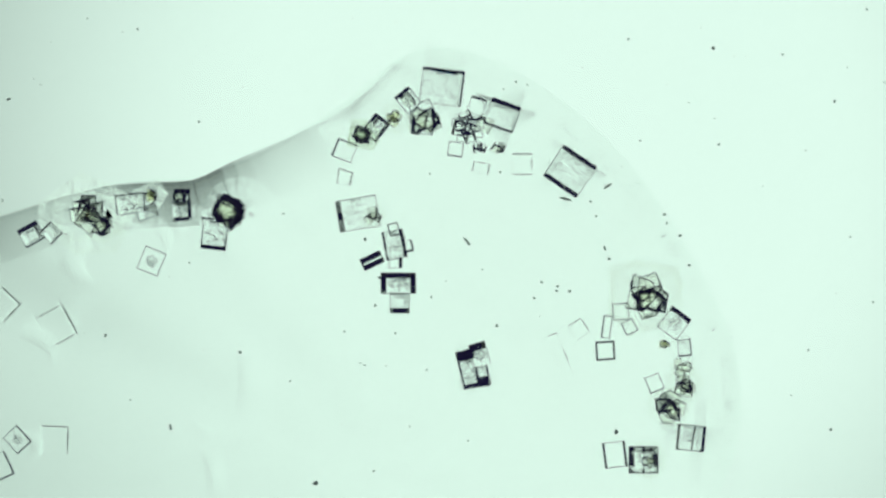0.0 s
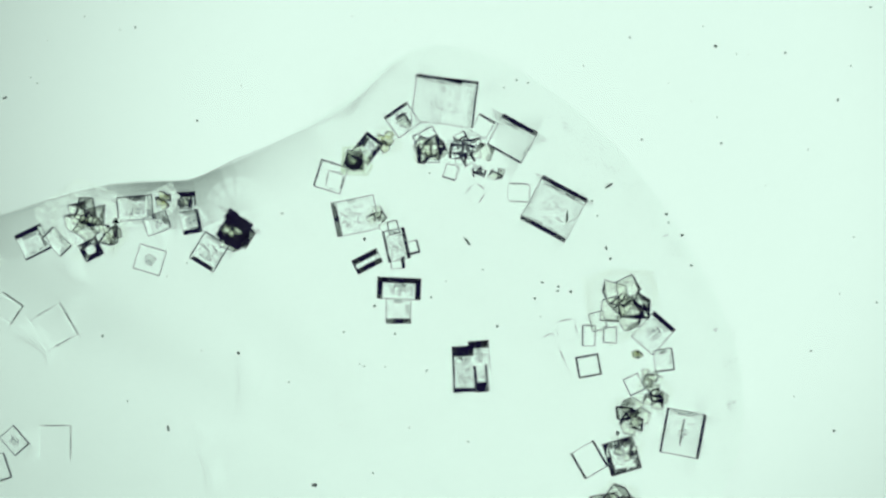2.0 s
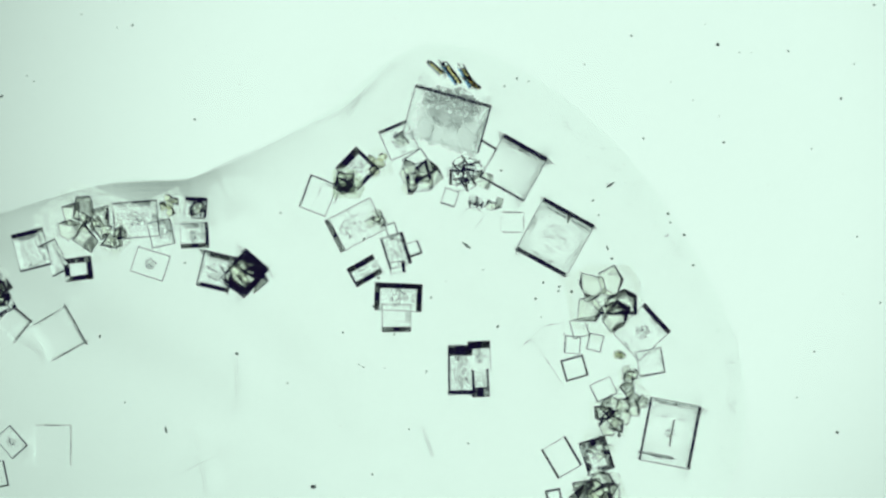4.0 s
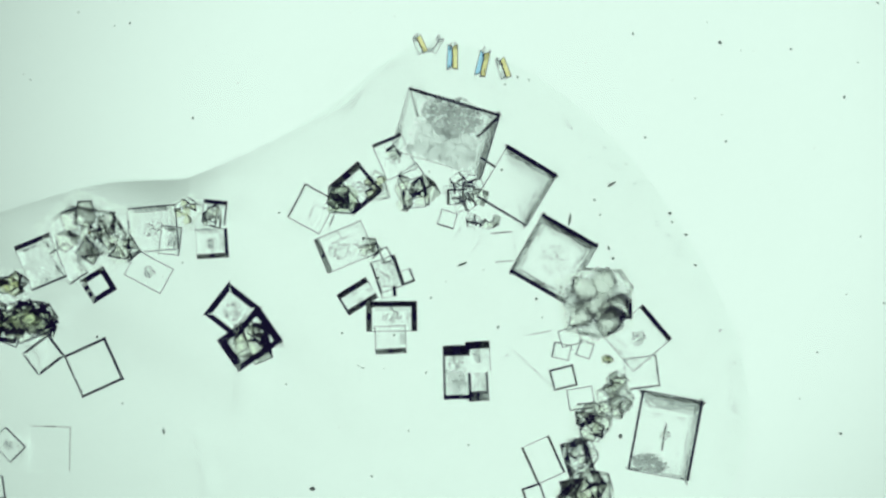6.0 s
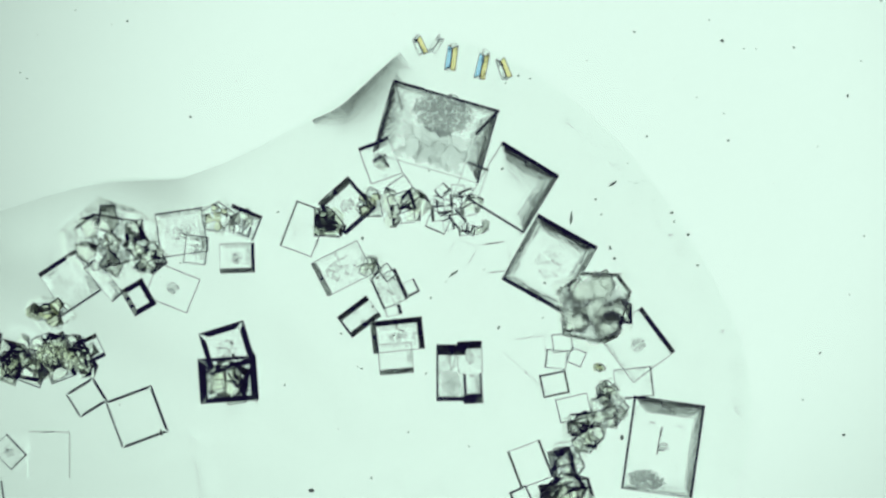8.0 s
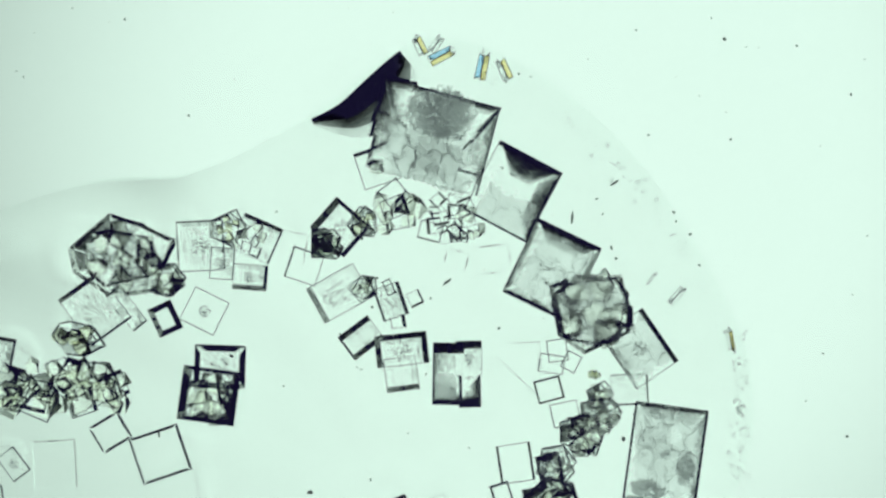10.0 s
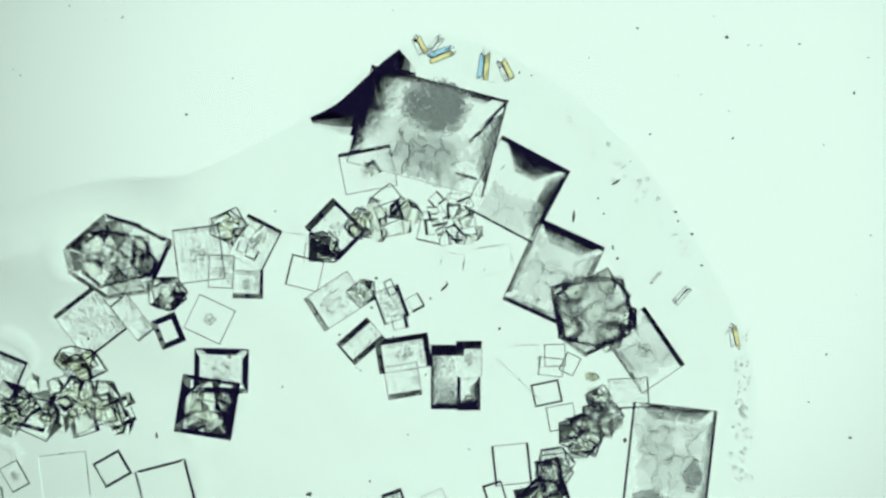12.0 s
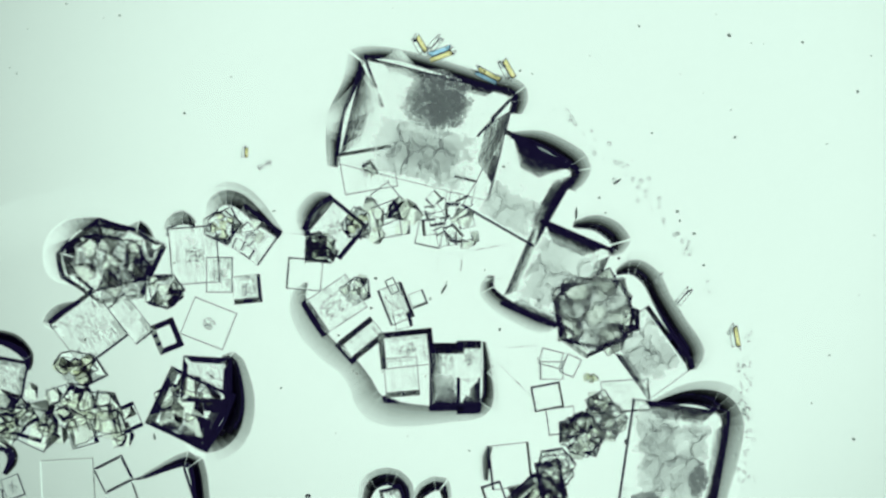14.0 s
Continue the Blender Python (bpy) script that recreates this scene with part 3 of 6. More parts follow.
def shards(thing, rows, seed, stretch, rng, stuff):
    """Faces of a grown lump: flat pieces from its outline to its middle, each tipping to a slope of its own as the lump grows."""
    for when, opening, inner in ((7.0, DULLING, 0.0), (12.0, LATER, 0.42)):
        R = along(rows, when)[4]
        many = 7 if R > 0.06 else 5
        rim = [(math.tau * (i + rng.uniform(-0.3, 0.3)) / many, R * rng.uniform(0.88, 1.14)) for i in range(many)]
        rim = [(d * math.cos(a) * stretch[0], d * math.sin(a) * stretch[1]) for a, d in rim]
        mid = [(f * x + rng.uniform(-0.1, 0.1) * R, f * y + rng.uniform(-0.1, 0.1) * R * stretch[1]) for x, y in rim for f in (rng.uniform(0.42, 0.6),)]
        pieces = []
        for i in range(many):
            j = (i + 1) % many
            pieces.append(((rim[i], rim[j], mid[j], mid[i]), rng.uniform(8, 33) * (1.2 if stuff is DENSE else 1.0), None))
            if not inner:
                pieces.append(((mid[i], mid[j], (0.0, 0.0)), rng.uniform(6, 32) * (1.2 if stuff is DENSE else 1.0), None))
            # the steep outer side
            (xa, ya), (xb, yb) = rim[i], rim[j]
            f = 0.86
            pieces.append(((rim[i], rim[j], (f * xb, f * yb), (f * xa, f * ya)), 44, math.degrees(math.atan2(yb - ya, xb - xa))))
        for n, (points, tip, bearing) in enumerate(pieces):
            cx, cy = sum(p[0] for p in points) / len(points), sum(p[1] for p in points) / len(points)
            wide = 1.0 if bearing is not None else 1.07
            turn = rng.uniform(0, 360) if bearing is None else bearing
            ob = part("shard" if bearing is None else "steep_side", shard_bm([(wide * (x - cx), wide * (y - cy)) for x, y in points]), stuff, thing)
            far = max(math.hypot(x - cx, y - cy) for x, y in points)
            path = []
            for r, v in opening_rows(rows, opening):
                lift = 0.002 + 0.0004 * n + (0.00017 if inner else 0.0) + far * math.sin(radians(tip * v)) * (1.0 if bearing is None else 0.2)
                slope = pose(0, 0, 0, 0, 0, turn) @ pose(0, 0, 0, tip * v, 0, 0) @ pose(0, 0, 0, 0, 0, -turn)
                path.append((r[0], at(cx, cy, lift) @ slope))
            follow(ob, path)


def blade(label, rows, w, h, stuff, group="thin coloured crystals"):
    """A thin many-coloured flake that stands on edge and then leans over flat. rows: (seconds, x, y, turn, shown width 0..1)."""
    thing = new("crystal_flake")
    tagged(thing, label, "crystal flake", group)
    for n, (m, lo, hi) in enumerate(zip(stuff, (-0.5, 0.02), (0.02, 0.5))):
        pts = [(lo * w, -h / 2, 0), (hi * w, -h * (0.4 + 0.1 * n), 0), (hi * w, h * (0.38, 0.5)[n], 0), (lo * w * 0.8, h * (0.5, 0.4)[n], 0)]
        cx, cy, e = (lo + hi) * w / 2, 0.0, 0.003
        pts += [(cx + (x - cx) * 0.72, cy + (y - cy) * 0.88, e) for x, y, _ in pts]
        part("flake_half", faces(bmesh.new(), pts, ((0, 1, 2, 3), (4, 5, 6, 7), (0, 1, 5, 4), (1, 2, 6, 5), (2, 3, 7, 6), (3, 0, 4, 7))), m, thing)
    rng = random.Random(round(1e4 * (rows[-1][1] + 3 * rows[-1][2])))
    for end in (-1, 1, 1):
        # thin clear splinters grown across both ends
        a, x, y = rng.uniform(-0.6, 0.6), rng.uniform(-0.3, 0.3) * w, end * h * rng.uniform(0.3, 0.48)
        l, b, e = h * rng.uniform(0.16, 0.26), w * rng.uniform(0.1, 0.18), 0.0035
        pts = [(-b, -l, 0), (b, -l * 0.7, 0), (b * 0.6, l, 0), (-b * 0.5, l * 0.6, 0)]
        pts += [(px * 0.5, py * 0.8, e) for px, py, _ in pts]
        pts = [(x + px * math.cos(a) - py * math.sin(a), y + px * math.sin(a) + py * math.cos(a), z + 0.001) for px, py, z in pts]
        part("splinter", faces(bmesh.new(), pts, ((0, 1, 2, 3), (4, 5, 6, 7), (0, 1, 5, 4), (1, 2, 6, 5), (2, 3, 7, 6), (3, 0, 4, 7))), CLEAR, thing, "clear splinter of crystal")
    follow(thing, [(r[0], at(r[1], r[2], 0.001, r[3]) @ pose(0, 0, 0, 0, lean(r[4]), 0)) for r in rows])


def speck_bm(rx, ry, seed):
    rng = random.Random(seed)
    bm = bmesh.new()
    bmesh.ops.create_icosphere(bm, subdivisions=1, radius=1)
    for v in bm.verts:
        v.co *= rng.uniform(0.6, 1.25)
        v.co = Vector((v.co.x * rx, v.co.y * ry, (v.co.z + 0.9) * min(rx, ry) * 0.6))
    return bm


def speck(x, y, rx, ry, turn=0.0, rows=()):
    COUNT[0] += 1
    thing = new("dust_speck", mesh_of("dust_speck", speck_bm(rx, ry, COUNT[0]), DUST))
    long = max(rx, ry) > 2 * min(rx, ry)
    tagged(thing, "thin dark fibre of dust lying on the slide" if long else "tiny dark speck of dust on the slide", "dust", "dust on the slide")
    thing.matrix_basis = at(x, y, 0, turn)
    if rows:
        follow(thing, [(r[0], at(r[1], r[2], 0, r[3])) for r in rows])


def bubble(x, y, r, opening=()):
    """A tiny clear droplet; where opening is given it stands on edge and then settles flat."""
    bm = bmesh.new()
    bmesh.ops.create_uvsphere(bm, u_segments=12, v_segments=6, radius=r)
    for v in bm.verts:
        v.co.z = max(0.0, v.co.z) * 0.35
    bmesh.ops.remove_doubles(bm, verts=bm.verts, dist=1e-6)
    thing = new("tiny_droplet", mesh_of("tiny_droplet", bm, WATER))
    tagged(thing, "tiny clear droplet drying on the slide", "droplet", "droplets on the slide")
    thing.matrix_basis = at(x, y, 0)
    if opening:
        follow(thing, [(t, at(x, y, 0) @ pose(0, 0, 0, lean(v), 0, 0)) for t, v in opening])


DROP_RIM = ((-1.4656, -0.0392), (-1.06, 0.0757), (-0.7896, 0.1555), (-0.5597, 0.1771), (-0.3029, 0.3056), (-0.1271, 0.4408), (-0.0189, 0.4827), (0.1298, 0.4475), (0.3056, 0.3394), (0.4678, 0.1771), (0.6165, -0.0527), (0.6977, -0.242), (0.7112, -0.4313), (0.6571, -0.5963), (0.5354, -0.891), (-0.1136, -1.0938), (-1.06, -1.0262), (-1.5332, -0.6206))
build_drop()

plate("large clear square salt crystal with a clouded middle",
      [(0, -0.0025, 0.3881, -6.9, 0.1008, 0.0857),
       (1.5, 0.0024, 0.3625, -6.2, 0.1378, 0.1068),
       (3, 0.0074, 0.3261, -11.9, 0.1679, 0.1157),
       (5.5, 0.011, 0.2796, -17.0, 0.2128, 0.1333),
       (6.5, -0.0028, 0.2682, -15.9, 0.2312, 0.1708),
       (8, -0.0162, 0.2701, -15.9, 0.253, 0.1768),
       (10.3, -0.0244, 0.2543, -14.7, 0.2706, 0.2144),
       (12.3, -0.0362, 0.2678, -14.7, 0.3283, 0.2304),
       (14, -0.0368, 0.2690, -14.0, 0.3520, 0.2500)],
      (0.0073, 0.0047, 0.0012, 0.0018), core=0.7, clouds=((0.05, 0.5, 0.62, 0.62, 0, "g"), (-0.76, 0.0, 0.3, 0.98, 0, "f"), (0.0, -0.42, 0.72, 0.56, 0, "c"), (0.8, 0.0, 0.22, 0.98, 0, "f"), (0.05, 0.5, 0.6, 0.66, 20, "G"), (0.0, -0.45, 0.95, 0.62, 0, "C"), (0.0, 0.0, 0.96, 0.96, 0, "V"), (-0.76, 0.0, 0.26, 0.98, 0, "F"), (0.0, 0.9, 0.98, 0.13, 0, "F")), ridges=((-1, 1, -56, 0.0757, 0.0068, True), (1, 1, -120, 0.0784, 0.0068, True), (-1, 1, -56, 0.1217, 0.0054, False), (1, 1, -118, 0.1298, 0.0054, False), ), fill=True)
plate("clear square salt crystal with a dark upper edge",
      [(0, 0.1423, 0.3201, -19.4, 0.0731, 0.0667),
       (1.5, 0.1645, 0.2777, -29.3, 0.0878, 0.0774),
       (3, 0.1635, 0.2262, -28.5, 0.1063, 0.104),
       (5.5, 0.1738, 0.1521, -31.5, 0.1317, 0.1371),
       (6.5, 0.1707, 0.1442, -30.7, 0.1393, 0.1489),
       (8, 0.1629, 0.1411, -31.4, 0.1532, 0.1584),
       (10.3, 0.1609, 0.1304, -27.8, 0.164, 0.1834),
       (12.3, 0.1707, 0.1343, -28.0, 0.1777, 0.188),
       (14, 0.1742, 0.1351, -29.8, 0.1899, 0.2015)],
      (0.0114, 0.0021, 0.0054, 0.0018), clouds=((0.0, 0.72, 0.98, 0.26, 0, "f"), (0.7, 0.0, 0.28, 0.98, 0, "f"), (0.0, 0.6, 0.98, 0.44, 0, "F"), (0.0, 0.62, 0.9, 0.36, 0, "F"), (0.7, 0.0, 0.3, 0.98, 0, "F"), (0.0, 0.0, 0.96, 0.96, 0, "V"), (0.1, -0.5, 0.85, 0.5, 0, "C")), fill=True)
plate("clear square salt crystal with a fissured middle",
      [(0, 0.3038, 0.1855, -34.1, 0.0964, 0.0908),
       (1.5, 0.2624, 0.1125, -29.2, 0.1155, 0.1112),
       (3, 0.2649, 0.0634, -27.9, 0.1284, 0.132),
       (5.5, 0.2591, -0.0181, -30.7, 0.1475, 0.1552),
       (6.5, 0.2568, -0.0254, -28.8, 0.1531, 0.1636),
       (8, 0.2465, -0.0342, -29.1, 0.1587, 0.1756),
       (10.3, 0.2508, -0.0517, -25.3, 0.1635, 0.191),
       (12.3, 0.2525, -0.0583, -24.4, 0.1651, 0.2071),
       (14, 0.2575, -0.0628, -23.2, 0.1847, 0.2137)],
      (0.0105, 0.0018, 0.0114, 0.0018), core=0.6, terrace=0.75, fill=True, clouds=((0.0, 0.78, 0.98, 0.2, 0, "f"), (0.78, 0.0, 0.2, 0.98, 0, "f"), (0.0, -0.78, 0.98, 0.18, 0, "f"), (-0.78, 0.0, 0.14, 0.98, 0, "f"), (0.0, 0.0, 0.92, 0.92, 0, "C"), (0.0, 0.6, 0.98, 0.3, 0, "F")))
plate("tilted square salt crystal with a dark pit",
      [(0, -0.083, 0.3556, 40.0, 0.0441, 0.0511),
       (1.5, -0.092, 0.3165, 38.9, 0.0621, 0.0579),
       (3, -0.1021, 0.2826, 26.1, 0.0699, 0.0669),
       (5.5, -0.1084, 0.2193, 22.9, 0.0746, 0.0872),
       (6.5, -0.12, 0.2111, 23.1, 0.0772, 0.0924),
       (8, -0.1444, 0.2026, 19.7, 0.0778, 0.0891),
       (10.3, -0.1522, 0.1862, 17.9, 0.0926, 0.0874),
       (12.3, -0.1718, 0.1778, 10.4, 0.1215, 0.0959),
       (14, -0.1692, 0.1767, 9.7, 0.1217, 0.0955)],
      (0.0081, 0.0018, 0.0018, 0.0018), core=0.6, fill=True)
plate("small clear square salt crystal",
      [(0, 0.0797, 0.3392, -18.4, 0.0385, 0.0475),
       (3, 0.0966, 0.2597, -32.7, 0.0444, 0.048),
       (5.5, 0.0891, 0.1809, -29.4, 0.0485, 0.068),
       (6.5, 0.0839, 0.171, -34.2, 0.0398, 0.0693),
       (8, 0.0667, 0.1578, -20.6, 0.0559, 0.075),
       (10.3, 0.0479, 0.1442, -15.9, 0.0472, 0.0632),
       (14, 0.0452, 0.1291, -14.0, 0.0526, 0.061)],
      (0.0054, 0.0012, 0.0012, 0.0012))
plate("small thin clear square salt crystal",
      [(0, 0.0298, 0.2382, -8.7, 0.0356, 0.0352),
       (3, 0.0164, 0.1517, -20.0, 0.0313, 0.0371),
       (5.5, 0.0159, 0.0781, -14.9, 0.041, 0.0417),
       (6.5, 0.0001, 0.0633, -20.3, 0.0379, 0.0341),
       (8, -0.0107, 0.0612, -23.2, 0.0498, 0.0448),
       (10.3, -0.0296, 0.0374, -14.0, 0.0534, 0.0424),
       (14, -0.0284, 0.0377, -12.5, 0.0589, 0.0701)],
      (0.0016, 0.0016, 0.0034, 0.0016))
plate("faint thin square salt crystal",
      [(0, 0.1886, 0.2028, 0.0, 0.05, 0.0514),
       (3, 0.1726, 0.0975, -2.7, 0.0561, 0.0443),
       (6.5, 0.1337, -0.0059, 6.3, 0.0596, 0.0719),
       (10.3, 0.1097, -0.0261, 8.1, 0.0916, 0.0651),
       (14, 0.1071, -0.0354, 10.0, 0.1102, 0.0765)],
      (0.0027, 0.0027, 0.0027, 0.0027), steep=0.35)
plate("faint thin square salt crystal",
      [(0, 0.0903, 0.1938, -9.8, 0.0398, 0.0278),
       (3, 0.0709, 0.1003, -39.8, 0.0417, 0.0538),
       (6.5, 0.0523, 0.0109, -35.5, 0.0566, 0.0627),
       (10.3, 0.0287, -0.0274, -14.0, 0.0534, 0.0424),
       (14, 0.0145, -0.0368, -6.3, 0.0578, 0.0529)],
      (0.0027, 0.0027, 0.0027, 0.0027), steep=0.35)
plate("tilted clear salt crystal with a thick dark edge",
      [(0, -0.1591, 0.2877, 52.6, 0.0579, 0.0455),
       (1.5, -0.1719, 0.2498, 53.1, 0.0605, 0.0489),
       (3, -0.1916, 0.2135, 47.4, 0.0671, 0.056),
       (5.5, -0.2071, 0.1518, 43.0, 0.0813, 0.0956),
       (6.5, -0.1966, 0.1316, 37.2, 0.0892, 0.085),
       (8, -0.2218, 0.0988, 41.6, 0.0945, 0.0998),
       (10.3, -0.2361, 0.046, 48.9, 0.0946, 0.1054),
       (12.3, -0.244, 0.0431, 45.6, 0.0936, 0.11),
       (14, -0.2427, 0.0462, 50.2, 0.0997, 0.112)],
      (0.0164, 0.0088, 0.011, 0.0055), core=0.5, fill=True)
plate("thin square salt crystal with a dark corner",
      [(0, -0.2338, 0.2325, -21.8, 0.051, 0.0467),
       (1.5, -0.2601, 0.1827, -16.9, 0.0646, 0.0612),
       (3, -0.2765, 0.1475, -19.9, 0.0667, 0.0756),
       (5.5, -0.3101, 0.0966, -24.8, 0.0786, 0.0866),
       (6.5, -0.3001, 0.0872, -30.4, 0.0885, 0.0944),
       (8, -0.3216, 0.0452, -20.6, 0.0782, 0.1118),
       (10.3, -0.3175, -0.0463, -18.1, 0.075, 0.0721),
       (14, -0.3129, -0.059, -4.6, 0.0794, 0.0716)],
      (0.0034, 0.0016, 0.002, 0.0041))
plate("faint thin square salt crystal",
      [(0, -0.2353, 0.1704, -11.3, 0.0345, 0.0345),
       (3, -0.2646, 0.148, -14.9, 0.0415, 0.0437),
       (6.5, -0.2899, 0.0602, -20.6, 0.0562, 0.0477),
       (10.3, -0.3441, 0.0013, -9.9, 0.0605, 0.0703),
       (14, -0.3386, -0.0008, -7.1, 0.0618, 0.0694)],
      (0.0027, 0.0027, 0.0027, 0.0027), steep=0.35)
plate("clear square salt crystal with one thick dark side",
      [(0, -0.2034, 0.0844, 9.5, 0.0987, 0.0756),
       (1.5, -0.209, 0.0801, 9.3, 0.0994, 0.0822),
       (3, -0.2034, 0.071, 21.9, 0.118, 0.0833),
       (5.5, -0.2213, 0.0186, 29.1, 0.1224, 0.0869),
       (6.5, -0.2341, -0.0109, 16.2, 0.1179, 0.085),
       (8, -0.2326, -0.0463, 27.1, 0.1205, 0.0866),
       (10.3, -0.2398, -0.1093, 29.5, 0.1236, 0.0911),
       (12.3, -0.244, -0.1214, 33.3, 0.1169, 0.0891),
       (14, -0.2426, -0.1273, 33.7, 0.1151, 0.0889)],
      (0.0018, 0.0018, 0.0018, 0.0128), core=0.8, fill=True)
plate("long clear salt crystal with thick dark long sides",
      [(0, -0.1692, -0.0281, 25.3, 0.0538, 0.0308),
       (1.5, -0.1773, -0.0298, 27.6, 0.0667, 0.0349),
       (3, -0.1831, -0.0337, 27.1, 0.0675, 0.043),
       (5.5, -0.1865, -0.0982, 34.8, 0.0788, 0.0568),
       (6.5, -0.212, -0.1233, 28.6, 0.0824, 0.0566),
       (8, -0.1938, -0.158, 36.9, 0.085, 0.0599),
       (10.3, -0.1876, -0.2085, 37.0, 0.086, 0.0671),
       (12.3, -0.1864, -0.2124, 41.1, 0.0938, 0.0638),
       (14, -0.1826, -0.2059, 38.3, 0.0927, 0.0588)],
      (0.0131, 0.0016, 0.0131, 0.0055), fill=True)
plate("rough grown-together square salt crystal",
      [(0, -0.116, 0.0101, 10.7, 0.0509, 0.0689),
       (3, -0.1095, 0.0077, 14.0, 0.0551, 0.0767),
       (5.5, -0.1211, -0.0457, 20.6, 0.0565, 0.0773),
       (6.5, -0.1335, -0.0715, 17.4, 0.0662, 0.0746),
       (8, -0.1237, -0.0937, 24.0, 0.0644, 0.0764),
       (10.3, -0.119, -0.1247, 18.4, 0.0615, 0.0779),
       (12.3, -0.1166, -0.1288, 20.7, 0.0618, 0.0775),
       (14, -0.106, -0.1255, 21.6, 0.059, 0.0853)],
      (0.0018, 0.0081, 0.0018, 0.0054), core=1.1, fill=True)
plate("small square salt crystal with dark sides",
      [(0, -0.1176, 0.0468, 15.5, 0.0253, 0.0305),
       (3, -0.1179, 0.051, 14.7, 0.0262, 0.033),
       (5.5, -0.1299, 0.0041, 26.6, 0.0236, 0.0331),
       (6.5, -0.1345, -0.0325, 25.0, 0.0218, 0.0389),
       (8, -0.1294, -0.0556, 37.4, 0.028, 0.0363),
       (10.3, -0.1236, -0.0908, 23.2, 0.0197, 0.0361),
       (14, -0.1145, -0.0857, 28.1, 0.0217, 0.0359)],
      (0.0027, 0.0027, 0.0027, 0.0027))
plate("small square salt crystal with dark sides",
      [(0, -0.0831, 0.0066, 14.0, 0.0223, 0.0282),
       (3, -0.0673, 0.0024, 16.7, 0.0279, 0.033),
       (5.5, -0.076, -0.0351, 24.4, 0.0319, 0.0344),
       (6.5, -0.09, -0.0874, 16.7, 0.0275, 0.032),
       (8, -0.0734, -0.091, 26.6, 0.0292, 0.0339),
       (10.3, -0.064, -0.1184, 24.4, 0.0313, 0.0344),
       (12.3, -0.062, -0.1242, 28.6, 0.0322, 0.0354),
       (14, -0.0561, -0.1154, 21.0, 0.0356, 0.0346)],
      (0.0012, 0.0041, 0.0054, 0.0012))
plate("small square salt crystal with a dark foot",
      [(0, -0.1136, -0.0324, 0.0, 0.0324, 0.027),
       (3, -0.1064, -0.0357, 6.6, 0.0349, 0.0292),
       (5.5, -0.1167, -0.0812, 10.1, 0.0376, 0.0248),
       (6.5, -0.1343, -0.1182, 4.4, 0.0343, 0.0291),
       (8, -0.1147, -0.1441, 14.0, 0.0377, 0.0235),
       (10.3, -0.1024, -0.1688, 8.7, 0.0341, 0.0315),
       (14, -0.09, -0.165, 14.9, 0.0396, 0.0331)],
      (0.0012, 0.0081, 0.0012, 0.0018))
plate("wide salt crystal with thick dark sides",
      [(0, -0.1068, -0.0818, 0.0, 0.0838, 0.05),
       (1.5, -0.1038, -0.0876, -0.8, 0.0994, 0.0497),
       (3, -0.1057, -0.1081, -5.6, 0.11, 0.0606),
       (5.5, -0.1039, -0.1382, 3.9, 0.1152, 0.0686),
       (6.5, -0.1355, -0.1775, -3.1, 0.1199, 0.0727),
       (8, -0.105, -0.2007, 6.3, 0.1197, 0.0748),
       (10.3, -0.0943, -0.2351, 6.2, 0.1199, 0.0734),
       (12.3, -0.0887, -0.2394, 9.1, 0.1224, 0.0787),
       (14, -0.0823, -0.2272, 5.9, 0.1232, 0.0828)],
      (0.0128, 0.0131, 0.0018, 0.0131), core=0.5, fill=True)
plate("clear square salt crystal with a dark foot",
      [(0, -0.1034, -0.1305, 0.0, 0.0473, 0.0473),
       (1.5, -0.1034, -0.142, 0.0, 0.0564, 0.0578),
       (3, -0.1121, -0.158, 0.0, 0.0668, 0.0641),
       (5.5, -0.105, -0.1911, 2.2, 0.0701, 0.0687),
       (6.5, -0.1397, -0.2332, 3.0, 0.0751, 0.0629),
       (8, -0.1094, -0.2549, 4.8, 0.0787, 0.0719),
       (10.3, -0.0948, -0.2931, 8.0, 0.0746, 0.0784),
       (12.3, -0.0912, -0.3021, 9.5, 0.0782, 0.0769),
       (14, -0.0931, -0.2912, 4.8, 0.0769, 0.0893)],
      (0.0014, 0.0018, 0.013, 0.0018), fill=True)
plate("blocky salt crystal with a thick dark top",
      [(0, 0.0616, -0.287, 13.6, 0.0459, 0.0925),
       (3, 0.0441, -0.2849, 0.0, 0.0561, 0.1148),
       (5.5, 0.0357, -0.2863, 1.2, 0.0634, 0.1203),
       (6.5, 0.029, -0.2905, 1.1, 0.0658, 0.1303),
       (8, 0.0198, -0.2877, 0.0, 0.0706, 0.1308),
       (10.3, 0.0118, -0.288, -1.0, 0.0726, 0.1439),
       (12.3, 0.0105, -0.2937, 0.0, 0.0771, 0.1465),
       (14, 0.0092, -0.2875, 0.0, 0.0792, 0.1468)],
      (0.0243, 0.0018, 0.011, 0.0055), core=0.8, clouds=((0.0, -0.6, 0.98, 0.5, 0, "F"), (0.0, -0.62, 0.98, 0.46, 0, "F"), (-0.7, 0.0, 0.5, 0.98, 0, "F"), (-0.1, -0.35, 0.75, 0.5, 0, "c")), fill=True)
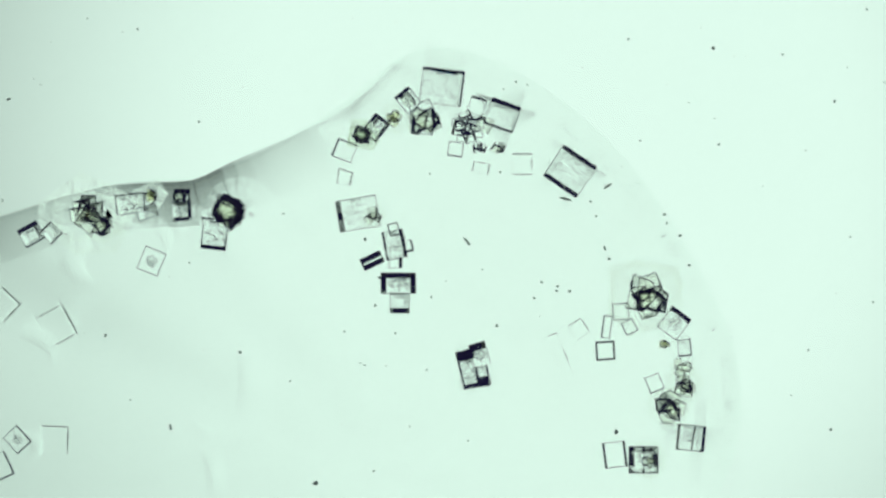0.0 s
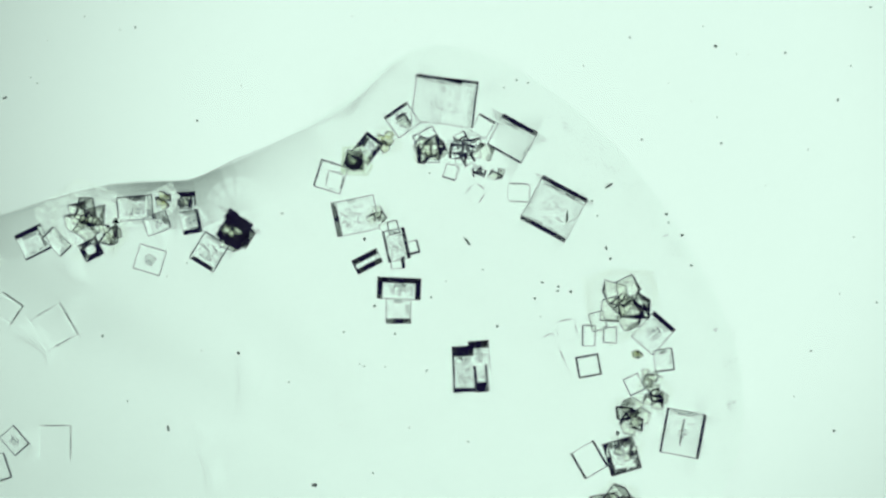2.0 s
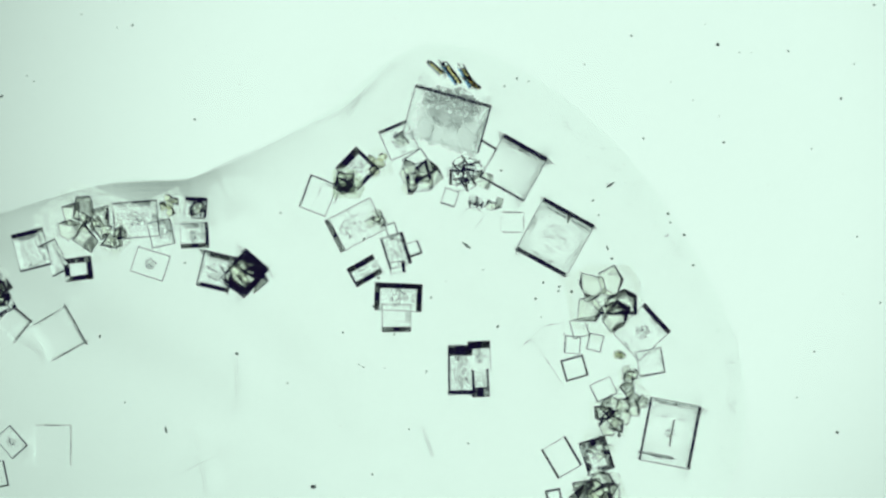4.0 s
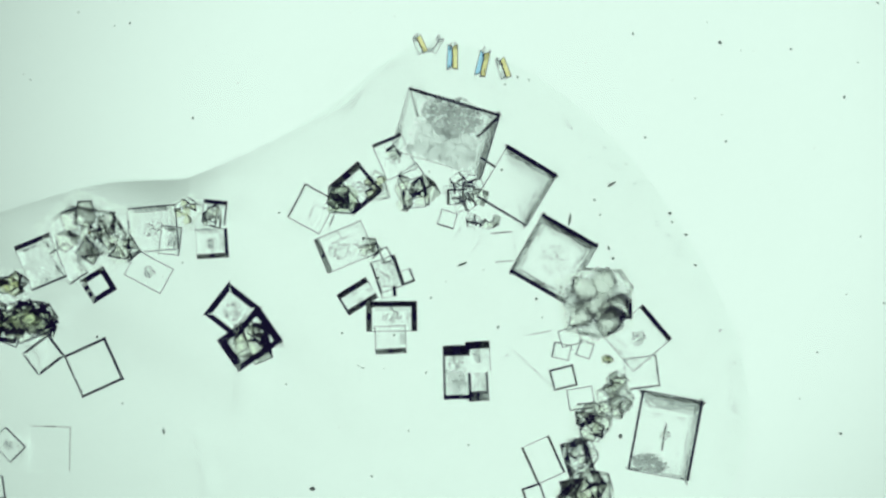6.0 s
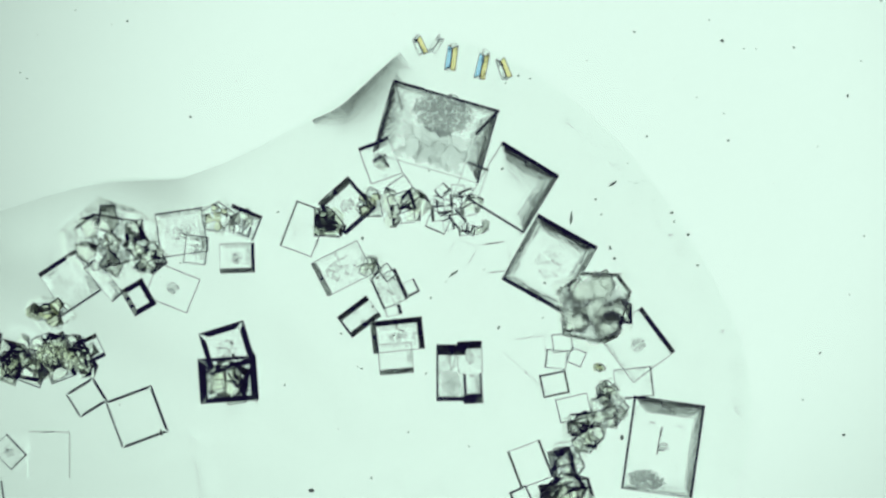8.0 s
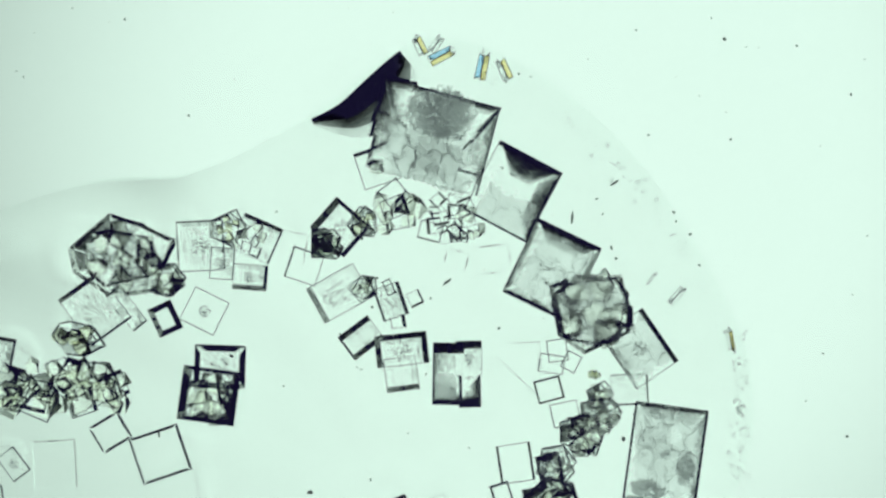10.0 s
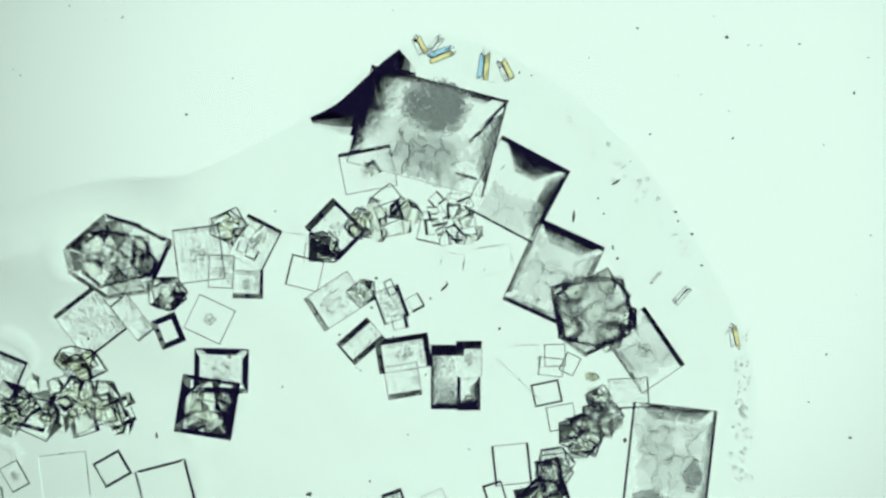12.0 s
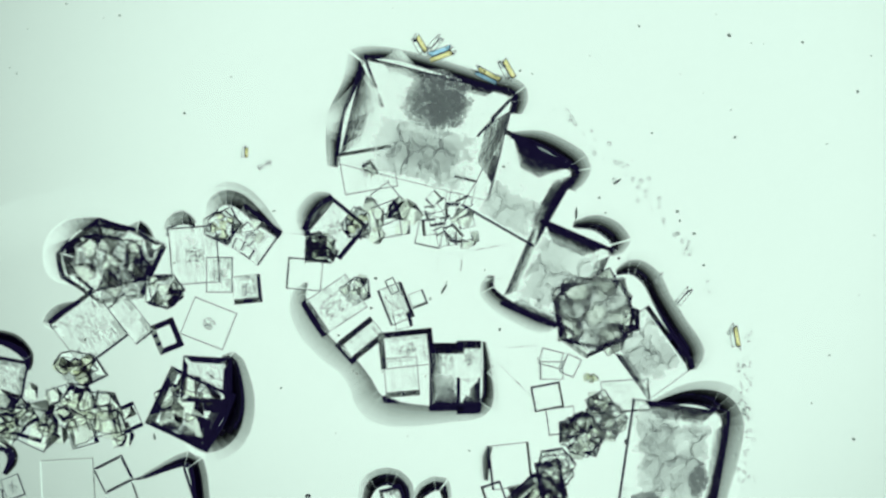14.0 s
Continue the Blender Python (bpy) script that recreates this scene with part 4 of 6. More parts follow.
plate("blocky salt crystal with a dark top",
      [(0, 0.0877, -0.2529, 17.2, 0.0411, 0.0582),
       (3, 0.0854, -0.2541, 2.9, 0.0521, 0.0747),
       (5.5, 0.085, -0.2533, 2.7, 0.0556, 0.0714),
       (6.5, 0.075, -0.2517, 3.9, 0.058, 0.0737),
       (8, 0.062, -0.2518, 2.6, 0.0576, 0.0747),
       (10.3, 0.0594, -0.2524, 1.2, 0.0596, 0.0803),
       (14, 0.059, -0.2486, 0.0, 0.0562, 0.0792)],
      (0.0176, 0.0018, 0.0012, 0.0012), core=0.5, fill=True)
plate("blocky salt crystal with a dark foot",
      [(0, 0.0944, -0.3038, 11.8, 0.0331, 0.0504),
       (3, 0.0886, -0.3114, 4.2, 0.0361, 0.0666),
       (5.5, 0.0845, -0.3219, 3.1, 0.049, 0.066),
       (6.5, 0.0791, -0.3227, 3.3, 0.0461, 0.0696),
       (8, 0.0689, -0.3241, 3.4, 0.0445, 0.0704),
       (10.3, 0.0607, -0.3288, 1.4, 0.0518, 0.0751),
       (14, 0.0577, -0.3316, 0.0, 0.0536, 0.0792)],
      (0.0012, 0.0054, 0.0243, 0.0081), clouds=((0.0, -0.6, 0.98, 0.7, 0, "F"), (0.0, -0.62, 0.98, 0.64, 0, "F"), (0.6, 0.0, 0.6, 0.98, 0, "F")), fill=True)
plate("clear square salt crystal with a dark sloping side",
      [(0, 0.5532, -0.1775, -36.3, 0.0571, 0.063),
       (1.5, 0.5089, -0.2019, -39.8, 0.063, 0.0809),
       (3, 0.4841, -0.1934, -44.3, 0.0803, 0.0877),
       (5.5, 0.4536, -0.2055, -49.7, 0.1022, 0.1239),
       (6.5, 0.4567, -0.2115, -49.8, 0.1102, 0.1138),
       (8, 0.4502, -0.2229, -53.2, 0.129, 0.1222),
       (10.3, 0.4516, -0.2308, -55.6, 0.1492, 0.1165),
       (12.3, 0.4576, -0.2326, -55.3, 0.1626, 0.1193),
       (14, 0.4647, -0.2361, -54.0, 0.1737, 0.127)],
      (0.0114, 0.0018, 0.0018, 0.0018), core=0.5, clouds=((0.0, 0.0, 0.95, 0.95, 0, "C"), (0.2, -0.8, 0.8, 0.2, 0, "F")), fill=True)
plate("clear square salt crystal",
      [(0, 0.5777, -0.2368, 4.8, 0.0326, 0.0411),
       (1.5, 0.5352, -0.2643, 5.5, 0.0418, 0.0513),
       (3, 0.5043, -0.2627, 11.0, 0.0558, 0.0581),
       (5.5, 0.4684, -0.2833, 7.4, 0.072, 0.07),
       (6.5, 0.4583, -0.2954, 7.2, 0.0836, 0.0761),
       (8, 0.4413, -0.3115, 6.0, 0.0881, 0.0702),
       (10.3, 0.4275, -0.3255, 2.6, 0.0843, 0.0712),
       (12.3, 0.4224, -0.3309, 3.2, 0.0927, 0.0692),
       (14, 0.4128, -0.3339, 3.4, 0.1087, 0.0725)],
      (0.002, 0.0034, 0.0041, 0.0012), fill=True)
plate("large clear square salt crystal with a stepped middle",
      [(0, 0.5932, -0.4519, -5.7, 0.0679, 0.0619),
       (1.5, 0.577, -0.441, -10.6, 0.0875, 0.0959),
       (3, 0.5508, -0.434, -9.6, 0.1124, 0.1291),
       (5.5, 0.5198, -0.434, -13.2, 0.1385, 0.1813),
       (6.5, 0.5183, -0.4398, -7.9, 0.1541, 0.1978),
       (8, 0.5093, -0.4593, -8.1, 0.1665, 0.2172),
       (10.3, 0.5114, -0.4748, -7.8, 0.1713, 0.228),
       (12.3, 0.5157, -0.4843, -6.4, 0.1966, 0.2528),
       (14, 0.5173, -0.4841, -8.5, 0.2168, 0.2606)],
      (0.0018, 0.0081, 0.0021, 0.0054), core=0.3, terrace=0.5, clouds=((0.0, 0.8, 0.98, 0.18, 0, "f"), (0.0, -0.8, 0.98, 0.2, 0, "f"), (0.8, 0.0, 0.16, 0.98, 0, "f"), (-0.35, -0.74, 0.6, 0.24, 0, "g"), (0.6, -0.25, 0.3, 0.4, 0, "G"), (0.0, 0.0, 0.95, 0.95, 0, "C"), (-0.4, 0.5, 0.6, 0.5, 0, "C")), fill=True)
plate("small thin square salt crystal",
      [(0, 0.4253, -0.1501, 3.9, 0.0393, 0.0407),
       (3, 0.3419, -0.18, 17.1, 0.0363, 0.046),
       (5.5, 0.2994, -0.1999, 11.3, 0.0472, 0.0407),
       (6.5, 0.2918, -0.2115, 18.9, 0.0487, 0.0416),
       (8, 0.2759, -0.2181, 8.1, 0.0462, 0.0429),
       (10.3, 0.2611, -0.2368, 8.1, 0.0458, 0.0522),
       (12.3, 0.2534, -0.2449, 0.0, 0.0488, 0.0514),
       (14, 0.2443, -0.2491, -14.7, 0.0502, 0.038)],
      (0.002, 0.002, 0.002, 0.002))
plate("small thin square salt crystal",
      [(0, 0.3914, -0.1863, -7.1, 0.0218, 0.054),
       (3, 0.3238, -0.2161, 0.0, 0.036, 0.0467),
       (5.5, 0.2813, -0.2376, -13.1, 0.0407, 0.0371),
       (6.5, 0.272, -0.2426, -14.0, 0.0434, 0.0367),
       (8, 0.2621, -0.2567, -6.0, 0.05, 0.0429),
       (10.3, 0.2476, -0.266, -8.8, 0.059, 0.0432),
       (14, 0.2454, -0.2767, 0.0, 0.0536, 0.0409)],
      (0.002, 0.002, 0.0016, 0.0034))
plate("small thin square salt crystal",
      [(0, 0.4456, -0.1869, 26.6, 0.0302, 0.0339),
       (3, 0.3747, -0.2129, -11.3, 0.034, 0.0398),
       (5.5, 0.3372, -0.232, -15.1, 0.0356, 0.0395),
       (6.5, 0.325, -0.2392, -23.5, 0.033, 0.0372),
       (8, 0.3082, -0.2517, -22.9, 0.0369, 0.0367),
       (10.3, 0.2927, -0.2613, -27.5, 0.0365, 0.0435),
       (14, 0.2883, -0.2656, -25.6, 0.0354, 0.0463)],
      (0.002, 0.002, 0.002, 0.0027))
plate("faint thin square salt crystal",
      [(0, 0.3243, -0.1921, 32.6, 0.0401, 0.0421),
       (3, 0.276, -0.198, 7.1, 0.0538, 0.0576),
       (5.5, 0.2327, -0.2272, 11.3, 0.0674, 0.0682),
       (6.5, 0.2187, -0.2333, 8.7, 0.0692, 0.0705),
       (8, 0.2041, -0.2387, 7.5, 0.0699, 0.0686),
       (10.3, 0.188, -0.2505, 3.1, 0.0714, 0.0689),
       (14, 0.1801, -0.2544, 5.2, 0.0705, 0.0667)],
      (0.0027, 0.0027, 0.0027, 0.0027), steep=0.35)
plate("clear square salt crystal with even dark sides",
      [(0, 0.388, -0.2434, 3.4, 0.046, 0.0461),
       (1.5, 0.3551, -0.2788, 6.8, 0.0568, 0.051),
       (3, 0.3257, -0.2749, 15.8, 0.0541, 0.0528),
       (5.5, 0.2872, -0.2976, 15.9, 0.0577, 0.051),
       (6.5, 0.2744, -0.304, 11.8, 0.0578, 0.0504),
       (8, 0.2575, -0.3141, 12.0, 0.0628, 0.0539),
       (10.3, 0.2415, -0.3258, 14.6, 0.0616, 0.0541),
       (12.3, 0.2355, -0.3312, 11.3, 0.0655, 0.0529),
       (14, 0.2356, -0.3362, 10.9, 0.0676, 0.0588)],
      (0.0046, 0.0046, 0.0046, 0.0046))
plate("long faint thin salt crystal",
      [(0, 0.2828, -0.2582, 22.4, 0.0249, 0.1184),
       (3, 0.2571, -0.2635, 26.6, 0.0299, 0.1284),
       (5.5, 0.2046, -0.2952, 45.0, 0.0374, 0.1448),
       (6.5, 0.1971, -0.2976, 47.5, 0.0428, 0.1416),
       (8, 0.1772, -0.3026, 47.3, 0.0463, 0.1403),
       (10.3, 0.1615, -0.313, 46.3, 0.0412, 0.1418),
       (12.3, 0.1599, -0.3131, 46.3, 0.0409, 0.1397),
       (14, 0.1579, -0.3169, 45.0, 0.0361, 0.1354)],
      (0.0027, 0.0027, 0.0027, 0.0027), steep=0.35)
plate("small thin square salt crystal",
      [(0, 0.5057, -0.3215, 21.8, 0.0364, 0.0402),
       (3, 0.4186, -0.3229, 26.6, 0.0448, 0.0448),
       (5.5, 0.328, -0.3475, 14.9, 0.0615, 0.0474),
       (6.5, 0.3169, -0.3517, 6.3, 0.0596, 0.0528),
       (8, 0.3021, -0.3693, 13.1, 0.0752, 0.056),
       (10.3, 0.2779, -0.3811, 11.8, 0.0635, 0.0551),
       (14, 0.2674, -0.3902, 8.0, 0.0645, 0.0603)],
      (0.0016, 0.0016, 0.0027, 0.0024))
plate("dark thick-walled salt crystal",
      [(0, 0.4793, -0.5043, 0.0, 0.0717, 0.0649),
       (1.5, 0.4389, -0.4934, 16.2, 0.077, 0.0786),
       (3, 0.3936, -0.4889, 16.7, 0.0697, 0.0817),
       (5.5, 0.3215, -0.4842, 18.4, 0.0627, 0.0815),
       (6.5, 0.3053, -0.4905, 14.3, 0.0638, 0.0785),
       (8, 0.2779, -0.5049, 13.4, 0.0565, 0.0834),
       (10.3, 0.2465, -0.5157, 13.1, 0.0572, 0.087),
       (12.3, 0.2451, -0.5209, 12.5, 0.0593, 0.0837),
       (14, 0.2444, -0.5243, 12.5, 0.0589, 0.0914)],
      (0.0164, 0.0164, 0.0146, 0.0146), core=0.5, fill=True)
plate("thin square salt crystal with dark long sides",
      [(0, 0.4108, -0.4921, 7.1, 0.0545, 0.0612),
       (1.5, 0.3647, -0.5011, 28.1, 0.0655, 0.0679),
       (3, 0.3101, -0.4955, 31.0, 0.0623, 0.074),
       (5.5, 0.2432, -0.4878, 26.6, 0.0739, 0.0886),
       (6.5, 0.2253, -0.4984, 22.6, 0.0684, 0.0967),
       (8, 0.202, -0.4991, 20.8, 0.0811, 0.0912),
       (10.3, 0.1628, -0.4926, 7.6, 0.0784, 0.0885),
       (12.3, 0.1561, -0.4923, 6.0, 0.0866, 0.093),
       (14, 0.1519, -0.4923, 6.3, 0.0938, 0.1)],
      (0.0014, 0.0054, 0.002, 0.0054))
plate("small square salt crystal with dark sides",
      [(0, 0.3697, -0.671, 9.5, 0.0411, 0.0405),
       (3, 0.2865, -0.6033, 4.6, 0.0335, 0.0361),
       (5.5, 0.2237, -0.5746, 20.6, 0.0452, 0.0541),
       (6.5, 0.2017, -0.5779, 15.9, 0.0479, 0.0448),
       (8, 0.1821, -0.5787, 25.0, 0.0433, 0.0505),
       (10.3, 0.1295, -0.5607, 16.9, 0.0447, 0.0472),
       (14, 0.1153, -0.5568, 18.9, 0.0472, 0.0524)],
      (0.0054, 0.0041, 0.0041, 0.0054))
plate("square salt crystal with dark sides",
      [(0, -0.1001, -0.6882, 0.0, 0.0541, 0.0541),
       (6.5, -0.0804, -0.6445, 7.1, 0.053, 0.0596),
       (10.3, -0.1018, -0.5958, 20.4, 0.0484, 0.0581),
       (14, -0.1133, -0.5706, 14.7, 0.0502, 0.0613)],
      (0.0081, 0.0054, 0.0054, 0.0081), fill=True)
plate("faint thin square salt crystal",
      [(0, 0.0081, -0.6882, 0.0, 0.0541, 0.0541),
       (6.5, 0.0113, -0.6479, 7.1, 0.053, 0.053),
       (10.3, -0.0149, -0.5927, 20.6, 0.0554, 0.0544),
       (14, -0.0168, -0.5773, 25.3, 0.0537, 0.0578)],
      (0.0027, 0.0027, 0.0027, 0.0027), steep=0.35)
plate("clear square salt crystal with a dark upper side",
      [(0, -0.9843, 0.0331, 29.2, 0.0527, 0.0496),
       (1.5, -0.9739, 0.0203, 30.2, 0.0668, 0.0566),
       (3, -0.9695, 0.0055, 13.8, 0.0729, 0.0826),
       (5.5, -0.9527, -0.022, 17.9, 0.0861, 0.1026),
       (6.5, -0.9194, -0.0404, 27.3, 0.0948, 0.1167),
       (7.5, -0.8813, -0.0602, 29.5, 0.1039, 0.101),
       (8, -0.8636, -0.0784, 33.5, 0.1019, 0.1143),
       (10.3, -0.797, -0.1458, 35.8, 0.1151, 0.1319),
       (12.3, -0.8034, -0.1724, 37.4, 0.1165, 0.1264),
       (14, -0.8009, -0.1822, 36.9, 0.1277, 0.1341)],
      (0.0105, 0.0018, 0.0054, 0.0018), terrace=0.7, fill=True)
plate("clear square salt crystal",
      [(0, -0.937, 0.0365, 45.0, 0.0382, 0.0421),
       (1.5, -0.9157, 0.0247, 50.7, 0.0382, 0.057),
       (3, -0.9161, -0.0046, 26.6, 0.0388, 0.0764),
       (5.5, -0.8924, -0.0338, 28.4, 0.0556, 0.0839),
       (6.5, -0.8465, -0.0357, 41.3, 0.0438, 0.0923),
       (7.5, -0.7981, -0.0672, 46.3, 0.0417, 0.0941),
       (8, -0.7851, -0.0741, 40.4, 0.0343, 0.1036),
       (10.3, -0.721, -0.1445, 38.7, 0.0415, 0.1036),
       (14, -0.7049, -0.161, 38.0, 0.0518, 0.1066)],
      (0.0041, 0.0012, 0.0041, 0.0012), fill=True)
plate("small dark thick-walled salt crystal",
      [(0, -0.8145, 0.0537, 36.9, 0.0338, 0.0297),
       (1.5, -0.8219, 0.0049, 38.7, 0.043, 0.042),
       (3, -0.8594, -0.0153, -6.3, 0.0605, 0.0526),
       (5.5, -0.8299, -0.0854, 33.1, 0.0678, 0.0599),
       (6.5, -0.7712, -0.0855, 30.7, 0.0620, 0.0670),
       (7.5, -0.7209, -0.1021, 31.5, 0.0600, 0.0680),
       (8, -0.7045, -0.1136, 30.2, 0.0590, 0.0700),
       (10.3, -0.6324, -0.1681, 24.7, 0.0590, 0.0710),
       (12.3, -0.6247, -0.191, 22.3, 0.0590, 0.0710),
       (14, -0.6243, -0.199, 22.5, 0.0590, 0.0700)],
      (0.0131, 0.0131, 0.0131, 0.0131))
plate("notched clear salt crystal",
      [(0, -0.748, 0.106, 6.8, 0.0700, 0.0500),
       (3, -0.7253, 0.0837, 4.1, 0.0950, 0.0700),
       (5.5, -0.696, 0.048, 5.4, 0.1150, 0.1035),
       (6.5, -0.6580, 0.0440, 5.0, 0.1150, 0.1050),
       (7.5, -0.6306, 0.0387, 6.5, 0.1120, 0.1020),
       (8, -0.6050, 0.0360, 8.3, 0.1120, 0.1030),
       (10.3, -0.5560, 0.0006, 3.0, 0.1080, 0.1180),
       (12.3, -0.5560, -0.0150, 7.4, 0.1080, 0.1250),
       (14, -0.5620, -0.0160, 4.2, 0.1100, 0.1300)],
      (0.0034, 0.0027, 0.002, 0.0034), core=0.6, fill=True)
plate("clear square salt crystal",
      [(0, -0.7075, 0.0847, 15.9, 0.0492, 0.0319),
       (3, -0.6691, 0.0467, 19.2, 0.0608, 0.0513),
       (5.5, -0.6473, 0.0214, -3.3, 0.0463, 0.0666),
       (6.5, -0.621, 0.0144, -7.1, 0.053, 0.063),
       (7.5, -0.5835, 0.004, -8.5, 0.053, 0.0584),
       (8, -0.5716, -0.0034, -7.1, 0.0527, 0.0662),
       (10.3, -0.5045, -0.0392, -4.0, 0.0559, 0.074),
       (14, -0.5047, -0.0603, 0.0, 0.06, 0.0804)],
      (0.002, 0.0027, 0.002, 0.002), core=0.7, fill=True)
plate("clear square salt crystal with a dark upper side",
      [(0, -0.6245, 0.1271, -2.0, 0.0392, 0.0285),
       (1.5, -0.6143, 0.1207, 3.6, 0.0431, 0.0323),
       (3, -0.5939, 0.105, -3.2, 0.0481, 0.0401),
       (5.5, -0.5489, 0.0856, -3.9, 0.0583, 0.0557),
       (6.5, -0.5123, 0.0824, -9.9, 0.0534, 0.0511),
       (7.5, -0.4761, 0.0696, -15.6, 0.0585, 0.0571),
       (8, -0.4633, 0.0591, -21.6, 0.0746, 0.0629),
       (10.3, -0.4265, 0.0187, -23.8, 0.0963, 0.0915),
       (12.3, -0.4279, 0.0126, -28.1, 0.0874, 0.104),
       (14, -0.4332, 0.0292, -35.2, 0.1063, 0.0951)],
      (0.009, 0.0041, 0.0012, 0.0012), core=0.6, fill=True)
plate("blocky salt crystal with dark feet",
      [(0, -0.6252, 0.0859, 3.3, 0.0474, 0.0499),
       (1.5, -0.5989, 0.0712, 12.3, 0.044, 0.0531),
       (3, -0.5963, 0.041, 2.7, 0.0575, 0.0507),
       (5.5, -0.551, 0.0177, 2.0, 0.074, 0.0685),
       (6.5, -0.524, 0.0026, 5.0, 0.0753, 0.0679),
       (7.5, -0.4884, -0.0148, 2.9, 0.0787, 0.0653),
       (8, -0.4762, -0.0227, 1.8, 0.0811, 0.0691),
       (10.3, -0.4416, -0.0719, -4.8, 0.078, 0.0592),
       (12.3, -0.4439, -0.0842, 0.0, 0.0681, 0.0643),
       (14, -0.4422, -0.0933, 5.7, 0.0642, 0.0638)],
      (0.0012, 0.008, 0.012, 0.0012), core=0.5, fill=True)
plate("tilted salt crystal with a thick dark rim",
      [(0, -0.5466, 0.0318, -6.3, 0.0612, 0.0679),
       (1.5, -0.5535, -0.0025, -19.9, 0.0672, 0.0747),
       (3, -0.555, -0.0185, -48.0, 0.0719, 0.0779),
       (5.5, -0.4915, -0.1255, 54.2, 0.088, 0.096),
       (6.5, -0.4904, -0.1659, 46.7, 0.0959, 0.0949),
       (7.5, -0.4945, -0.2084, 29.7, 0.1057, 0.0878),
       (8, -0.4994, -0.2303, 17.1, 0.1067, 0.0989),
       (10.3, -0.512, -0.2737, -1.9, 0.1167, 0.0971),
       (12.3, -0.5041, -0.2809, -1.2, 0.1221, 0.1003),
       (14, -0.5359, -0.2978, -3.4, 0.1062, 0.1024)],
      (0.003, 0.003, 0.011, 0.003), core=0.6, late=(0.021, 0.021, 0.019, 0.019), fill=True)
plate("faint thin square salt crystal",
      [(0, -0.6972, -0.0293, -22.1, 0.054, 0.0588),
       (3, -0.6927, -0.0259, -15.8, 0.0735, 0.0625),
       (5.5, -0.6843, -0.0548, -25.5, 0.0922, 0.0639),
       (6.5, -0.688, -0.055, -29.2, 0.1025, 0.0694),
       (7.5, -0.6415, -0.0696, -20.6, 0.112, 0.079),
       (8, -0.6258, -0.0918, -21.8, 0.1057, 0.085),
       (10.3, -0.5421, -0.1481, -26.6, 0.0869, 0.084),
       (14, -0.5291, -0.1705, -21.8, 0.1031, 0.0903)],
      (0.0018, 0.002, 0.002, 0.0016), core=0.4)
plate("clear square salt crystal with even dark sides",
      [(0, -0.9258, -0.1851, 28.4, 0.0768, 0.0811),
       (3, -0.9194, -0.1891, 30.3, 0.0927, 0.0921),
       (5.5, -0.8451, -0.2517, 25.9, 0.1028, 0.1052),
       (6.5, -0.782, -0.3063, 23.7, 0.1049, 0.1062),
       (7.5, -0.7272, -0.3639, 25.0, 0.1055, 0.1092),
       (8, -0.7079, -0.3896, 20.3, 0.113, 0.1141),
       (10.3, -0.6431, -0.4847, 18.2, 0.116, 0.1086),
       (12.3, -0.6301, -0.5535, 14.3, 0.1194, 0.1104),
       (14, -0.6266, -0.5628, 17.9, 0.1248, 0.1211)],
      (0.0037, 0.0037, 0.0037, 0.0037), steep=0.3, late=(0.009, 0.009, 0.009, 0.009))
plate("small clear square salt crystal with even dark sides",
      [(0, -1.0513, -0.133, 46.8, 0.0593, 0.0608),
       (3, -1.0251, -0.1533, 56.7, 0.0559, 0.0628),
       (5.5, -0.9604, -0.2259, 37.9, 0.0753, 0.0629),
       (6.5, -0.9001, -0.2723, 37.3, 0.0761, 0.065),
       (7.5, -0.8443, -0.3241, 39.1, 0.0727, 0.0671),
       (8, -0.824, -0.3448, 32.0, 0.074, 0.0638),
       (10.3, -0.7583, -0.4355, 31.0, 0.0756, 0.0689),
       (12.3, -0.7517, -0.5062, 29.1, 0.0662, 0.0612),
       (14, -0.7441, -0.511, 26.6, 0.0714, 0.0628)],
      (0.0037, 0.0037, 0.0037, 0.0037), steep=0.4, late=(0.009, 0.009, 0.009, 0.009))
plate("clear salt crystal with a dark upper side",
      [(0, -1.1817, -0.1406, 0.0, 0.0811, 0.0676),
       (6.5, -1.1205, -0.1971, 0.0, 0.0855, 0.079),
       (8, -1.0731, -0.229, -7.6, 0.099, 0.0795),
       (10.3, -1.0291, -0.2439, -11.8, 0.0953, 0.0806),
       (12.3, -1.0117, -0.2844, -23.1, 0.1146, 0.093),
       (14, -0.9945, -0.2893, -10.4, 0.1064, 0.0867)],
      (0.0081, 0.0054, 0.0018, 0.0018), fill=True)
plate("clear salt crystal with dark ends beside a jumbled cluster",
      [(0, -1.1141, -0.0392, 30, 0.0406, 0.0406),
       (3, -1.0734, -0.1060, 30, 0.0427, 0.0401),
       (5.5, -0.9566, -0.1581, 28, 0.0529, 0.0502),
       (6.5, -0.9040, -0.1708, 25, 0.0579, 0.0553),
       (7.5, -0.8400, -0.2135, 25, 0.0603, 0.0577),
       (8, -0.8186, -0.2354, 25, 0.0602, 0.0575),
       (10.3, -0.7501, -0.3269, 22, 0.0596, 0.0596),
       (12.3, -0.7351, -0.3798, 24, 0.0617, 0.0617),
       (14, -0.7173, -0.3865, 24, 0.0638, 0.0613)],
      (0.0095, 0.0016, 0.0095, 0.0016))
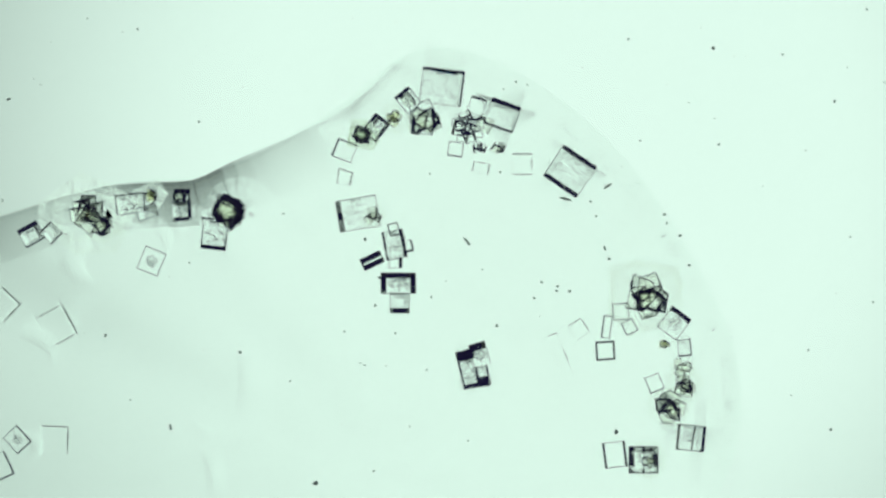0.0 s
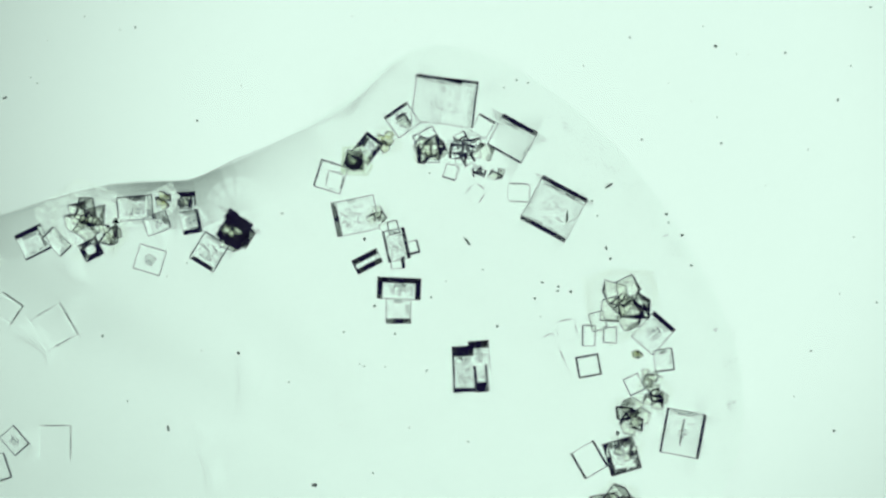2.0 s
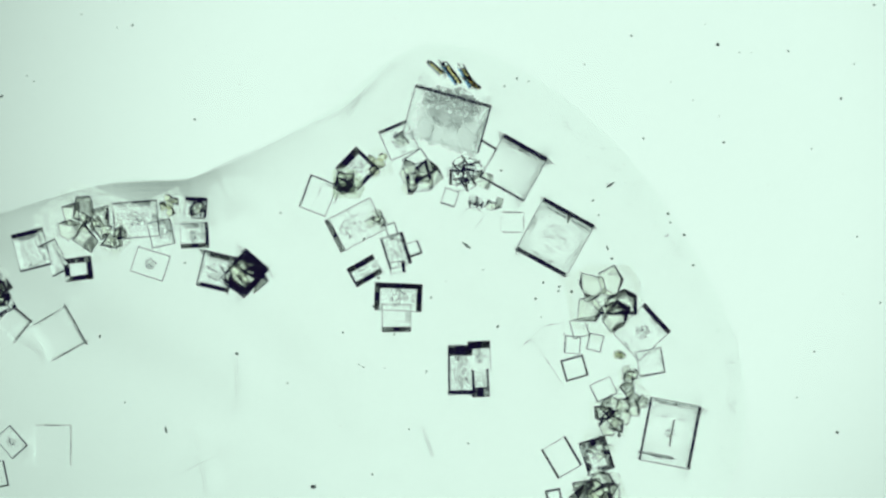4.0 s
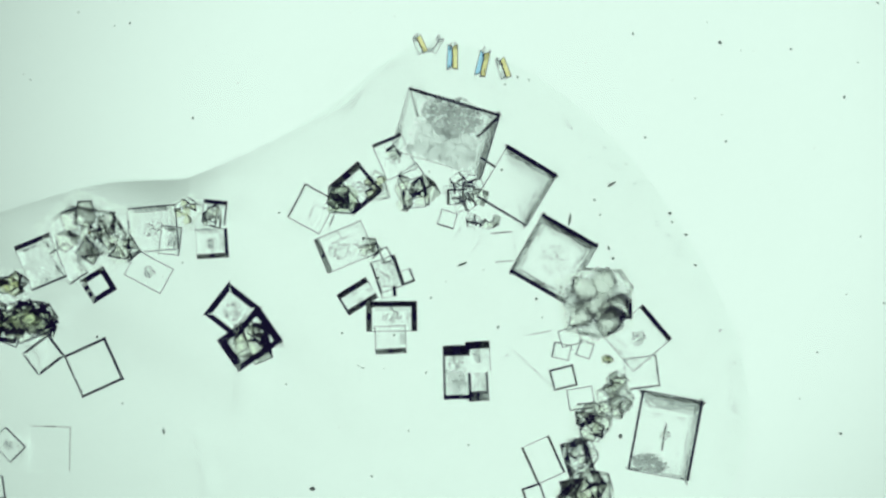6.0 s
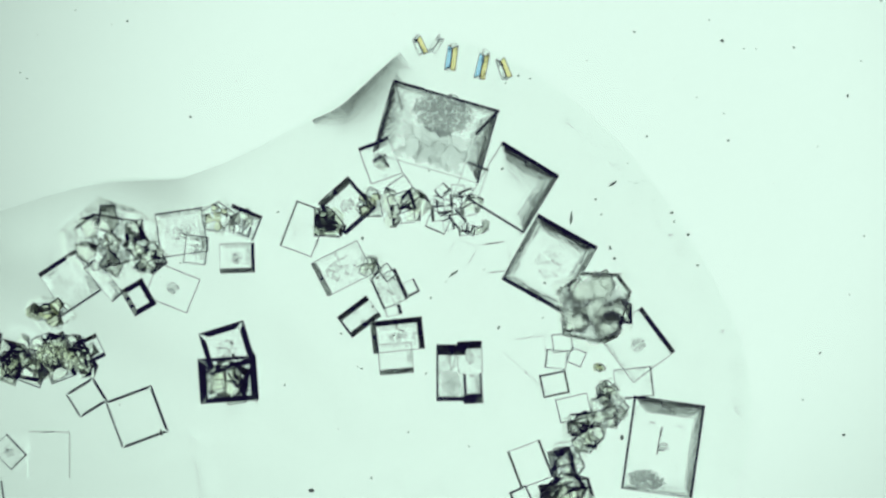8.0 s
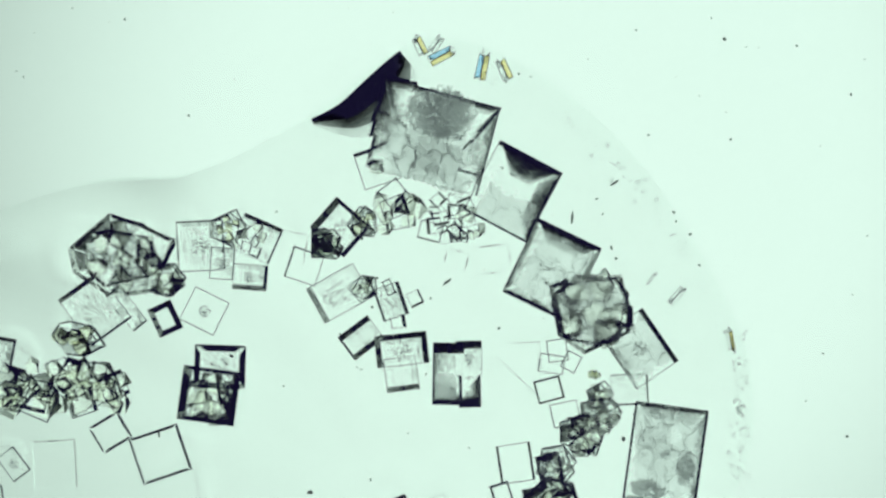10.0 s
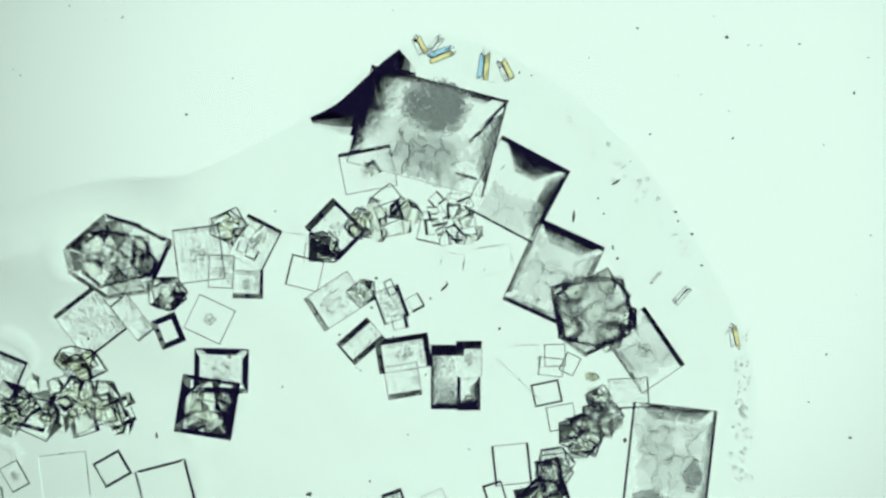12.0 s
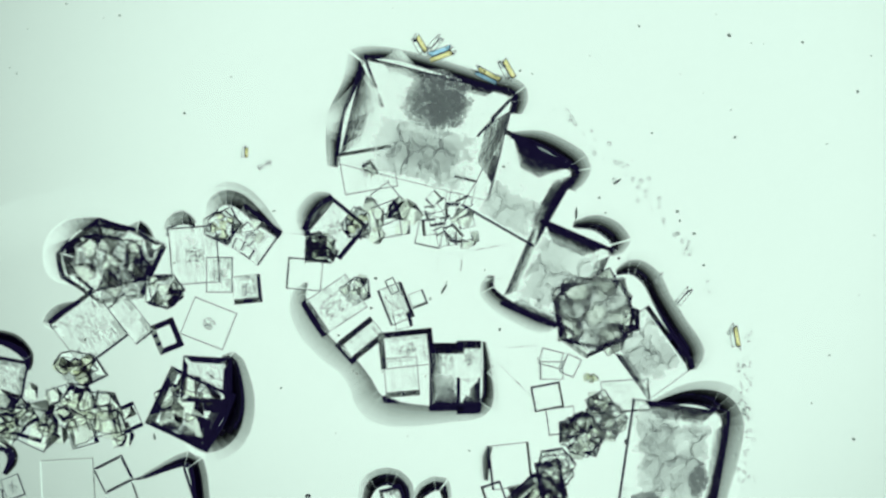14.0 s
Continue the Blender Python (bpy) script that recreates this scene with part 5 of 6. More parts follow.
plate("small clear square salt crystal",
      [(0, -1.0182, -0.4557, 42.6, 0.0459, 0.0535),
       (3, -1.0154, -0.4545, 40.4, 0.0474, 0.0615),
       (6.5, -1.0129, -0.4593, 45.0, 0.0521, 0.0679),
       (10.3, -0.9828, -0.4992, 36.3, 0.0482, 0.0676),
       (14, -0.9714, -0.5405, 20.6, 0.0436, 0.0508)],
      (0.002, 0.0034, 0.0034, 0.002), core=0.5)
plate("faint thin square salt crystal",
      [(0, -0.9302, -0.457, -2.3, 0.0677, 0.0677),
       (3, -0.9185, -0.4611, 0.0, 0.0828, 0.0908),
       (6.5, -0.9179, -0.4702, -1.5, 0.0987, 0.1093),
       (10.3, -0.8871, -0.4994, 3.7, 0.1, 0.1108),
       (12.3, -0.8583, -0.5213, 6.6, 0.1126, 0.1036),
       (14, -0.848, -0.5277, 3.0, 0.1215, 0.1027)],
      (0.0027, 0.0027, 0.0027, 0.0027), steep=0.35)
plate("small clear salt crystal",
      [(0, -1.0567, -0.5195, 25.0, 0.0448, 0.0604),
       (3, -1.0534, -0.5236, 14.7, 0.0525, 0.0629),
       (6.5, -1.0443, -0.5624, 8.1, 0.0465, 0.0534),
       (14, -1.013, -0.5724, 8.1, 0.0451, 0.0518)],
      (0.0012, 0.0041, 0.0041, 0.0012))
lump("olive-tinted many-sided salt lump",
     [(0, -0.1149, 0.3123, 0.0, 0.027),
       (1.5, -0.129, 0.2698, -10.0, 0.0309),
       (3, -0.1415, 0.2278, -20.0, 0.0347),
       (5.5, -0.1611, 0.159, -26.0, 0.037),
       (6.5, -0.1525, 0.1319, -30.0, 0.0382),
       (8, -0.1686, 0.1047, -34.0, 0.0379),
       (10.3, -0.1838, 0.058, -40.0, 0.0389),
       (14, -0.1938, 0.0565, -40.0, 0.0357)],
     3, 1, stuff=OLIVE)
jumble("dark cluster of blocky salt crystals",
     [(0, -0.046, 0.3056, 0.0, 0.0446),
       (1.5, -0.0295, 0.2537, 5.0, 0.0443),
       (3, -0.048, 0.2011, 10.0, 0.0534),
       (5.5, -0.0607, 0.1392, 10.0, 0.0595),
       (6.5, -0.071, 0.1253, 10.0, 0.062),
       (8, -0.0901, 0.0981, 12.0, 0.067),
       (10.3, -0.1061, 0.0839, 15.0, 0.072),
       (12.3, -0.1168, 0.0701, 15.0, 0.075),
       (14, -0.1198, 0.0693, 15.0, 0.078)],
     9, 2, size=(0.32, 0.56), blocks=0.5, dark=0.3)
lump("dark rough salt lump",
     [(0, -0.192, 0.2691, 0.0, 0.027),
       (1.5, -0.2042, 0.2201, 5.0, 0.0296),
       (3, -0.2162, 0.1771, 10.0, 0.0347),
       (5.5, -0.2364, 0.1194, 10.0, 0.037),
       (6.5, -0.2355, 0.1055, 10.0, 0.0434),
       (8, -0.2667, 0.0589, 10.0, 0.0366),
       (10.3, -0.2707, 0.0061, 10.0, 0.0363),
       (14, -0.2794, -0.0009, 10.0, 0.0383)],
     4, 3, stuff=DENSE)
lump("dark curved salt lump",
     [(0, -0.1677, 0.0757, 0.0, 0.0243),
       (3, -0.1548, 0.0743, -10.0, 0.0267),
       (5.5, -0.1664, 0.0203, -17.0, 0.0264),
       (6.5, -0.1723, -0.0195, -20.0, 0.0263),
       (8, -0.1686, -0.0457, -24.0, 0.0275),
       (10.3, -0.1838, -0.0975, -30.0, 0.0311),
       (12.3, -0.1849, -0.1035, -30.0, 0.036),
       (14, -0.1964, -0.0967, -30.0, 0.0409)],
     3, 4)
lump("large many-sided salt lump with dark faces",
     [(0, 0.484, -0.1122, 0.0, 0.0568),
       (1.5, 0.4407, -0.1333, 5.0, 0.0645),
       (3, 0.3979, -0.1193, 10.0, 0.0761),
       (5.5, 0.3622, -0.1251, 10.0, 0.0832),
       (6.5, 0.3567, -0.1313, 10.0, 0.0855),
       (8, 0.3507, -0.1373, 10.0, 0.0889),
       (10.3, 0.3423, -0.1429, 10.0, 0.0972),
       (14, 0.3424, -0.1477, 10.0, 0.1047)],
     5, 5)
lump("small olive lens-shaped salt crystal",
     [(0, 0.5286, -0.2285, 0.0, 0.0162),
       (1.5, 0.4743, -0.2515, 0.0, 0.0161),
       (3, 0.4353, -0.2502, 0.0, 0.0174),
       (6.5, 0.3765, -0.2629, 0.0, 0.0171),
       (10.3, 0.3448, -0.2919, 0.0, 0.0181),
       (14, 0.3334, -0.2946, 0.0, 0.0204)],
     2, 6, stuff=OLIVE)
lump("dark blocky salt lump",
     [(0, 0.5719, -0.2853, 0.0, 0.0297),
       (1.5, 0.5052, -0.3106, 0.0, 0.0282),
       (3, 0.4647, -0.2956, 0.0, 0.0267),
       (5.5, 0.4111, -0.3061, 0.0, 0.0277),
       (6.5, 0.4028, -0.3156, 0.0, 0.029),
       (8, 0.3807, -0.3296, 0.0, 0.0301),
       (10.3, 0.3578, -0.3372, 0.0, 0.0311),
       (14, 0.3526, -0.352, 0.0, 0.0345)],
     3, 7)
lump("dark blocky salt lump",
     [(0, 0.58, -0.3258, 0.0, 0.0324),
       (1.5, 0.5213, -0.3415, 0.0, 0.0349),
       (3, 0.4754, -0.353, 0.0, 0.0427),
       (5.5, 0.4071, -0.3497, 0.0, 0.0476),
       (6.5, 0.3962, -0.3616, 0.0, 0.0474),
       (8, 0.3847, -0.3727, 0.0, 0.0484),
       (10.3, 0.3643, -0.3826, 0.0, 0.0479),
       (14, 0.3717, -0.3903, 0.0, 0.0511)],
     4, 8, crust=VEIL)
lump("dark splintered salt lump",
     [(0, 0.5422, -0.3799, 0.0, 0.0446),
       (1.5, 0.4649, -0.3993, 0.0, 0.047),
       (3, 0.422, -0.393, 0.0, 0.0507),
       (5.5, 0.3582, -0.4026, 0.0, 0.0502),
       (6.5, 0.3396, -0.4077, 0.0, 0.05),
       (8, 0.3284, -0.4251, 0.0, 0.0523),
       (10.3, 0.3189, -0.4305, 0.0, 0.0544),
       (14, 0.3143, -0.4248, 0.0, 0.0587)],
     5, 9, crust=VEIL)
lump("dark jagged salt lump",
     [(0, 0.4543, -0.6814, 0.0, 0.0676),
       (3, 0.3819, -0.6026, 0.0, 0.0668),
       (5.5, 0.3384, -0.581, 0.0, 0.0714),
       (6.5, 0.3238, -0.5853, 0.0, 0.0711),
       (8, 0.2826, -0.5885, 0.0, 0.0732),
       (10.3, 0.2412, -0.5964, 0.0, 0.0752),
       (14, 0.2122, -0.5818, 0.0, 0.0766)],
     5, 10, crust=VEIL)
lump("dark jagged salt lump",
     [(0, 0.4948, -0.5057, 0.0, 0.0189),
       (1.5, 0.4515, -0.4826, 0.0, 0.0296),
       (3, 0.4019, -0.4665, 0.0, 0.0374),
       (5.5, 0.3318, -0.4687, 0.0, 0.0423),
       (6.5, 0.3173, -0.4801, 0.0, 0.0447),
       (8, 0.2892, -0.4905, 0.0, 0.0471),
       (10.3, 0.2606, -0.4992, 0.0, 0.0492),
       (14, 0.2568, -0.4988, 0.0, 0.0511)],
     4, 11, crust=VEIL)
lump("dark cluster of splintered salt crystals",
     [(0, -0.8504, 0.0825, 0.0, 0.0514),
       (1.5, -0.8491, 0.0723, 0.0, 0.0564),
       (3, -0.8438, 0.0649, 5.0, 0.0668),
       (5.5, -0.8377, 0.0467, 5.0, 0.0819),
       (6.5, -0.8145, 0.0332, 5.0, 0.0869),
       (7.5, -0.7718, 0.0263, 5.0, 0.0917),
       (8, -0.7702, 0.0196, 5.0, 0.0981),
       (10.3, -0.7371, -0.0198, 5.0, 0.114),
       (12.3, -0.7441, -0.0199, 5.0, 0.1183),
       (14, -0.7518, -0.029, 5.0, 0.1213)],
     6, 12, stretch=(1.0, 0.8), crust=VEIL)
lump("small dark cube-like salt lump",
     [(0, -0.6977, 0.1244, 0.0, 0.0216),
       (1.5, -0.6677, 0.1166, 0.0, 0.0242),
       (3, -0.6528, 0.1063, 0.0, 0.0294),
       (5.5, -0.613, 0.0903, 0.0, 0.0317),
       (6.5, -0.5816, 0.0792, 0.0, 0.0368),
       (7.5, -0.5451, 0.0722, 0.0, 0.0393),
       (8, -0.5217, 0.072, 0.0, 0.0366),
       (10.3, -0.4909, 0.045, 0.0, 0.0415),
       (12.3, -0.487, 0.0508, 0.0, 0.0437),
       (14, -0.4964, 0.0502, 0.0, 0.046)],
     4, 13, stuff=OLIVE)
jumble("clear jumbled salt blocks beside an olive lump",
     [(0, -0.6301, 0.1230, 0, 0.0189),
       (1.5, -0.6153, 0.1140, 0, 0.0202),
       (3, -0.5981, 0.0943, 0, 0.0227),
       (5.5, -0.5443, 0.0771, 0, 0.0291),
       (6.5, -0.5250, 0.0687, -5, 0.0316),
       (7.5, -0.4796, 0.0709, -10, 0.0341),
       (8, -0.4655, 0.0589, -12, 0.0366),
       (10.3, -0.4391, 0.0191, -18, 0.0492),
       (12.3, -0.4420, 0.0199, -22, 0.0540),
       (14, -0.4441, 0.0246, -28, 0.0536)],
     8, 31, size=(0.35, 0.6), blocks=0.6, dark=0.22)
lump("dark faceted salt lump",
     [(0, -0.5151, 0.0879, 0.0, 0.0446),
       (1.5, -0.4998, 0.0481, -10.0, 0.0484),
       (3, -0.4859, 0.0075, -20.0, 0.0561),
       (5.5, -0.4479, -0.178, -45.0, 0.0634),
       (6.5, -0.4592, -0.2432, -50.0, 0.0684),
       (7.5, -0.4874, -0.2922, -60.0, 0.0682),
       (8, -0.4956, -0.3034, -62.0, 0.0654),
       (10.3, -0.5298, -0.3437, -70.0, 0.0752),
       (12.5, -0.5315, -0.3577, -70.0, 0.0771),
       (14, -0.573, -0.352, -75.0, 0.0868)],
     5, 14, faced=False)
plate("dark block of salt with thick black sides",
      [(0, -0.5124, 0.0865, 60, 0.0622, 0.0568),
       (1.5, -0.4984, 0.0548, 58, 0.0699, 0.0618),
       (3, -0.4846, 0.0102, 55, 0.0774, 0.0694),
       (5.5, -0.4465, -0.1819, 38, 0.1216, 0.0872),
       (6.5, -0.4605, -0.2432, 30, 0.1316, 0.0948),
       (7.5, -0.4874, -0.2882, 12, 0.1363, 0.1022),
       (8, -0.4969, -0.3034, 4, 0.1360, 0.1046),
       (10.3, -0.5389, -0.3424, -8, 0.1322, 0.1270),
       (12.3, -0.5371, -0.3631, -10, 0.1337, 0.1337),
       (14, -0.5730, -0.3635, -25, 0.1558, 0.1430)],
      (0.008, 0.017, 0.014, 0.022), clouds=((-0.7, 0.0, 0.42, 0.98, 0, "f"), (0.0, -0.7, 0.98, 0.36, 0, "F"), (0.7, 0.0, 0.3, 0.98, 0, "F")), fill=True)
jumble("long dark cluster of jumbled salt crystals",
     [(0, -1.1817, 0.0149, 0.0, 0.0811),
       (3, -1.1402, -0.0526, 0.0, 0.0828),
       (5.5, -1.0293, -0.1581, 0.0, 0.0872),
       (6.5, -0.9658, -0.1813, 0.0, 0.0869),
       (7.5, -0.9357, -0.2292, 0.0, 0.1022),
       (8, -0.9207, -0.2511, 0.0, 0.1112),
       (10.3, -0.8732, -0.3243, -3.0, 0.1451),
       (12.3, -0.8662, -0.3606, -4.0, 0.1478),
       (14, -0.8628, -0.3775, -5.0, 0.1507)],
     42, 15, stretch=(1.2, 0.55), blocks=0.2, size=(0.25, 0.5))
lump("olive lens-shaped salt crystal",
     [(0, -1.1411, 0.0014, 0.0, 0.0352),
       (3, -1.1001, -0.0459, 0.0, 0.036),
       (5.5, -1.0425, -0.0789, 0.0, 0.0396),
       (6.5, -0.979, -0.0918, 0.0, 0.046),
       (7.5, -0.933, -0.1283, -5.0, 0.05),
       (8, -0.9141, -0.1465, -8.0, 0.052),
       (10.3, -0.8382, -0.2141, -15.0, 0.06),
       (12.3, -0.8315, -0.2642, -15.0, 0.066),
       (14, -0.8258, -0.269, -15.0, 0.07)],
     3, 16, stretch=(1, 0.6), stuff=OLIVE)
jumble("small dark salt cubes grown together",
     [(0, 0.0595, 0.292, 0.0, 0.0406),
       (3, 0.0508, 0.2078, 10.0, 0.0427),
       (5.5, 0.0543, 0.1392, 15.0, 0.0462),
       (6.5, 0.0409, 0.1253, 15.0, 0.052),
       (8, 0.0211, 0.0981, 18.0, 0.06),
       (10.3, 0.0144, 0.0709, 20.0, 0.066),
       (14, 0.0079, 0.0693, 20.0, 0.07)],
     16, 17, size=(0.2, 0.42), dark=0.26)
lump("small dark salt cube",
     [(0, 0.1001, 0.2974, 0.0, 0.0135),
       (3, 0.0975, 0.1958, 0.0, 0.0147),
       (5.5, 0.0873, 0.126, 0.0, 0.0172),
       (6.5, 0.0804, 0.1187, 0.0, 0.0184),
       (8, 0.0708, 0.1047, 0.0, 0.0196),
       (10.3, 0.0533, 0.0774, 0.0, 0.0207),
       (14, 0.0462, 0.0693, 0.0, 0.0204)],
     1, 18)
lump("small clear salt block with a dark face",
     [(0, 0.1325, 0.238, 0.0, 0.0203),
       (3, 0.1256, 0.137, 0.0, 0.024),
       (5.5, 0.1164, 0.0599, 8.0, 0.0264),
       (6.5, 0.1107, 0.0529, 10.0, 0.0263),
       (8, 0.0891, 0.0419, 14.0, 0.0275),
       (10.3, 0.0792, 0.0321, 20.0, 0.0285),
       (14, 0.0653, 0.0119, 25.0, 0.0281)],
     2, 19)
jumble("small clear salt block",
     [(0, 0.0865, 0.242, 0.0, 0.0176),
       (3, 0.0815, 0.1477, 0.0, 0.0187),
       (5.5, 0.0714, 0.0665, 0.0, 0.0211),
       (6.5, 0.0712, 0.0621, 0.0, 0.0211),
       (8, 0.0538, 0.0419, 0.0, 0.0222),
       (10.3, 0.0365, 0.0256, 0.0, 0.0233),
       (14, 0.027, 0.0182, 0.0, 0.023)],
     4, 20, size=(0.45, 0.7), dark=0.3)
lump("dark triangular salt splinters",
     [(0, -0.8166, 0.0554, 0.0, 0.0324),
       (1.5, -0.798, 0.0347, 0.0, 0.0336),
       (3, -0.7797, 0.0342, 0.0, 0.0374),
       (5.5, -0.765, 0.0136, 0.0, 0.0396),
       (6.5, -0.729, 0.0003, 0.0, 0.0421),
       (7.5, -0.6932, -0.0064, 0.0, 0.0433),
       (8, -0.6826, -0.0196, 0.0, 0.0445),
       (10.3, -0.6335, -0.0781, 0.0, 0.0466),
       (12.3, -0.6284, -0.1035, 0.0, 0.0476),
       (14, -0.6305, -0.0967, 0.0, 0.0485)],
     4, 21)
lump("dark pit in a tilted salt crystal",
     [(0, -0.0838, 0.3556, 0.0, 0.0162),
       (1.5, -0.0913, 0.3155, 0.0, 0.0175),
       (3, -0.0947, 0.2772, 0.0, 0.0187),
       (5.5, -0.1083, 0.2304, 0.0, 0.0172),
       (8, -0.1424, 0.1962, 0.0, 0.017),
       (10.3, -0.154, 0.1837, 0.0, 0.0155),
       (14, -0.1645, 0.1778, 0.0, 0.0153)],
     1, 22, stuff=DENSE)
blade("thin yellow crystal flake at the pool's edge",
      [(0, 0.0027, 0.4205, 80.0, 0),
       (3, 0.0174, 0.3747, 76.0, 0),
       (3.4, 0.0174, 0.3673, 75.0, 0),
       (4.6, -0.057, 0.4794, 25.0, 1),
       (6.5, -0.0538, 0.474, 25.0, 1),
       (14, -0.0534, 0.4587, 30.0, 1)],
      0.024, 0.044, (CLEAR, YELLOW))
blade("thin clear crystal flake at the pool's edge",
      [(0, 0.0027, 0.4205, 80.0, 0),
       (3, 0.0174, 0.3747, 76.0, 0),
       (3.4, 0.0174, 0.3673, 75.0, 0),
       (4.6, -0.0158, 0.4781, -30.0, 1),
       (6.5, -0.0157, 0.4753, -30.0, 1),
       (14, -0.0176, 0.4625, -40.0, 1)],
      0.02, 0.04, (CLEAR, CLEAR))
blade("thin blue and yellow crystal flake at the pool's edge",
      [(0, 0.0027, 0.4205, 80.0, 0),
       (3, 0.0174, 0.3747, 76.0, 0),
       (3.4, 0.0174, 0.3673, 75.0, 0),
       (4.6, 0.0226, 0.4529, 0.0, 1),
       (6.5, 0.0212, 0.4451, 0.0, 1),
       (8.2, 0.0184, 0.4417, -10.0, 1),
       (10.3, -0.005, 0.4428, -65.0, 1),
       (14, -0.0049, 0.4396, -68.0, 1)],
      0.027, 0.0595, (BLUE, YELLOW))
blade("thin yellow and blue crystal flake at the pool's edge",
      [(0, 0.0027, 0.4205, 80.0, 0),
       (3, 0.0174, 0.3747, 76.0, 0),
       (3.4, 0.0174, 0.3673, 75.0, 0),
       (4.6, 0.0942, 0.4369, -12.0, 1),
       (6.5, 0.0909, 0.4293, -12.0, 1),
       (10.3, 0.0896, 0.4169, -10.0, 1),
       (12.5, 0.094, 0.4116, 0.0, 1),
       (14, 0.0998, 0.3859, 60.0, 1)],
      0.027, 0.0622, (BLUE, YELLOW))
blade("thin yellow crystal flake at the pool's edge",
      [(0, 0.0027, 0.4205, 80.0, 0),
       (3, 0.0174, 0.3747, 76.0, 0),
       (3.4, 0.0174, 0.3673, 75.0, 0),
       (4.8, 0.1392, 0.422, 20.0, 1),
       (10.3, 0.1401, 0.4091, 25.0, 1),
       (14, 0.1432, 0.4025, 28.0, 1)],
      0.026, 0.05, (CLEAR, YELLOW))
blade("thin clear crystal flake on the slide",
      [(0, 0.4813, -0.1203, -40.0, 0),
       (3, 0.3953, -0.126, -40.0, 0),
       (6.5, 0.3633, -0.1379, -40.0, 0),
       (8.4, 0.3605, -0.1411, -40.0, 0),
       (10.2, 0.5433, -0.1066, -40.0, 1),
       (14, 0.5428, -0.1094, -40.0, 1)],
      0.0176, 0.0487, (CLEAR, CLEAR))
blade("thin clear crystal sliver on the slide",
      [(0, 0.4813, -0.1203, -40.0, 0),
       (3, 0.3953, -0.126, -40.0, 0),
       (6.5, 0.3633, -0.1379, -40.0, 0),
       (8.4, 0.3605, -0.1411, -40.0, 0),
       (10.2, 0.4824, -0.0677, -40.0, 1),
       (14, 0.4828, -0.0699, -40.0, 1)],
      0.0081, 0.0324, (CLEAR, CLEAR))
blade("thin clear crystal flake on the slide",
      [(0, -0.8504, 0.0825, -60.0, 0),
       (3, -0.8438, 0.0649, -60.0, 0),
       (6.5, -0.8145, 0.0332, -60.0, 0),
       (10.3, -0.7371, -0.0198, -60.0, 0),
       (12.2, -0.7444, -0.0263, -60.0, 0),
       (14, -0.4032, 0.188, -60.0, 1)],
      0.0122, 0.0324, (CLEAR, CLEAR))
blade("thin clear crystal flake on the slide",
      [(0, -0.8504, 0.0825, 0.0, 0),
       (3, -0.8438, 0.0649, 0.0, 0),
       (6.5, -0.8145, 0.0332, 0.0, 0),
       (10.3, -0.7371, -0.0198, 0.0, 0),
       (12.2, -0.7444, -0.0263, 0.0, 0),
       (14, -0.4479, 0.2161, 0.0, 1)],
      0.0162, 0.0243, (CLEAR, YELLOW))
blade("thin yellow crystal flake on the slide",
      [(0, 0.5963, -0.4516, -10.0, 0),
       (3, 0.5488, -0.4331, -10.0, 0),
       (6.5, 0.5081, -0.4406, -10.0, 0),
       (8.3, 0.4979, -0.4442, -10.0, 0),
       (10.2, 0.6639, -0.2038, 10.0, 0.9),
       (14, 0.659, -0.2001, 10.0, 1)],
      0.0216, 0.0487, (CLEAR, YELLOW))
speck(0.6463, 0.48, 0.0046, 0.0046, 0)
speck(1.014, 0.5733, 0.0037, 0.0028, 0)
speck(0.8126, 0.4651, 0.0032, 0.0028, 0)
speck(0.937, 0.3529, 0.0028, 0.0046, 0)
speck(0.6963, 0.4624, 0.0018, 0.0018, 0)
speck(1.0559, 0.3989, 0.0028, 0.0028, 0)
speck(0.4719, 0.2596, 0.0037, 0.0028, 0)
speck(0.6598, 0.2501, 0.0037, 0.0028, 0)
speck(0.8667, 0.2353, 0.0028, 0.0018, 0)
speck(0.5881, 0.3502, 0.0018, 0.0018, 0)
speck(0.5679, 0.0324, 0.0046, 0.0037, 0)
speck(0.53, 0.0825, 0.0046, 0.0037, 0)
speck(0.5354, 0.0622, 0.0028, 0.0028, 0)
speck(0.3934, 0.1501, 0.011, 0.0037, 35)
speck(0.3867, 0.0014, 0.0028, 0.0064, 25)
speck(0.5895, -0.0392, 0.0046, 0.0028, 0)
speck(0.0568, 0.0176, 0.0138, 0.0037, -50, rows=[(0, 0.0568, 0.0176, -50), (3, 0.0561, 0.0169, -50), (6.5, 0.0409, -0.0458, 30), (8, 0.025, -0.0588, 35), (10.3, 0.0079, -0.0807, 40), (14, 0.0028, -0.0928, 60)])
speck(0.1366, 0.1839, 0.0037, 0.0028, 0)
speck(-0.0324, 0.1798, 0.0028, 0.0028, 0)
speck(-0.1866, 0.023, 0.0037, 0.0055, 0)
speck(-0.1514, -0.069, 0.0046, 0.0037, 0)
speck(-0.1622, -0.1352, 0.0037, 0.0046, 0)
speck(-0.0284, -0.1149, 0.0028, 0.0046, 0)
speck(0.0081, -0.0771, 0.0023, 0.0023, 0)
speck(0.0946, -0.05, 0.0037, 0.0018, 0)
speck(0.1284, -0.1839, 0.0028, 0.0046, -25)
speck(-0.3813, 0.0838, 0.0055, 0.0018, 15)
speck(-0.6071, -0.0338, 0.0028, 0.0023, 0)
speck(-0.4854, -0.2474, 0.0046, 0.0055, 0)
speck(-0.6517, -0.4272, 0.0032, 0.0092, 5)
speck(-0.3042, -0.5597, 0.0074, 0.0055, 0)
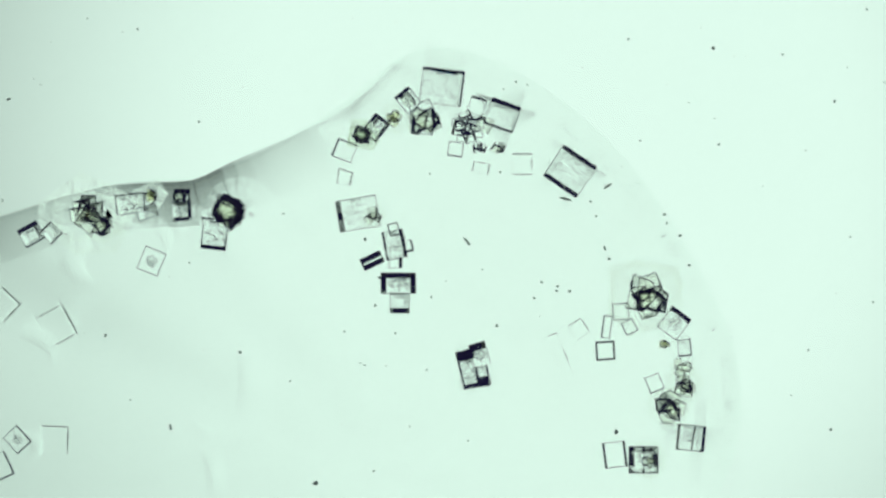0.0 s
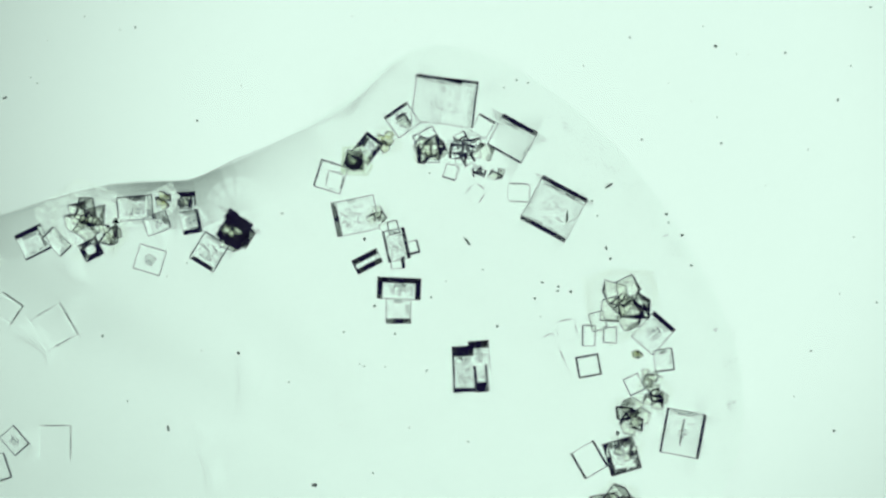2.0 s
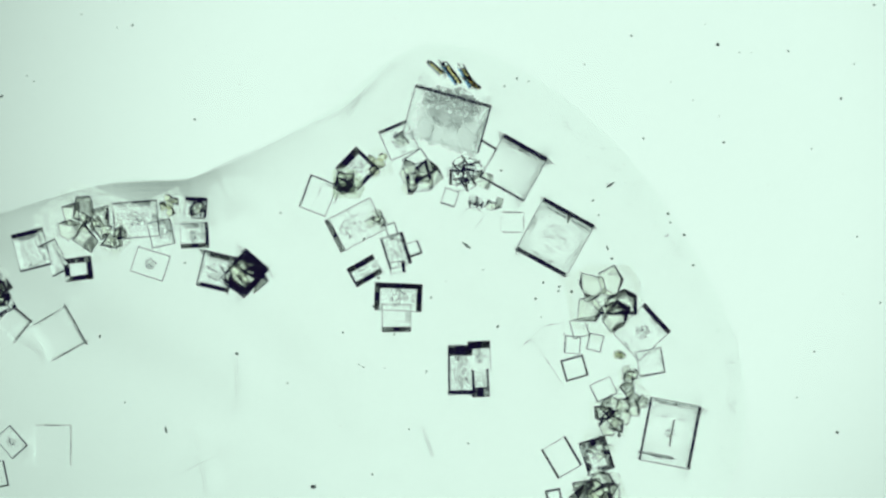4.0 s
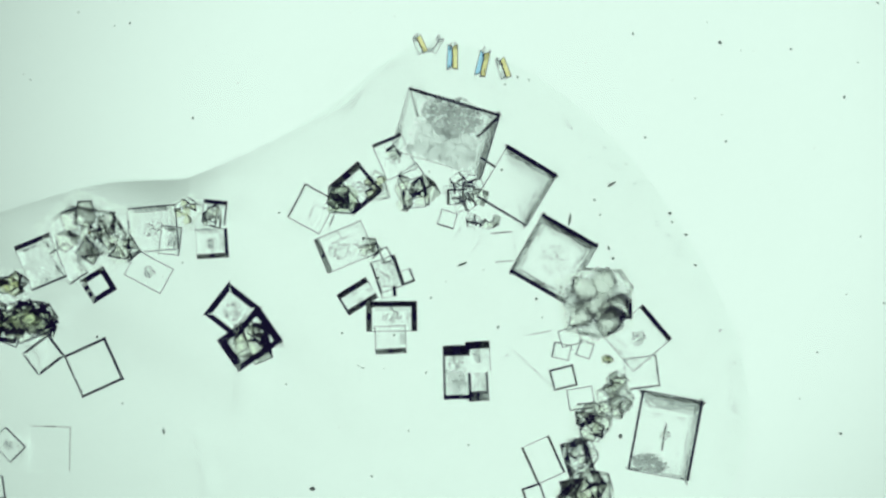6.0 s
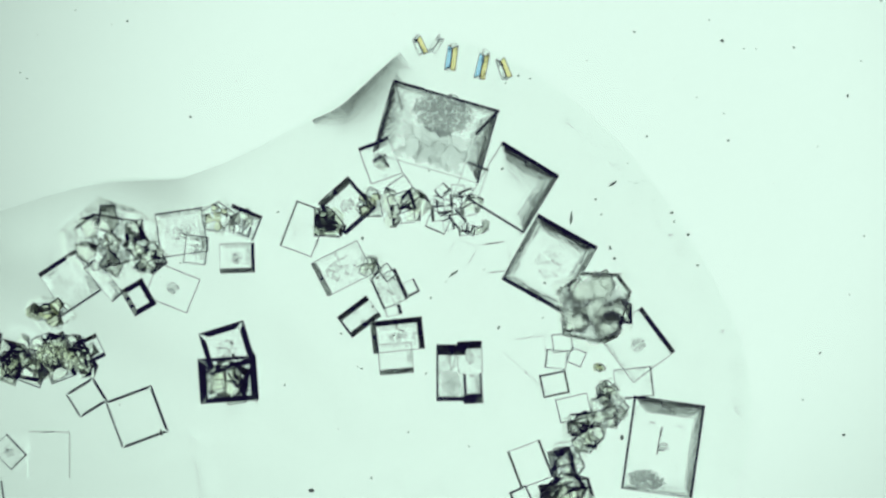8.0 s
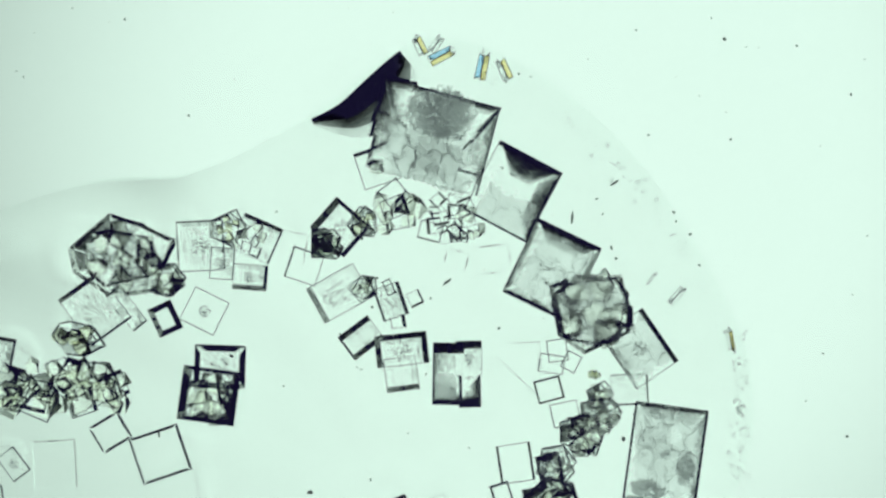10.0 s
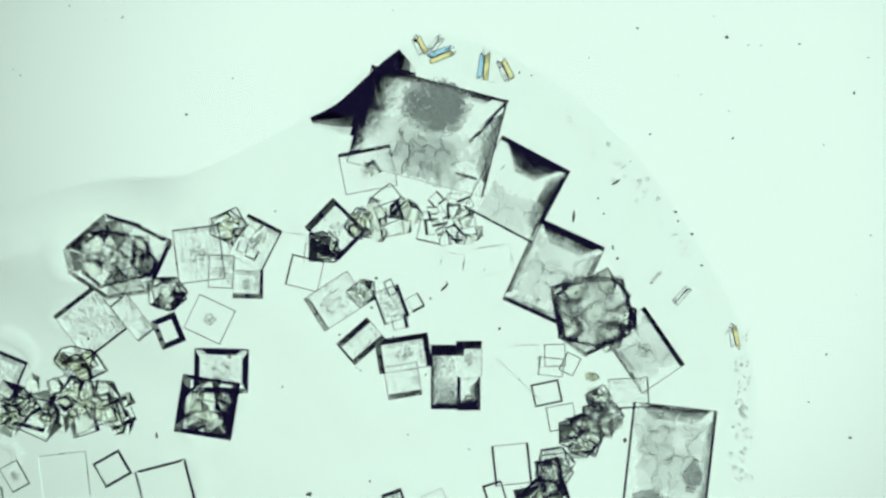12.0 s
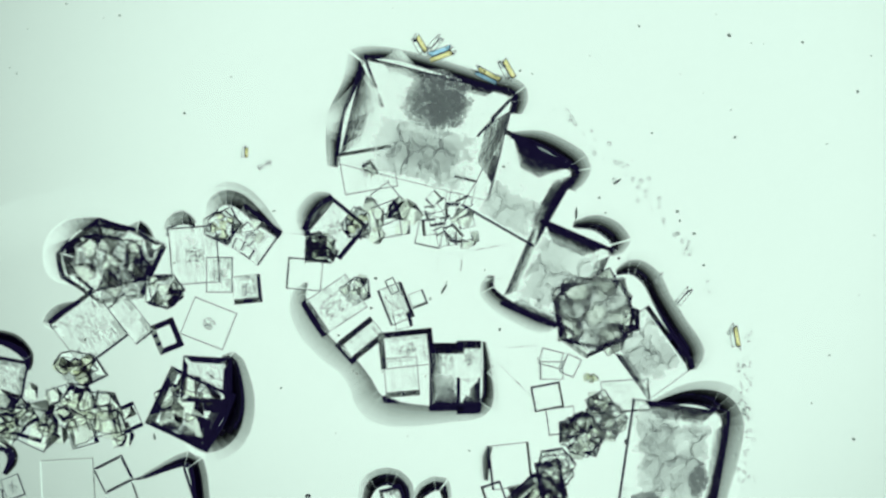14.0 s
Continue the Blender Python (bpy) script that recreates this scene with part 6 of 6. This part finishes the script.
speck(-0.3651, -0.3164, 0.0028, 0.0028, 0)
speck(-0.7477, -0.361, 0.0028, 0.0028, 0)
speck(-0.8072, -0.2069, 0.0037, 0.0037, 0)
speck(-0.7301, 0.5259, 0.0037, 0.0028, 0)
speck(-0.8504, 0.5516, 0.0028, 0.0018, 0)
speck(-0.5841, 0.3042, 0.0037, 0.0028, -30)
speck(-1.0397, 0.3583, 0.0064, 0.0028, 20)
speck(-1.0546, 0.1163, 0.0018, 0.0074, 0)
speck(-0.7666, 0.5192, 0.0018, 0.0018, 0)
speck(0.4435, 0.5016, 0.0037, 0.0028, 0)
speck(-0.1663, -0.5314, 0.0028, 0.0037, 0)
speck(0.0595, -0.4583, 0.0037, 0.0018, -20)
speck(-0.1879, -0.2785, 0.0046, 0.0018, 0)
speck(-0.1974, -0.2731, 0.0028, 0.0018, 0)
speck(-0.1366, -0.2799, 0.0028, 0.0018, 0)
speck(-0.0392, -0.2893, 0.0018, 0.0046, -20)
speck(0.2177, -0.1176, 0.0037, 0.0037, 0)
speck(0.2353, -0.0798, 0.0037, 0.0028, 0)
speck(0.2731, -0.0892, 0.0046, 0.0028, 0)
speck(0.2718, -0.1001, 0.0037, 0.0028, 0)
speck(0.3029, -0.1014, 0.0037, 0.0037, 0)
speck(0.3975, -0.023, 0.0037, 0.0037, 0)
speck(0.3529, 0.1136, 0.0046, 0.0028, 0)
speck(0.3664, 0.0784, 0.0028, 0.0028, 0)
speck(-0.2163, 0.5516, 0.0018, 0.0018, 0)
speck(-0.1136, 0.5422, 0.0018, 0.0018, 0)
speck(0.4137, -0.4381, 0.0046, 0.0074, 0)
speck(1.0289, -0.1271, 0.0028, 0.0028, 0)
speck(0.9275, -0.4313, 0.0046, 0.0037, 0)
speck(0.6165, 0.5286, 0.0018, 0.0018, 0)
speck(0.4272, 0.1974, 0.0018, 0.0018, 0)
speck(0.1744, 0.4002, 0.0037, 0.0037, 0)
speck(0.1447, 0.3826, 0.0037, 0.0018, 35)
speck(0.2015, 0.3934, 0.0028, 0.0018, 0)
speck(0.8734, -0.242, 0.0028, 0.0028, 0)
speck(0.8329, -0.3502, 0.0023, 0.0023, 0)
speck(0.9748, 0.0284, 0.0023, 0.0023, 0)
speck(0.7653, 0.1501, 0.0018, 0.0018, 0)
speck(0.941, -0.1068, 0.0023, 0.0018, 0)
speck(-0.9383, 0.4948, 0.0018, 0.0018, 0)
speck(-0.9789, 0.407, 0.0023, 0.0018, 0)
speck(-0.4786, 0.3867, 0.0018, 0.0018, 0)
speck(-0.9627, 0.3934, 0.0028, 0.0018, 0)
speck(0.2515, 0.0757, 0.0014, 0.0014, 0)
speck(0.2312, -0.1609, 0.0028, 0.0018, 0)
speck(0.1163, 0.0825, 0.0018, 0.0018, 0)
speck(-0.1136, -0.2015, 0.0028, 0.0028, 0)
speck(-0.2353, -0.1974, 0.0028, 0.0028, 0)
speck(-0.0798, -0.4245, 0.0018, 0.0028, 0)
speck(-0.242, -0.4178, 0.0018, 0.0018, 0)
speck(-0.8572, -0.2015, 0.0018, 0.0018, 0)
speck(-0.6544, -0.0663, 0.0018, 0.0018, 0)
speck(-0.5733, -0.242, 0.0018, 0.0018, 0)
speck(0.6503, 0.3123, 0.0018, 0.0018, 0)
speck(0.7247, 0.461, 0.0018, 0.0018, 0)
speck(0.9681, 0.434, 0.0028, 0.0018, 0)
speck(0.5354, 0.3934, 0.0018, 0.0018, 0)
speck(0.3326, 0.434, 0.0018, 0.0018, 0)
speck(0.292, 0.1203, 0.0037, 0.0175, 0, rows=[(0, 0.292, 0.1203, 75), (1.5, 0.2943, 0.0763, 0), (3, 0.2951, 0.0769, -6), (5.5, 0.2961, 0.0691, -8), (8, 0.297, 0.0707, -6), (10.3, 0.2969, 0.0709, -5), (14, 0.3015, 0.0782, -5)])
DRY = ((0.0, 0.0), (8.3, 0.0), (10.2, 1.0), (14.0, 1.0))
bubble(0.6835, -0.3517, 0.0026, DRY)
bubble(0.6813, -0.5076, 0.0048, DRY)
bubble(0.6768, -0.3766, 0.0029, DRY)
bubble(0.6884, -0.3639, 0.0052, DRY)
bubble(0.6815, -0.3596, 0.0034, DRY)
bubble(0.655, -0.4696, 0.005, DRY)
bubble(0.6877, -0.4573, 0.0039, DRY)
bubble(0.6825, -0.4168, 0.0027, DRY)
bubble(0.6839, -0.3814, 0.0051, DRY)
bubble(0.6635, -0.5003, 0.005, DRY)
bubble(0.661, -0.4081, 0.0029, DRY)
bubble(0.6823, -0.4861, 0.0026, DRY)
bubble(0.6678, -0.4293, 0.0038, DRY)
bubble(0.6677, -0.5238, 0.003, DRY)
bubble(0.6791, -0.3765, 0.0035, DRY)
bubble(0.6899, -0.3856, 0.0041, DRY)
bubble(0.6776, -0.3668, 0.0047, DRY)
bubble(0.6768, -0.3686, 0.0034, DRY)
bubble(0.3762, 0.2363, 0.0051, DRY)
bubble(0.4163, 0.1868, 0.0033, DRY)
bubble(0.386, 0.1543, 0.0043, DRY)
bubble(0.3185, 0.2583, 0.0028, DRY)
bubble(0.4639, 0.1334, 0.0026, DRY)
bubble(0.4146, 0.164, 0.0027, DRY)
bubble(0.3431, 0.2446, 0.0026, DRY)
bubble(0.4027, 0.1942, 0.0039, DRY)
bubble(0.4891, 0.1121, 0.0047, DRY)
bubble(0.4579, 0.1277, 0.0037, DRY)
bubble(0.3412, 0.2137, 0.0049, DRY)
bubble(0.251, 0.312, 0.0031, DRY)
bubble(0.4476, 0.1518, 0.0052, DRY)
bubble(0.4402, 0.1069, 0.0044, DRY)
bubble(0.4073, 0.1835, 0.0031, DRY)
bubble(0.4653, 0.1569, 0.0044, DRY)
# the dried strip beside the pool
rng = random.Random(5)
for _ in range(64):
    bubble(rng.gauss(0.68, 0.011), rng.uniform(-0.53, -0.19), rng.uniform(0.0014, 0.0034), DRY)
LAST = ((0.0, 0.0), (12.7, 0.0), (12.95, 1.0), (14.0, 1.0))
bubble(0.6035, -0.1014, 0.0033, LAST)
bubble(0.5414, 0.0152, 0.0044, LAST)
bubble(0.6809, -0.2668, 0.0045, LAST)
bubble(0.5636, -0.0035, 0.0021, LAST)
bubble(0.6683, -0.2692, 0.0022, LAST)
bubble(0.5237, 0.0299, 0.0044, LAST)
bubble(0.2298, 0.3392, 0.0018, LAST)
bubble(0.6502, -0.1885, 0.004, LAST)
bubble(0.6295, -0.1781, 0.0023, LAST)
bubble(0.5455, -0.0139, 0.004, LAST)
bubble(0.4273, 0.1498, 0.0019, LAST)
bubble(0.4995, 0.0554, 0.0035, LAST)
bubble(0.143, 0.3657, 0.0032, LAST)
bubble(0.0556, 0.4094, 0.002, LAST)
bubble(0.4718, 0.0874, 0.0026, LAST)
bubble(0.2113, 0.3313, 0.002, LAST)
bubble(0.1213, 0.3879, 0.0032, LAST)
bubble(0.4089, 0.1867, 0.0019, LAST)
bubble(0.6448, -0.1907, 0.0041, LAST)
bubble(0.3937, 0.1913, 0.0042, LAST)
bubble(0.1852, 0.3523, 0.0027, LAST)
bubble(0.4873, 0.1019, 0.0018, LAST)
bubble(0.2867, 0.2885, 0.0038, LAST)
bubble(0.4421, 0.1377, 0.0042, LAST)
bubble(0.3359, 0.2648, 0.0035, LAST)
bubble(0.5505, -0.0026, 0.0043, LAST)
bubble(0.4302, 0.1558, 0.0042, LAST)
bubble(0.6002, -0.0947, 0.0022, LAST)
bubble(0.5925, -0.0923, 0.0021, LAST)
bubble(0.1131, 0.3759, 0.0023, LAST)
bubble(0.6434, -0.2118, 0.0028, LAST)
bubble(0.5312, 0.0327, 0.0044, LAST)
bubble(0.1803, 0.3615, 0.0026, LAST)
bubble(0.0747, 0.3947, 0.0041, LAST)
bubble(0.6171, -0.0972, 0.0022, LAST)
bubble(0.4985, 0.0638, 0.0044, LAST)
bubble(0.5971, -0.0749, 0.0036, LAST)
bubble(0.5538, 0.0037, 0.0041, LAST)
bubble(0.2917, 0.2972, 0.0035, LAST)
bubble(0.6461, -0.1956, 0.0024, LAST)
bubble(0.292, 0.2885, 0.0043, LAST)
bubble(0.3632, 0.2006, 0.0026, LAST)
bubble(0.3869, 0.1971, 0.0033, LAST)
bubble(0.5588, -0.0147, 0.0045, LAST)
bubble(0.5284, 0.0325, 0.0045, LAST)
bubble(0.6829, -0.2859, 0.0026, LAST)
bubble(0.1126, 0.3788, 0.0044, LAST)
bubble(0.647, -0.1931, 0.0024, LAST)
bubble(0.2862, 0.2989, 0.004, LAST)
bubble(0.5414, -0.0044, 0.0025, LAST)
bubble(0.4681, 0.1071, 0.0018, LAST)
bubble(0.2997, 0.2806, 0.0046, LAST)
bubble(0.2812, 0.313, 0.0038, LAST)
bubble(0.5562, 0.0141, 0.0038, LAST)
bubble(0.4884, 0.0921, 0.0033, LAST)
bubble(0.4579, 0.1159, 0.0031, LAST)

# the brine shrinks back to the crystals and stands up against them
SHRINK = ((0.0, 0.0), (12.2, 0.0), (13.0, 0.6), (13.5, 0.9), (14.0, 1.0))
LAST_SHRINK = ((0.0, 0.0), (12.9, 0.0), (13.3, 0.5), (13.6, 0.9), (14.0, 1.0))
SPREAD = ((0.0, 0.0), (12.8, 0.0), (13.5, 0.5), (14.0, 0.95))
SHRINKING = ((0.8, SHRINK), (1.25, SPREAD))
meniscus("dark brine edge round the two large square crystals",
         ((-0.2450, 0.1829, 0.0300, 1.2), (-0.2370, 0.2481, 0.0420, 1.25), (-0.2268, 0.3055, 0.0440, 1.25), (-0.2052, 0.3566, 0.0420, 1.2), (-0.1913, 0.4013, 0.0449, 1.0), (-0.1811, 0.4281, 0.0449, 1.0), (-0.1198, 0.4345, 0.0337, 1.0), (-0.0176, 0.4064, 0.0382, 1.0), (0.0845, 0.3732, 0.0404, 1.0), (0.1547, 0.3464, 0.0540, 1.0), (0.1611, 0.3030, 0.0314, 1.0)), SHRINKING, spacing=0.014, tuck=0.012)
meniscus("dark brine edge round the square crystal",
         ((0.1547, 0.2570, 0.0187, 1.0), (0.2122, 0.2391, 0.0447, 1.0), (0.2632, 0.2085, 0.0558, 1.0), (0.2939, 0.1753, 0.0596, 1.0), (0.2862, 0.1319, 0.0260, 1.0)), SHRINKING, spacing=0.014, tuck=0.012)
meniscus("dark brine edge round the fissured square crystal",
         ((0.2951, 0.0553, 0.0187, 1.0), (0.3462, 0.0451, 0.0485, 1.0), (0.3858, 0.0119, 0.0558, 1.0), (0.3807, -0.0162, 0.0187, 1.0)), SHRINKING, spacing=0.014, tuck=0.012)
meniscus("dark steep brine edge below the fissured square crystal",
         ((0.2568, -0.1771, 0.0187, 1.0), (0.2249, -0.1643, 0.0447, 1.0), (0.1547, -0.1286, 0.0485, 1.0), (0.1100, -0.0928, 0.0447, 1.0), (0.1075, -0.0622, 0.0225, 1.0)), SHRINKING, spacing=0.014, tuck=0.012)
meniscus("dark brine edge round the many-sided lump",
         ((0.3909, -0.0520, 0.0149, 1.0), (0.4267, -0.0520, 0.0447, 1.0), (0.4573, -0.0775, 0.0558, 1.0), (0.4803, -0.1222, 0.0558, 1.0), (0.5160, -0.1860, 0.0596, 1.0), (0.5518, -0.2435, 0.0596, 1.0), (0.5594, -0.2754, 0.0260, 1.0)), SHRINKING, spacing=0.014, tuck=0.012)
meniscus("dark brine edge round the large stepped square crystal",
         ((0.4675, -0.3533, 0.0111, 1.0), (0.5505, -0.3456, 0.0372, 1.0), (0.6105, -0.3609, 0.0558, 1.0), (0.6335, -0.3967, 0.0634, 1.0), (0.6271, -0.4605, 0.0596, 1.0), (0.6054, -0.5473, 0.0558, 1.0), (0.5888, -0.6073, 0.0558, 1.0)), SHRINKING, spacing=0.014)
meniscus("dark brine edge round the ring of small crystals",
         ((0.0973, -0.2116, 0.0081, 1.0), (0.0973, -0.2818, 0.0242, 1.0), (0.0870, -0.3533, 0.0362, 1.0), (0.0207, -0.3635, 0.0442, 1.0), (-0.0815, -0.3533, 0.0684, 1.0), (-0.1377, -0.3354, 0.0803, 1.0), (-0.1645, -0.2971, 0.0684, 1.0), (-0.1964, -0.2563, 0.0604, 1.0), (-0.2500, -0.2090, 0.0644, 1.0), (-0.2909, -0.1605, 0.0644, 1.0), (-0.3138, -0.1133, 0.0483, 1.0), (-0.3113, -0.0775, 0.0120, 1.0)), SHRINKING, spacing=0.014)
meniscus("dark brine edge round the large jumbled lump",
         ((-0.8450, -0.0877, 0.0134, 1.0), (-0.8705, -0.0520, 0.0429, 1.0), (-0.8679, -0.0009, 0.0535, 1.0), (-0.8450, 0.0399, 0.0456, 1.0), (-0.8092, 0.0604, 0.0295, 1.0), (-0.7645, 0.0629, 0.0214, 1.0), (-0.7198, 0.0502, 0.0161, 1.0), (-0.6841, 0.0553, 0.0241, 1.0), (-0.6586, 0.0246, 0.0241, 1.0), (-0.6483, -0.0137, 0.0108, 1.0)), SHRINKING, spacing=0.014, tuck=0.018)
meniscus("dark brine edge round the notched crystal",
         ((-0.6279, 0.0272, 0.0124, 1.0), (-0.6203, 0.0476, 0.0247, 1.0), (-0.5896, 0.0604, 0.0373, 1.0), (-0.5590, 0.0553, 0.0156, 1.0)), SHRINKING, spacing=0.014)
meniscus("dark brine edge round the tilted crystal in the chain",
         ((-0.5334, 0.0374, 0.0096, 1.0), (-0.5232, 0.0885, 0.0354, 1.0), (-0.4951, 0.1114, 0.0419, 1.0), (-0.4581, 0.1038, 0.0419, 1.0), (-0.4109, 0.0655, 0.0354, 1.0), (-0.3624, 0.0348, 0.0161, 1.0)), SHRINKING, spacing=0.014, tuck=0.018)
meniscus("dark brine edge round a tilted crystal in the chain",
         ((-0.3215, 0.0297, 0.0161, 1.0), (-0.3113, 0.0693, 0.0450, 1.0), (-0.2832, 0.1063, 0.0450, 1.0), (-0.2526, 0.1217, 0.0225, 1.0)), SHRINKING, spacing=0.014, tuck=0.018)
meniscus("dark brine edge round the dark thick-walled crystal",
         ((-0.4964, -0.2409, 0.0125, 1.0), (-0.4773, -0.2563, 0.0325, 1.0), (-0.4722, -0.3201, 0.0475, 1.0), (-0.4773, -0.3775, 0.0525, 1.0), (-0.4977, -0.4197, 0.0525, 1.0), (-0.5411, -0.4427, 0.0426, 1.0), (-0.5947, -0.4299, 0.0125, 1.0)), SHRINKING, spacing=0.014, tuck=0.018)
meniscus("dark brine edge round the clear square crystal",
         ((-0.8833, -0.1860, 0.0156, 1.0), (-0.8909, -0.1669, 0.0341, 1.0), (-0.8667, -0.1388, 0.0341, 1.0), (-0.8284, -0.1133, 0.0124, 1.0)), SHRINKING, spacing=0.014, tuck=0.018)
meniscus("dark brine edge round a clear salt crystal",
         ((-1.0135, -0.2052, 0.0310, 1.0), (-0.9752, -0.2205, 0.0373, 1.0), (-0.9420, -0.2460, 0.0279, 1.0), (-0.9343, -0.2754, 0.0124, 1.0)), SHRINKING, spacing=0.014)
meniscus("dark brine edge round a small salt crystal",
         ((-1.0135, -0.4478, 0.0192, 1.0), (-0.9854, -0.4554, 0.0241, 1.0), (-0.9752, -0.4797, 0.0241, 1.0), (-0.9879, -0.5116, 0.0121, 1.0)), SHRINKING, spacing=0.014)
meniscus("dark brine edge round the square crystal by the pool's middle",
         ((-0.1734, -0.5754, 0.0217, 1.0), (-0.1555, -0.5397, 0.0310, 1.0), (-0.1198, -0.5282, 0.0310, 1.0), (-0.0917, -0.5473, 0.0279, 1.0), (-0.0789, -0.5754, 0.0156, 1.0)), SHRINKING, spacing=0.014)
meniscus("dark brine edge round the faint square crystal by the pool's middle",
         ((-0.0611, -0.5754, 0.0156, 1.0), (-0.0406, -0.5524, 0.0247, 1.0), (-0.0074, -0.5397, 0.0247, 1.0), (0.0079, -0.5690, 0.0156, 1.0)), SHRINKING, spacing=0.014)
meniscus("dark brine edge round the thin square crystal",
         ((0.0947, -0.5244, 0.0124, 1.0), (0.0998, -0.4733, 0.0217, 1.0), (0.1049, -0.4478, 0.0124, 1.0)), SHRINKING, spacing=0.014)
meniscus("dark brine edge round the lower square crystal",
         ((-0.6752, -0.5141, 0.0093, 1.0), (-0.5858, -0.4861, 0.0247, 1.0), (-0.5666, -0.5052, 0.0310, 1.0), (-0.5539, -0.5754, 0.0279, 1.0)), SHRINKING, spacing=0.014)
WEDGE = ((0.0, 0.0), (6.5, 0.0), (8.0, 0.35), (10.3, 1.0), (12.0, 1.0), (12.6, 0.85), (13.1, 0.6), (13.5, 0.25), (13.8, 0.0), (14.0, 0.0))
meniscus("dark wedge of brine between the pool's rim and a crystal",
         ((-0.0980, 0.4518, 0.0460, 1.00), (-0.1213, 0.4324, 0.0843, 1.00), (-0.1600, 0.3975, 0.1072, 1.00), (-0.1988, 0.3614, 0.1021, 1.00), (-0.2311, 0.3329, 0.0843, 1.00), (-0.2634, 0.3135, 0.0500, 1.00), (-0.3022, 0.2967, 0.0150, 1.00)),
         ((0.5, WEDGE), (0.85, WEDGE), (1.2, WEDGE)), tilt=44.0, rising=True, spacing=0.012)
# the pool's rim flattens as it dries
meniscus("shaded rim of the drying pool",
         ((-0.1068, 0.4502, 0.0811, 0.30), (-0.1947, 0.3637, 0.1217, 0.75), (-0.2893, 0.3015, 0.1284, 0.80), (-0.3975, 0.2515, 0.1284, 0.80), (-0.4921, 0.2109, 0.1217, 1.00), (-0.5530, 0.1798, 0.1082, 1.27), (-0.6003, 0.1609, 0.1082, 1.06), (-0.6814, 0.1568, 0.1082, 0.94), (-0.7896, 0.1501, 0.1082, 0.81), (-0.8842, 0.1284, 0.1082, 0.77), (-0.9789, 0.1028, 0.1082, 0.72), (-1.0870, 0.0663, 0.1082, 0.68)),
         ((1.0, ((0.0, 1.0), (1.5, 0.88), (3.0, 0.76), (6.5, 0.5), (8.0, 0.38), (10.3, 0.22), (12.2, 0.1), (13.2, 0.0), (14.0, 0.0))),), tilt=33.0, rising=True, spacing=0.036)


def motions():
    for thing, rows in MOVES:
        walk(thing, rows)


motions()
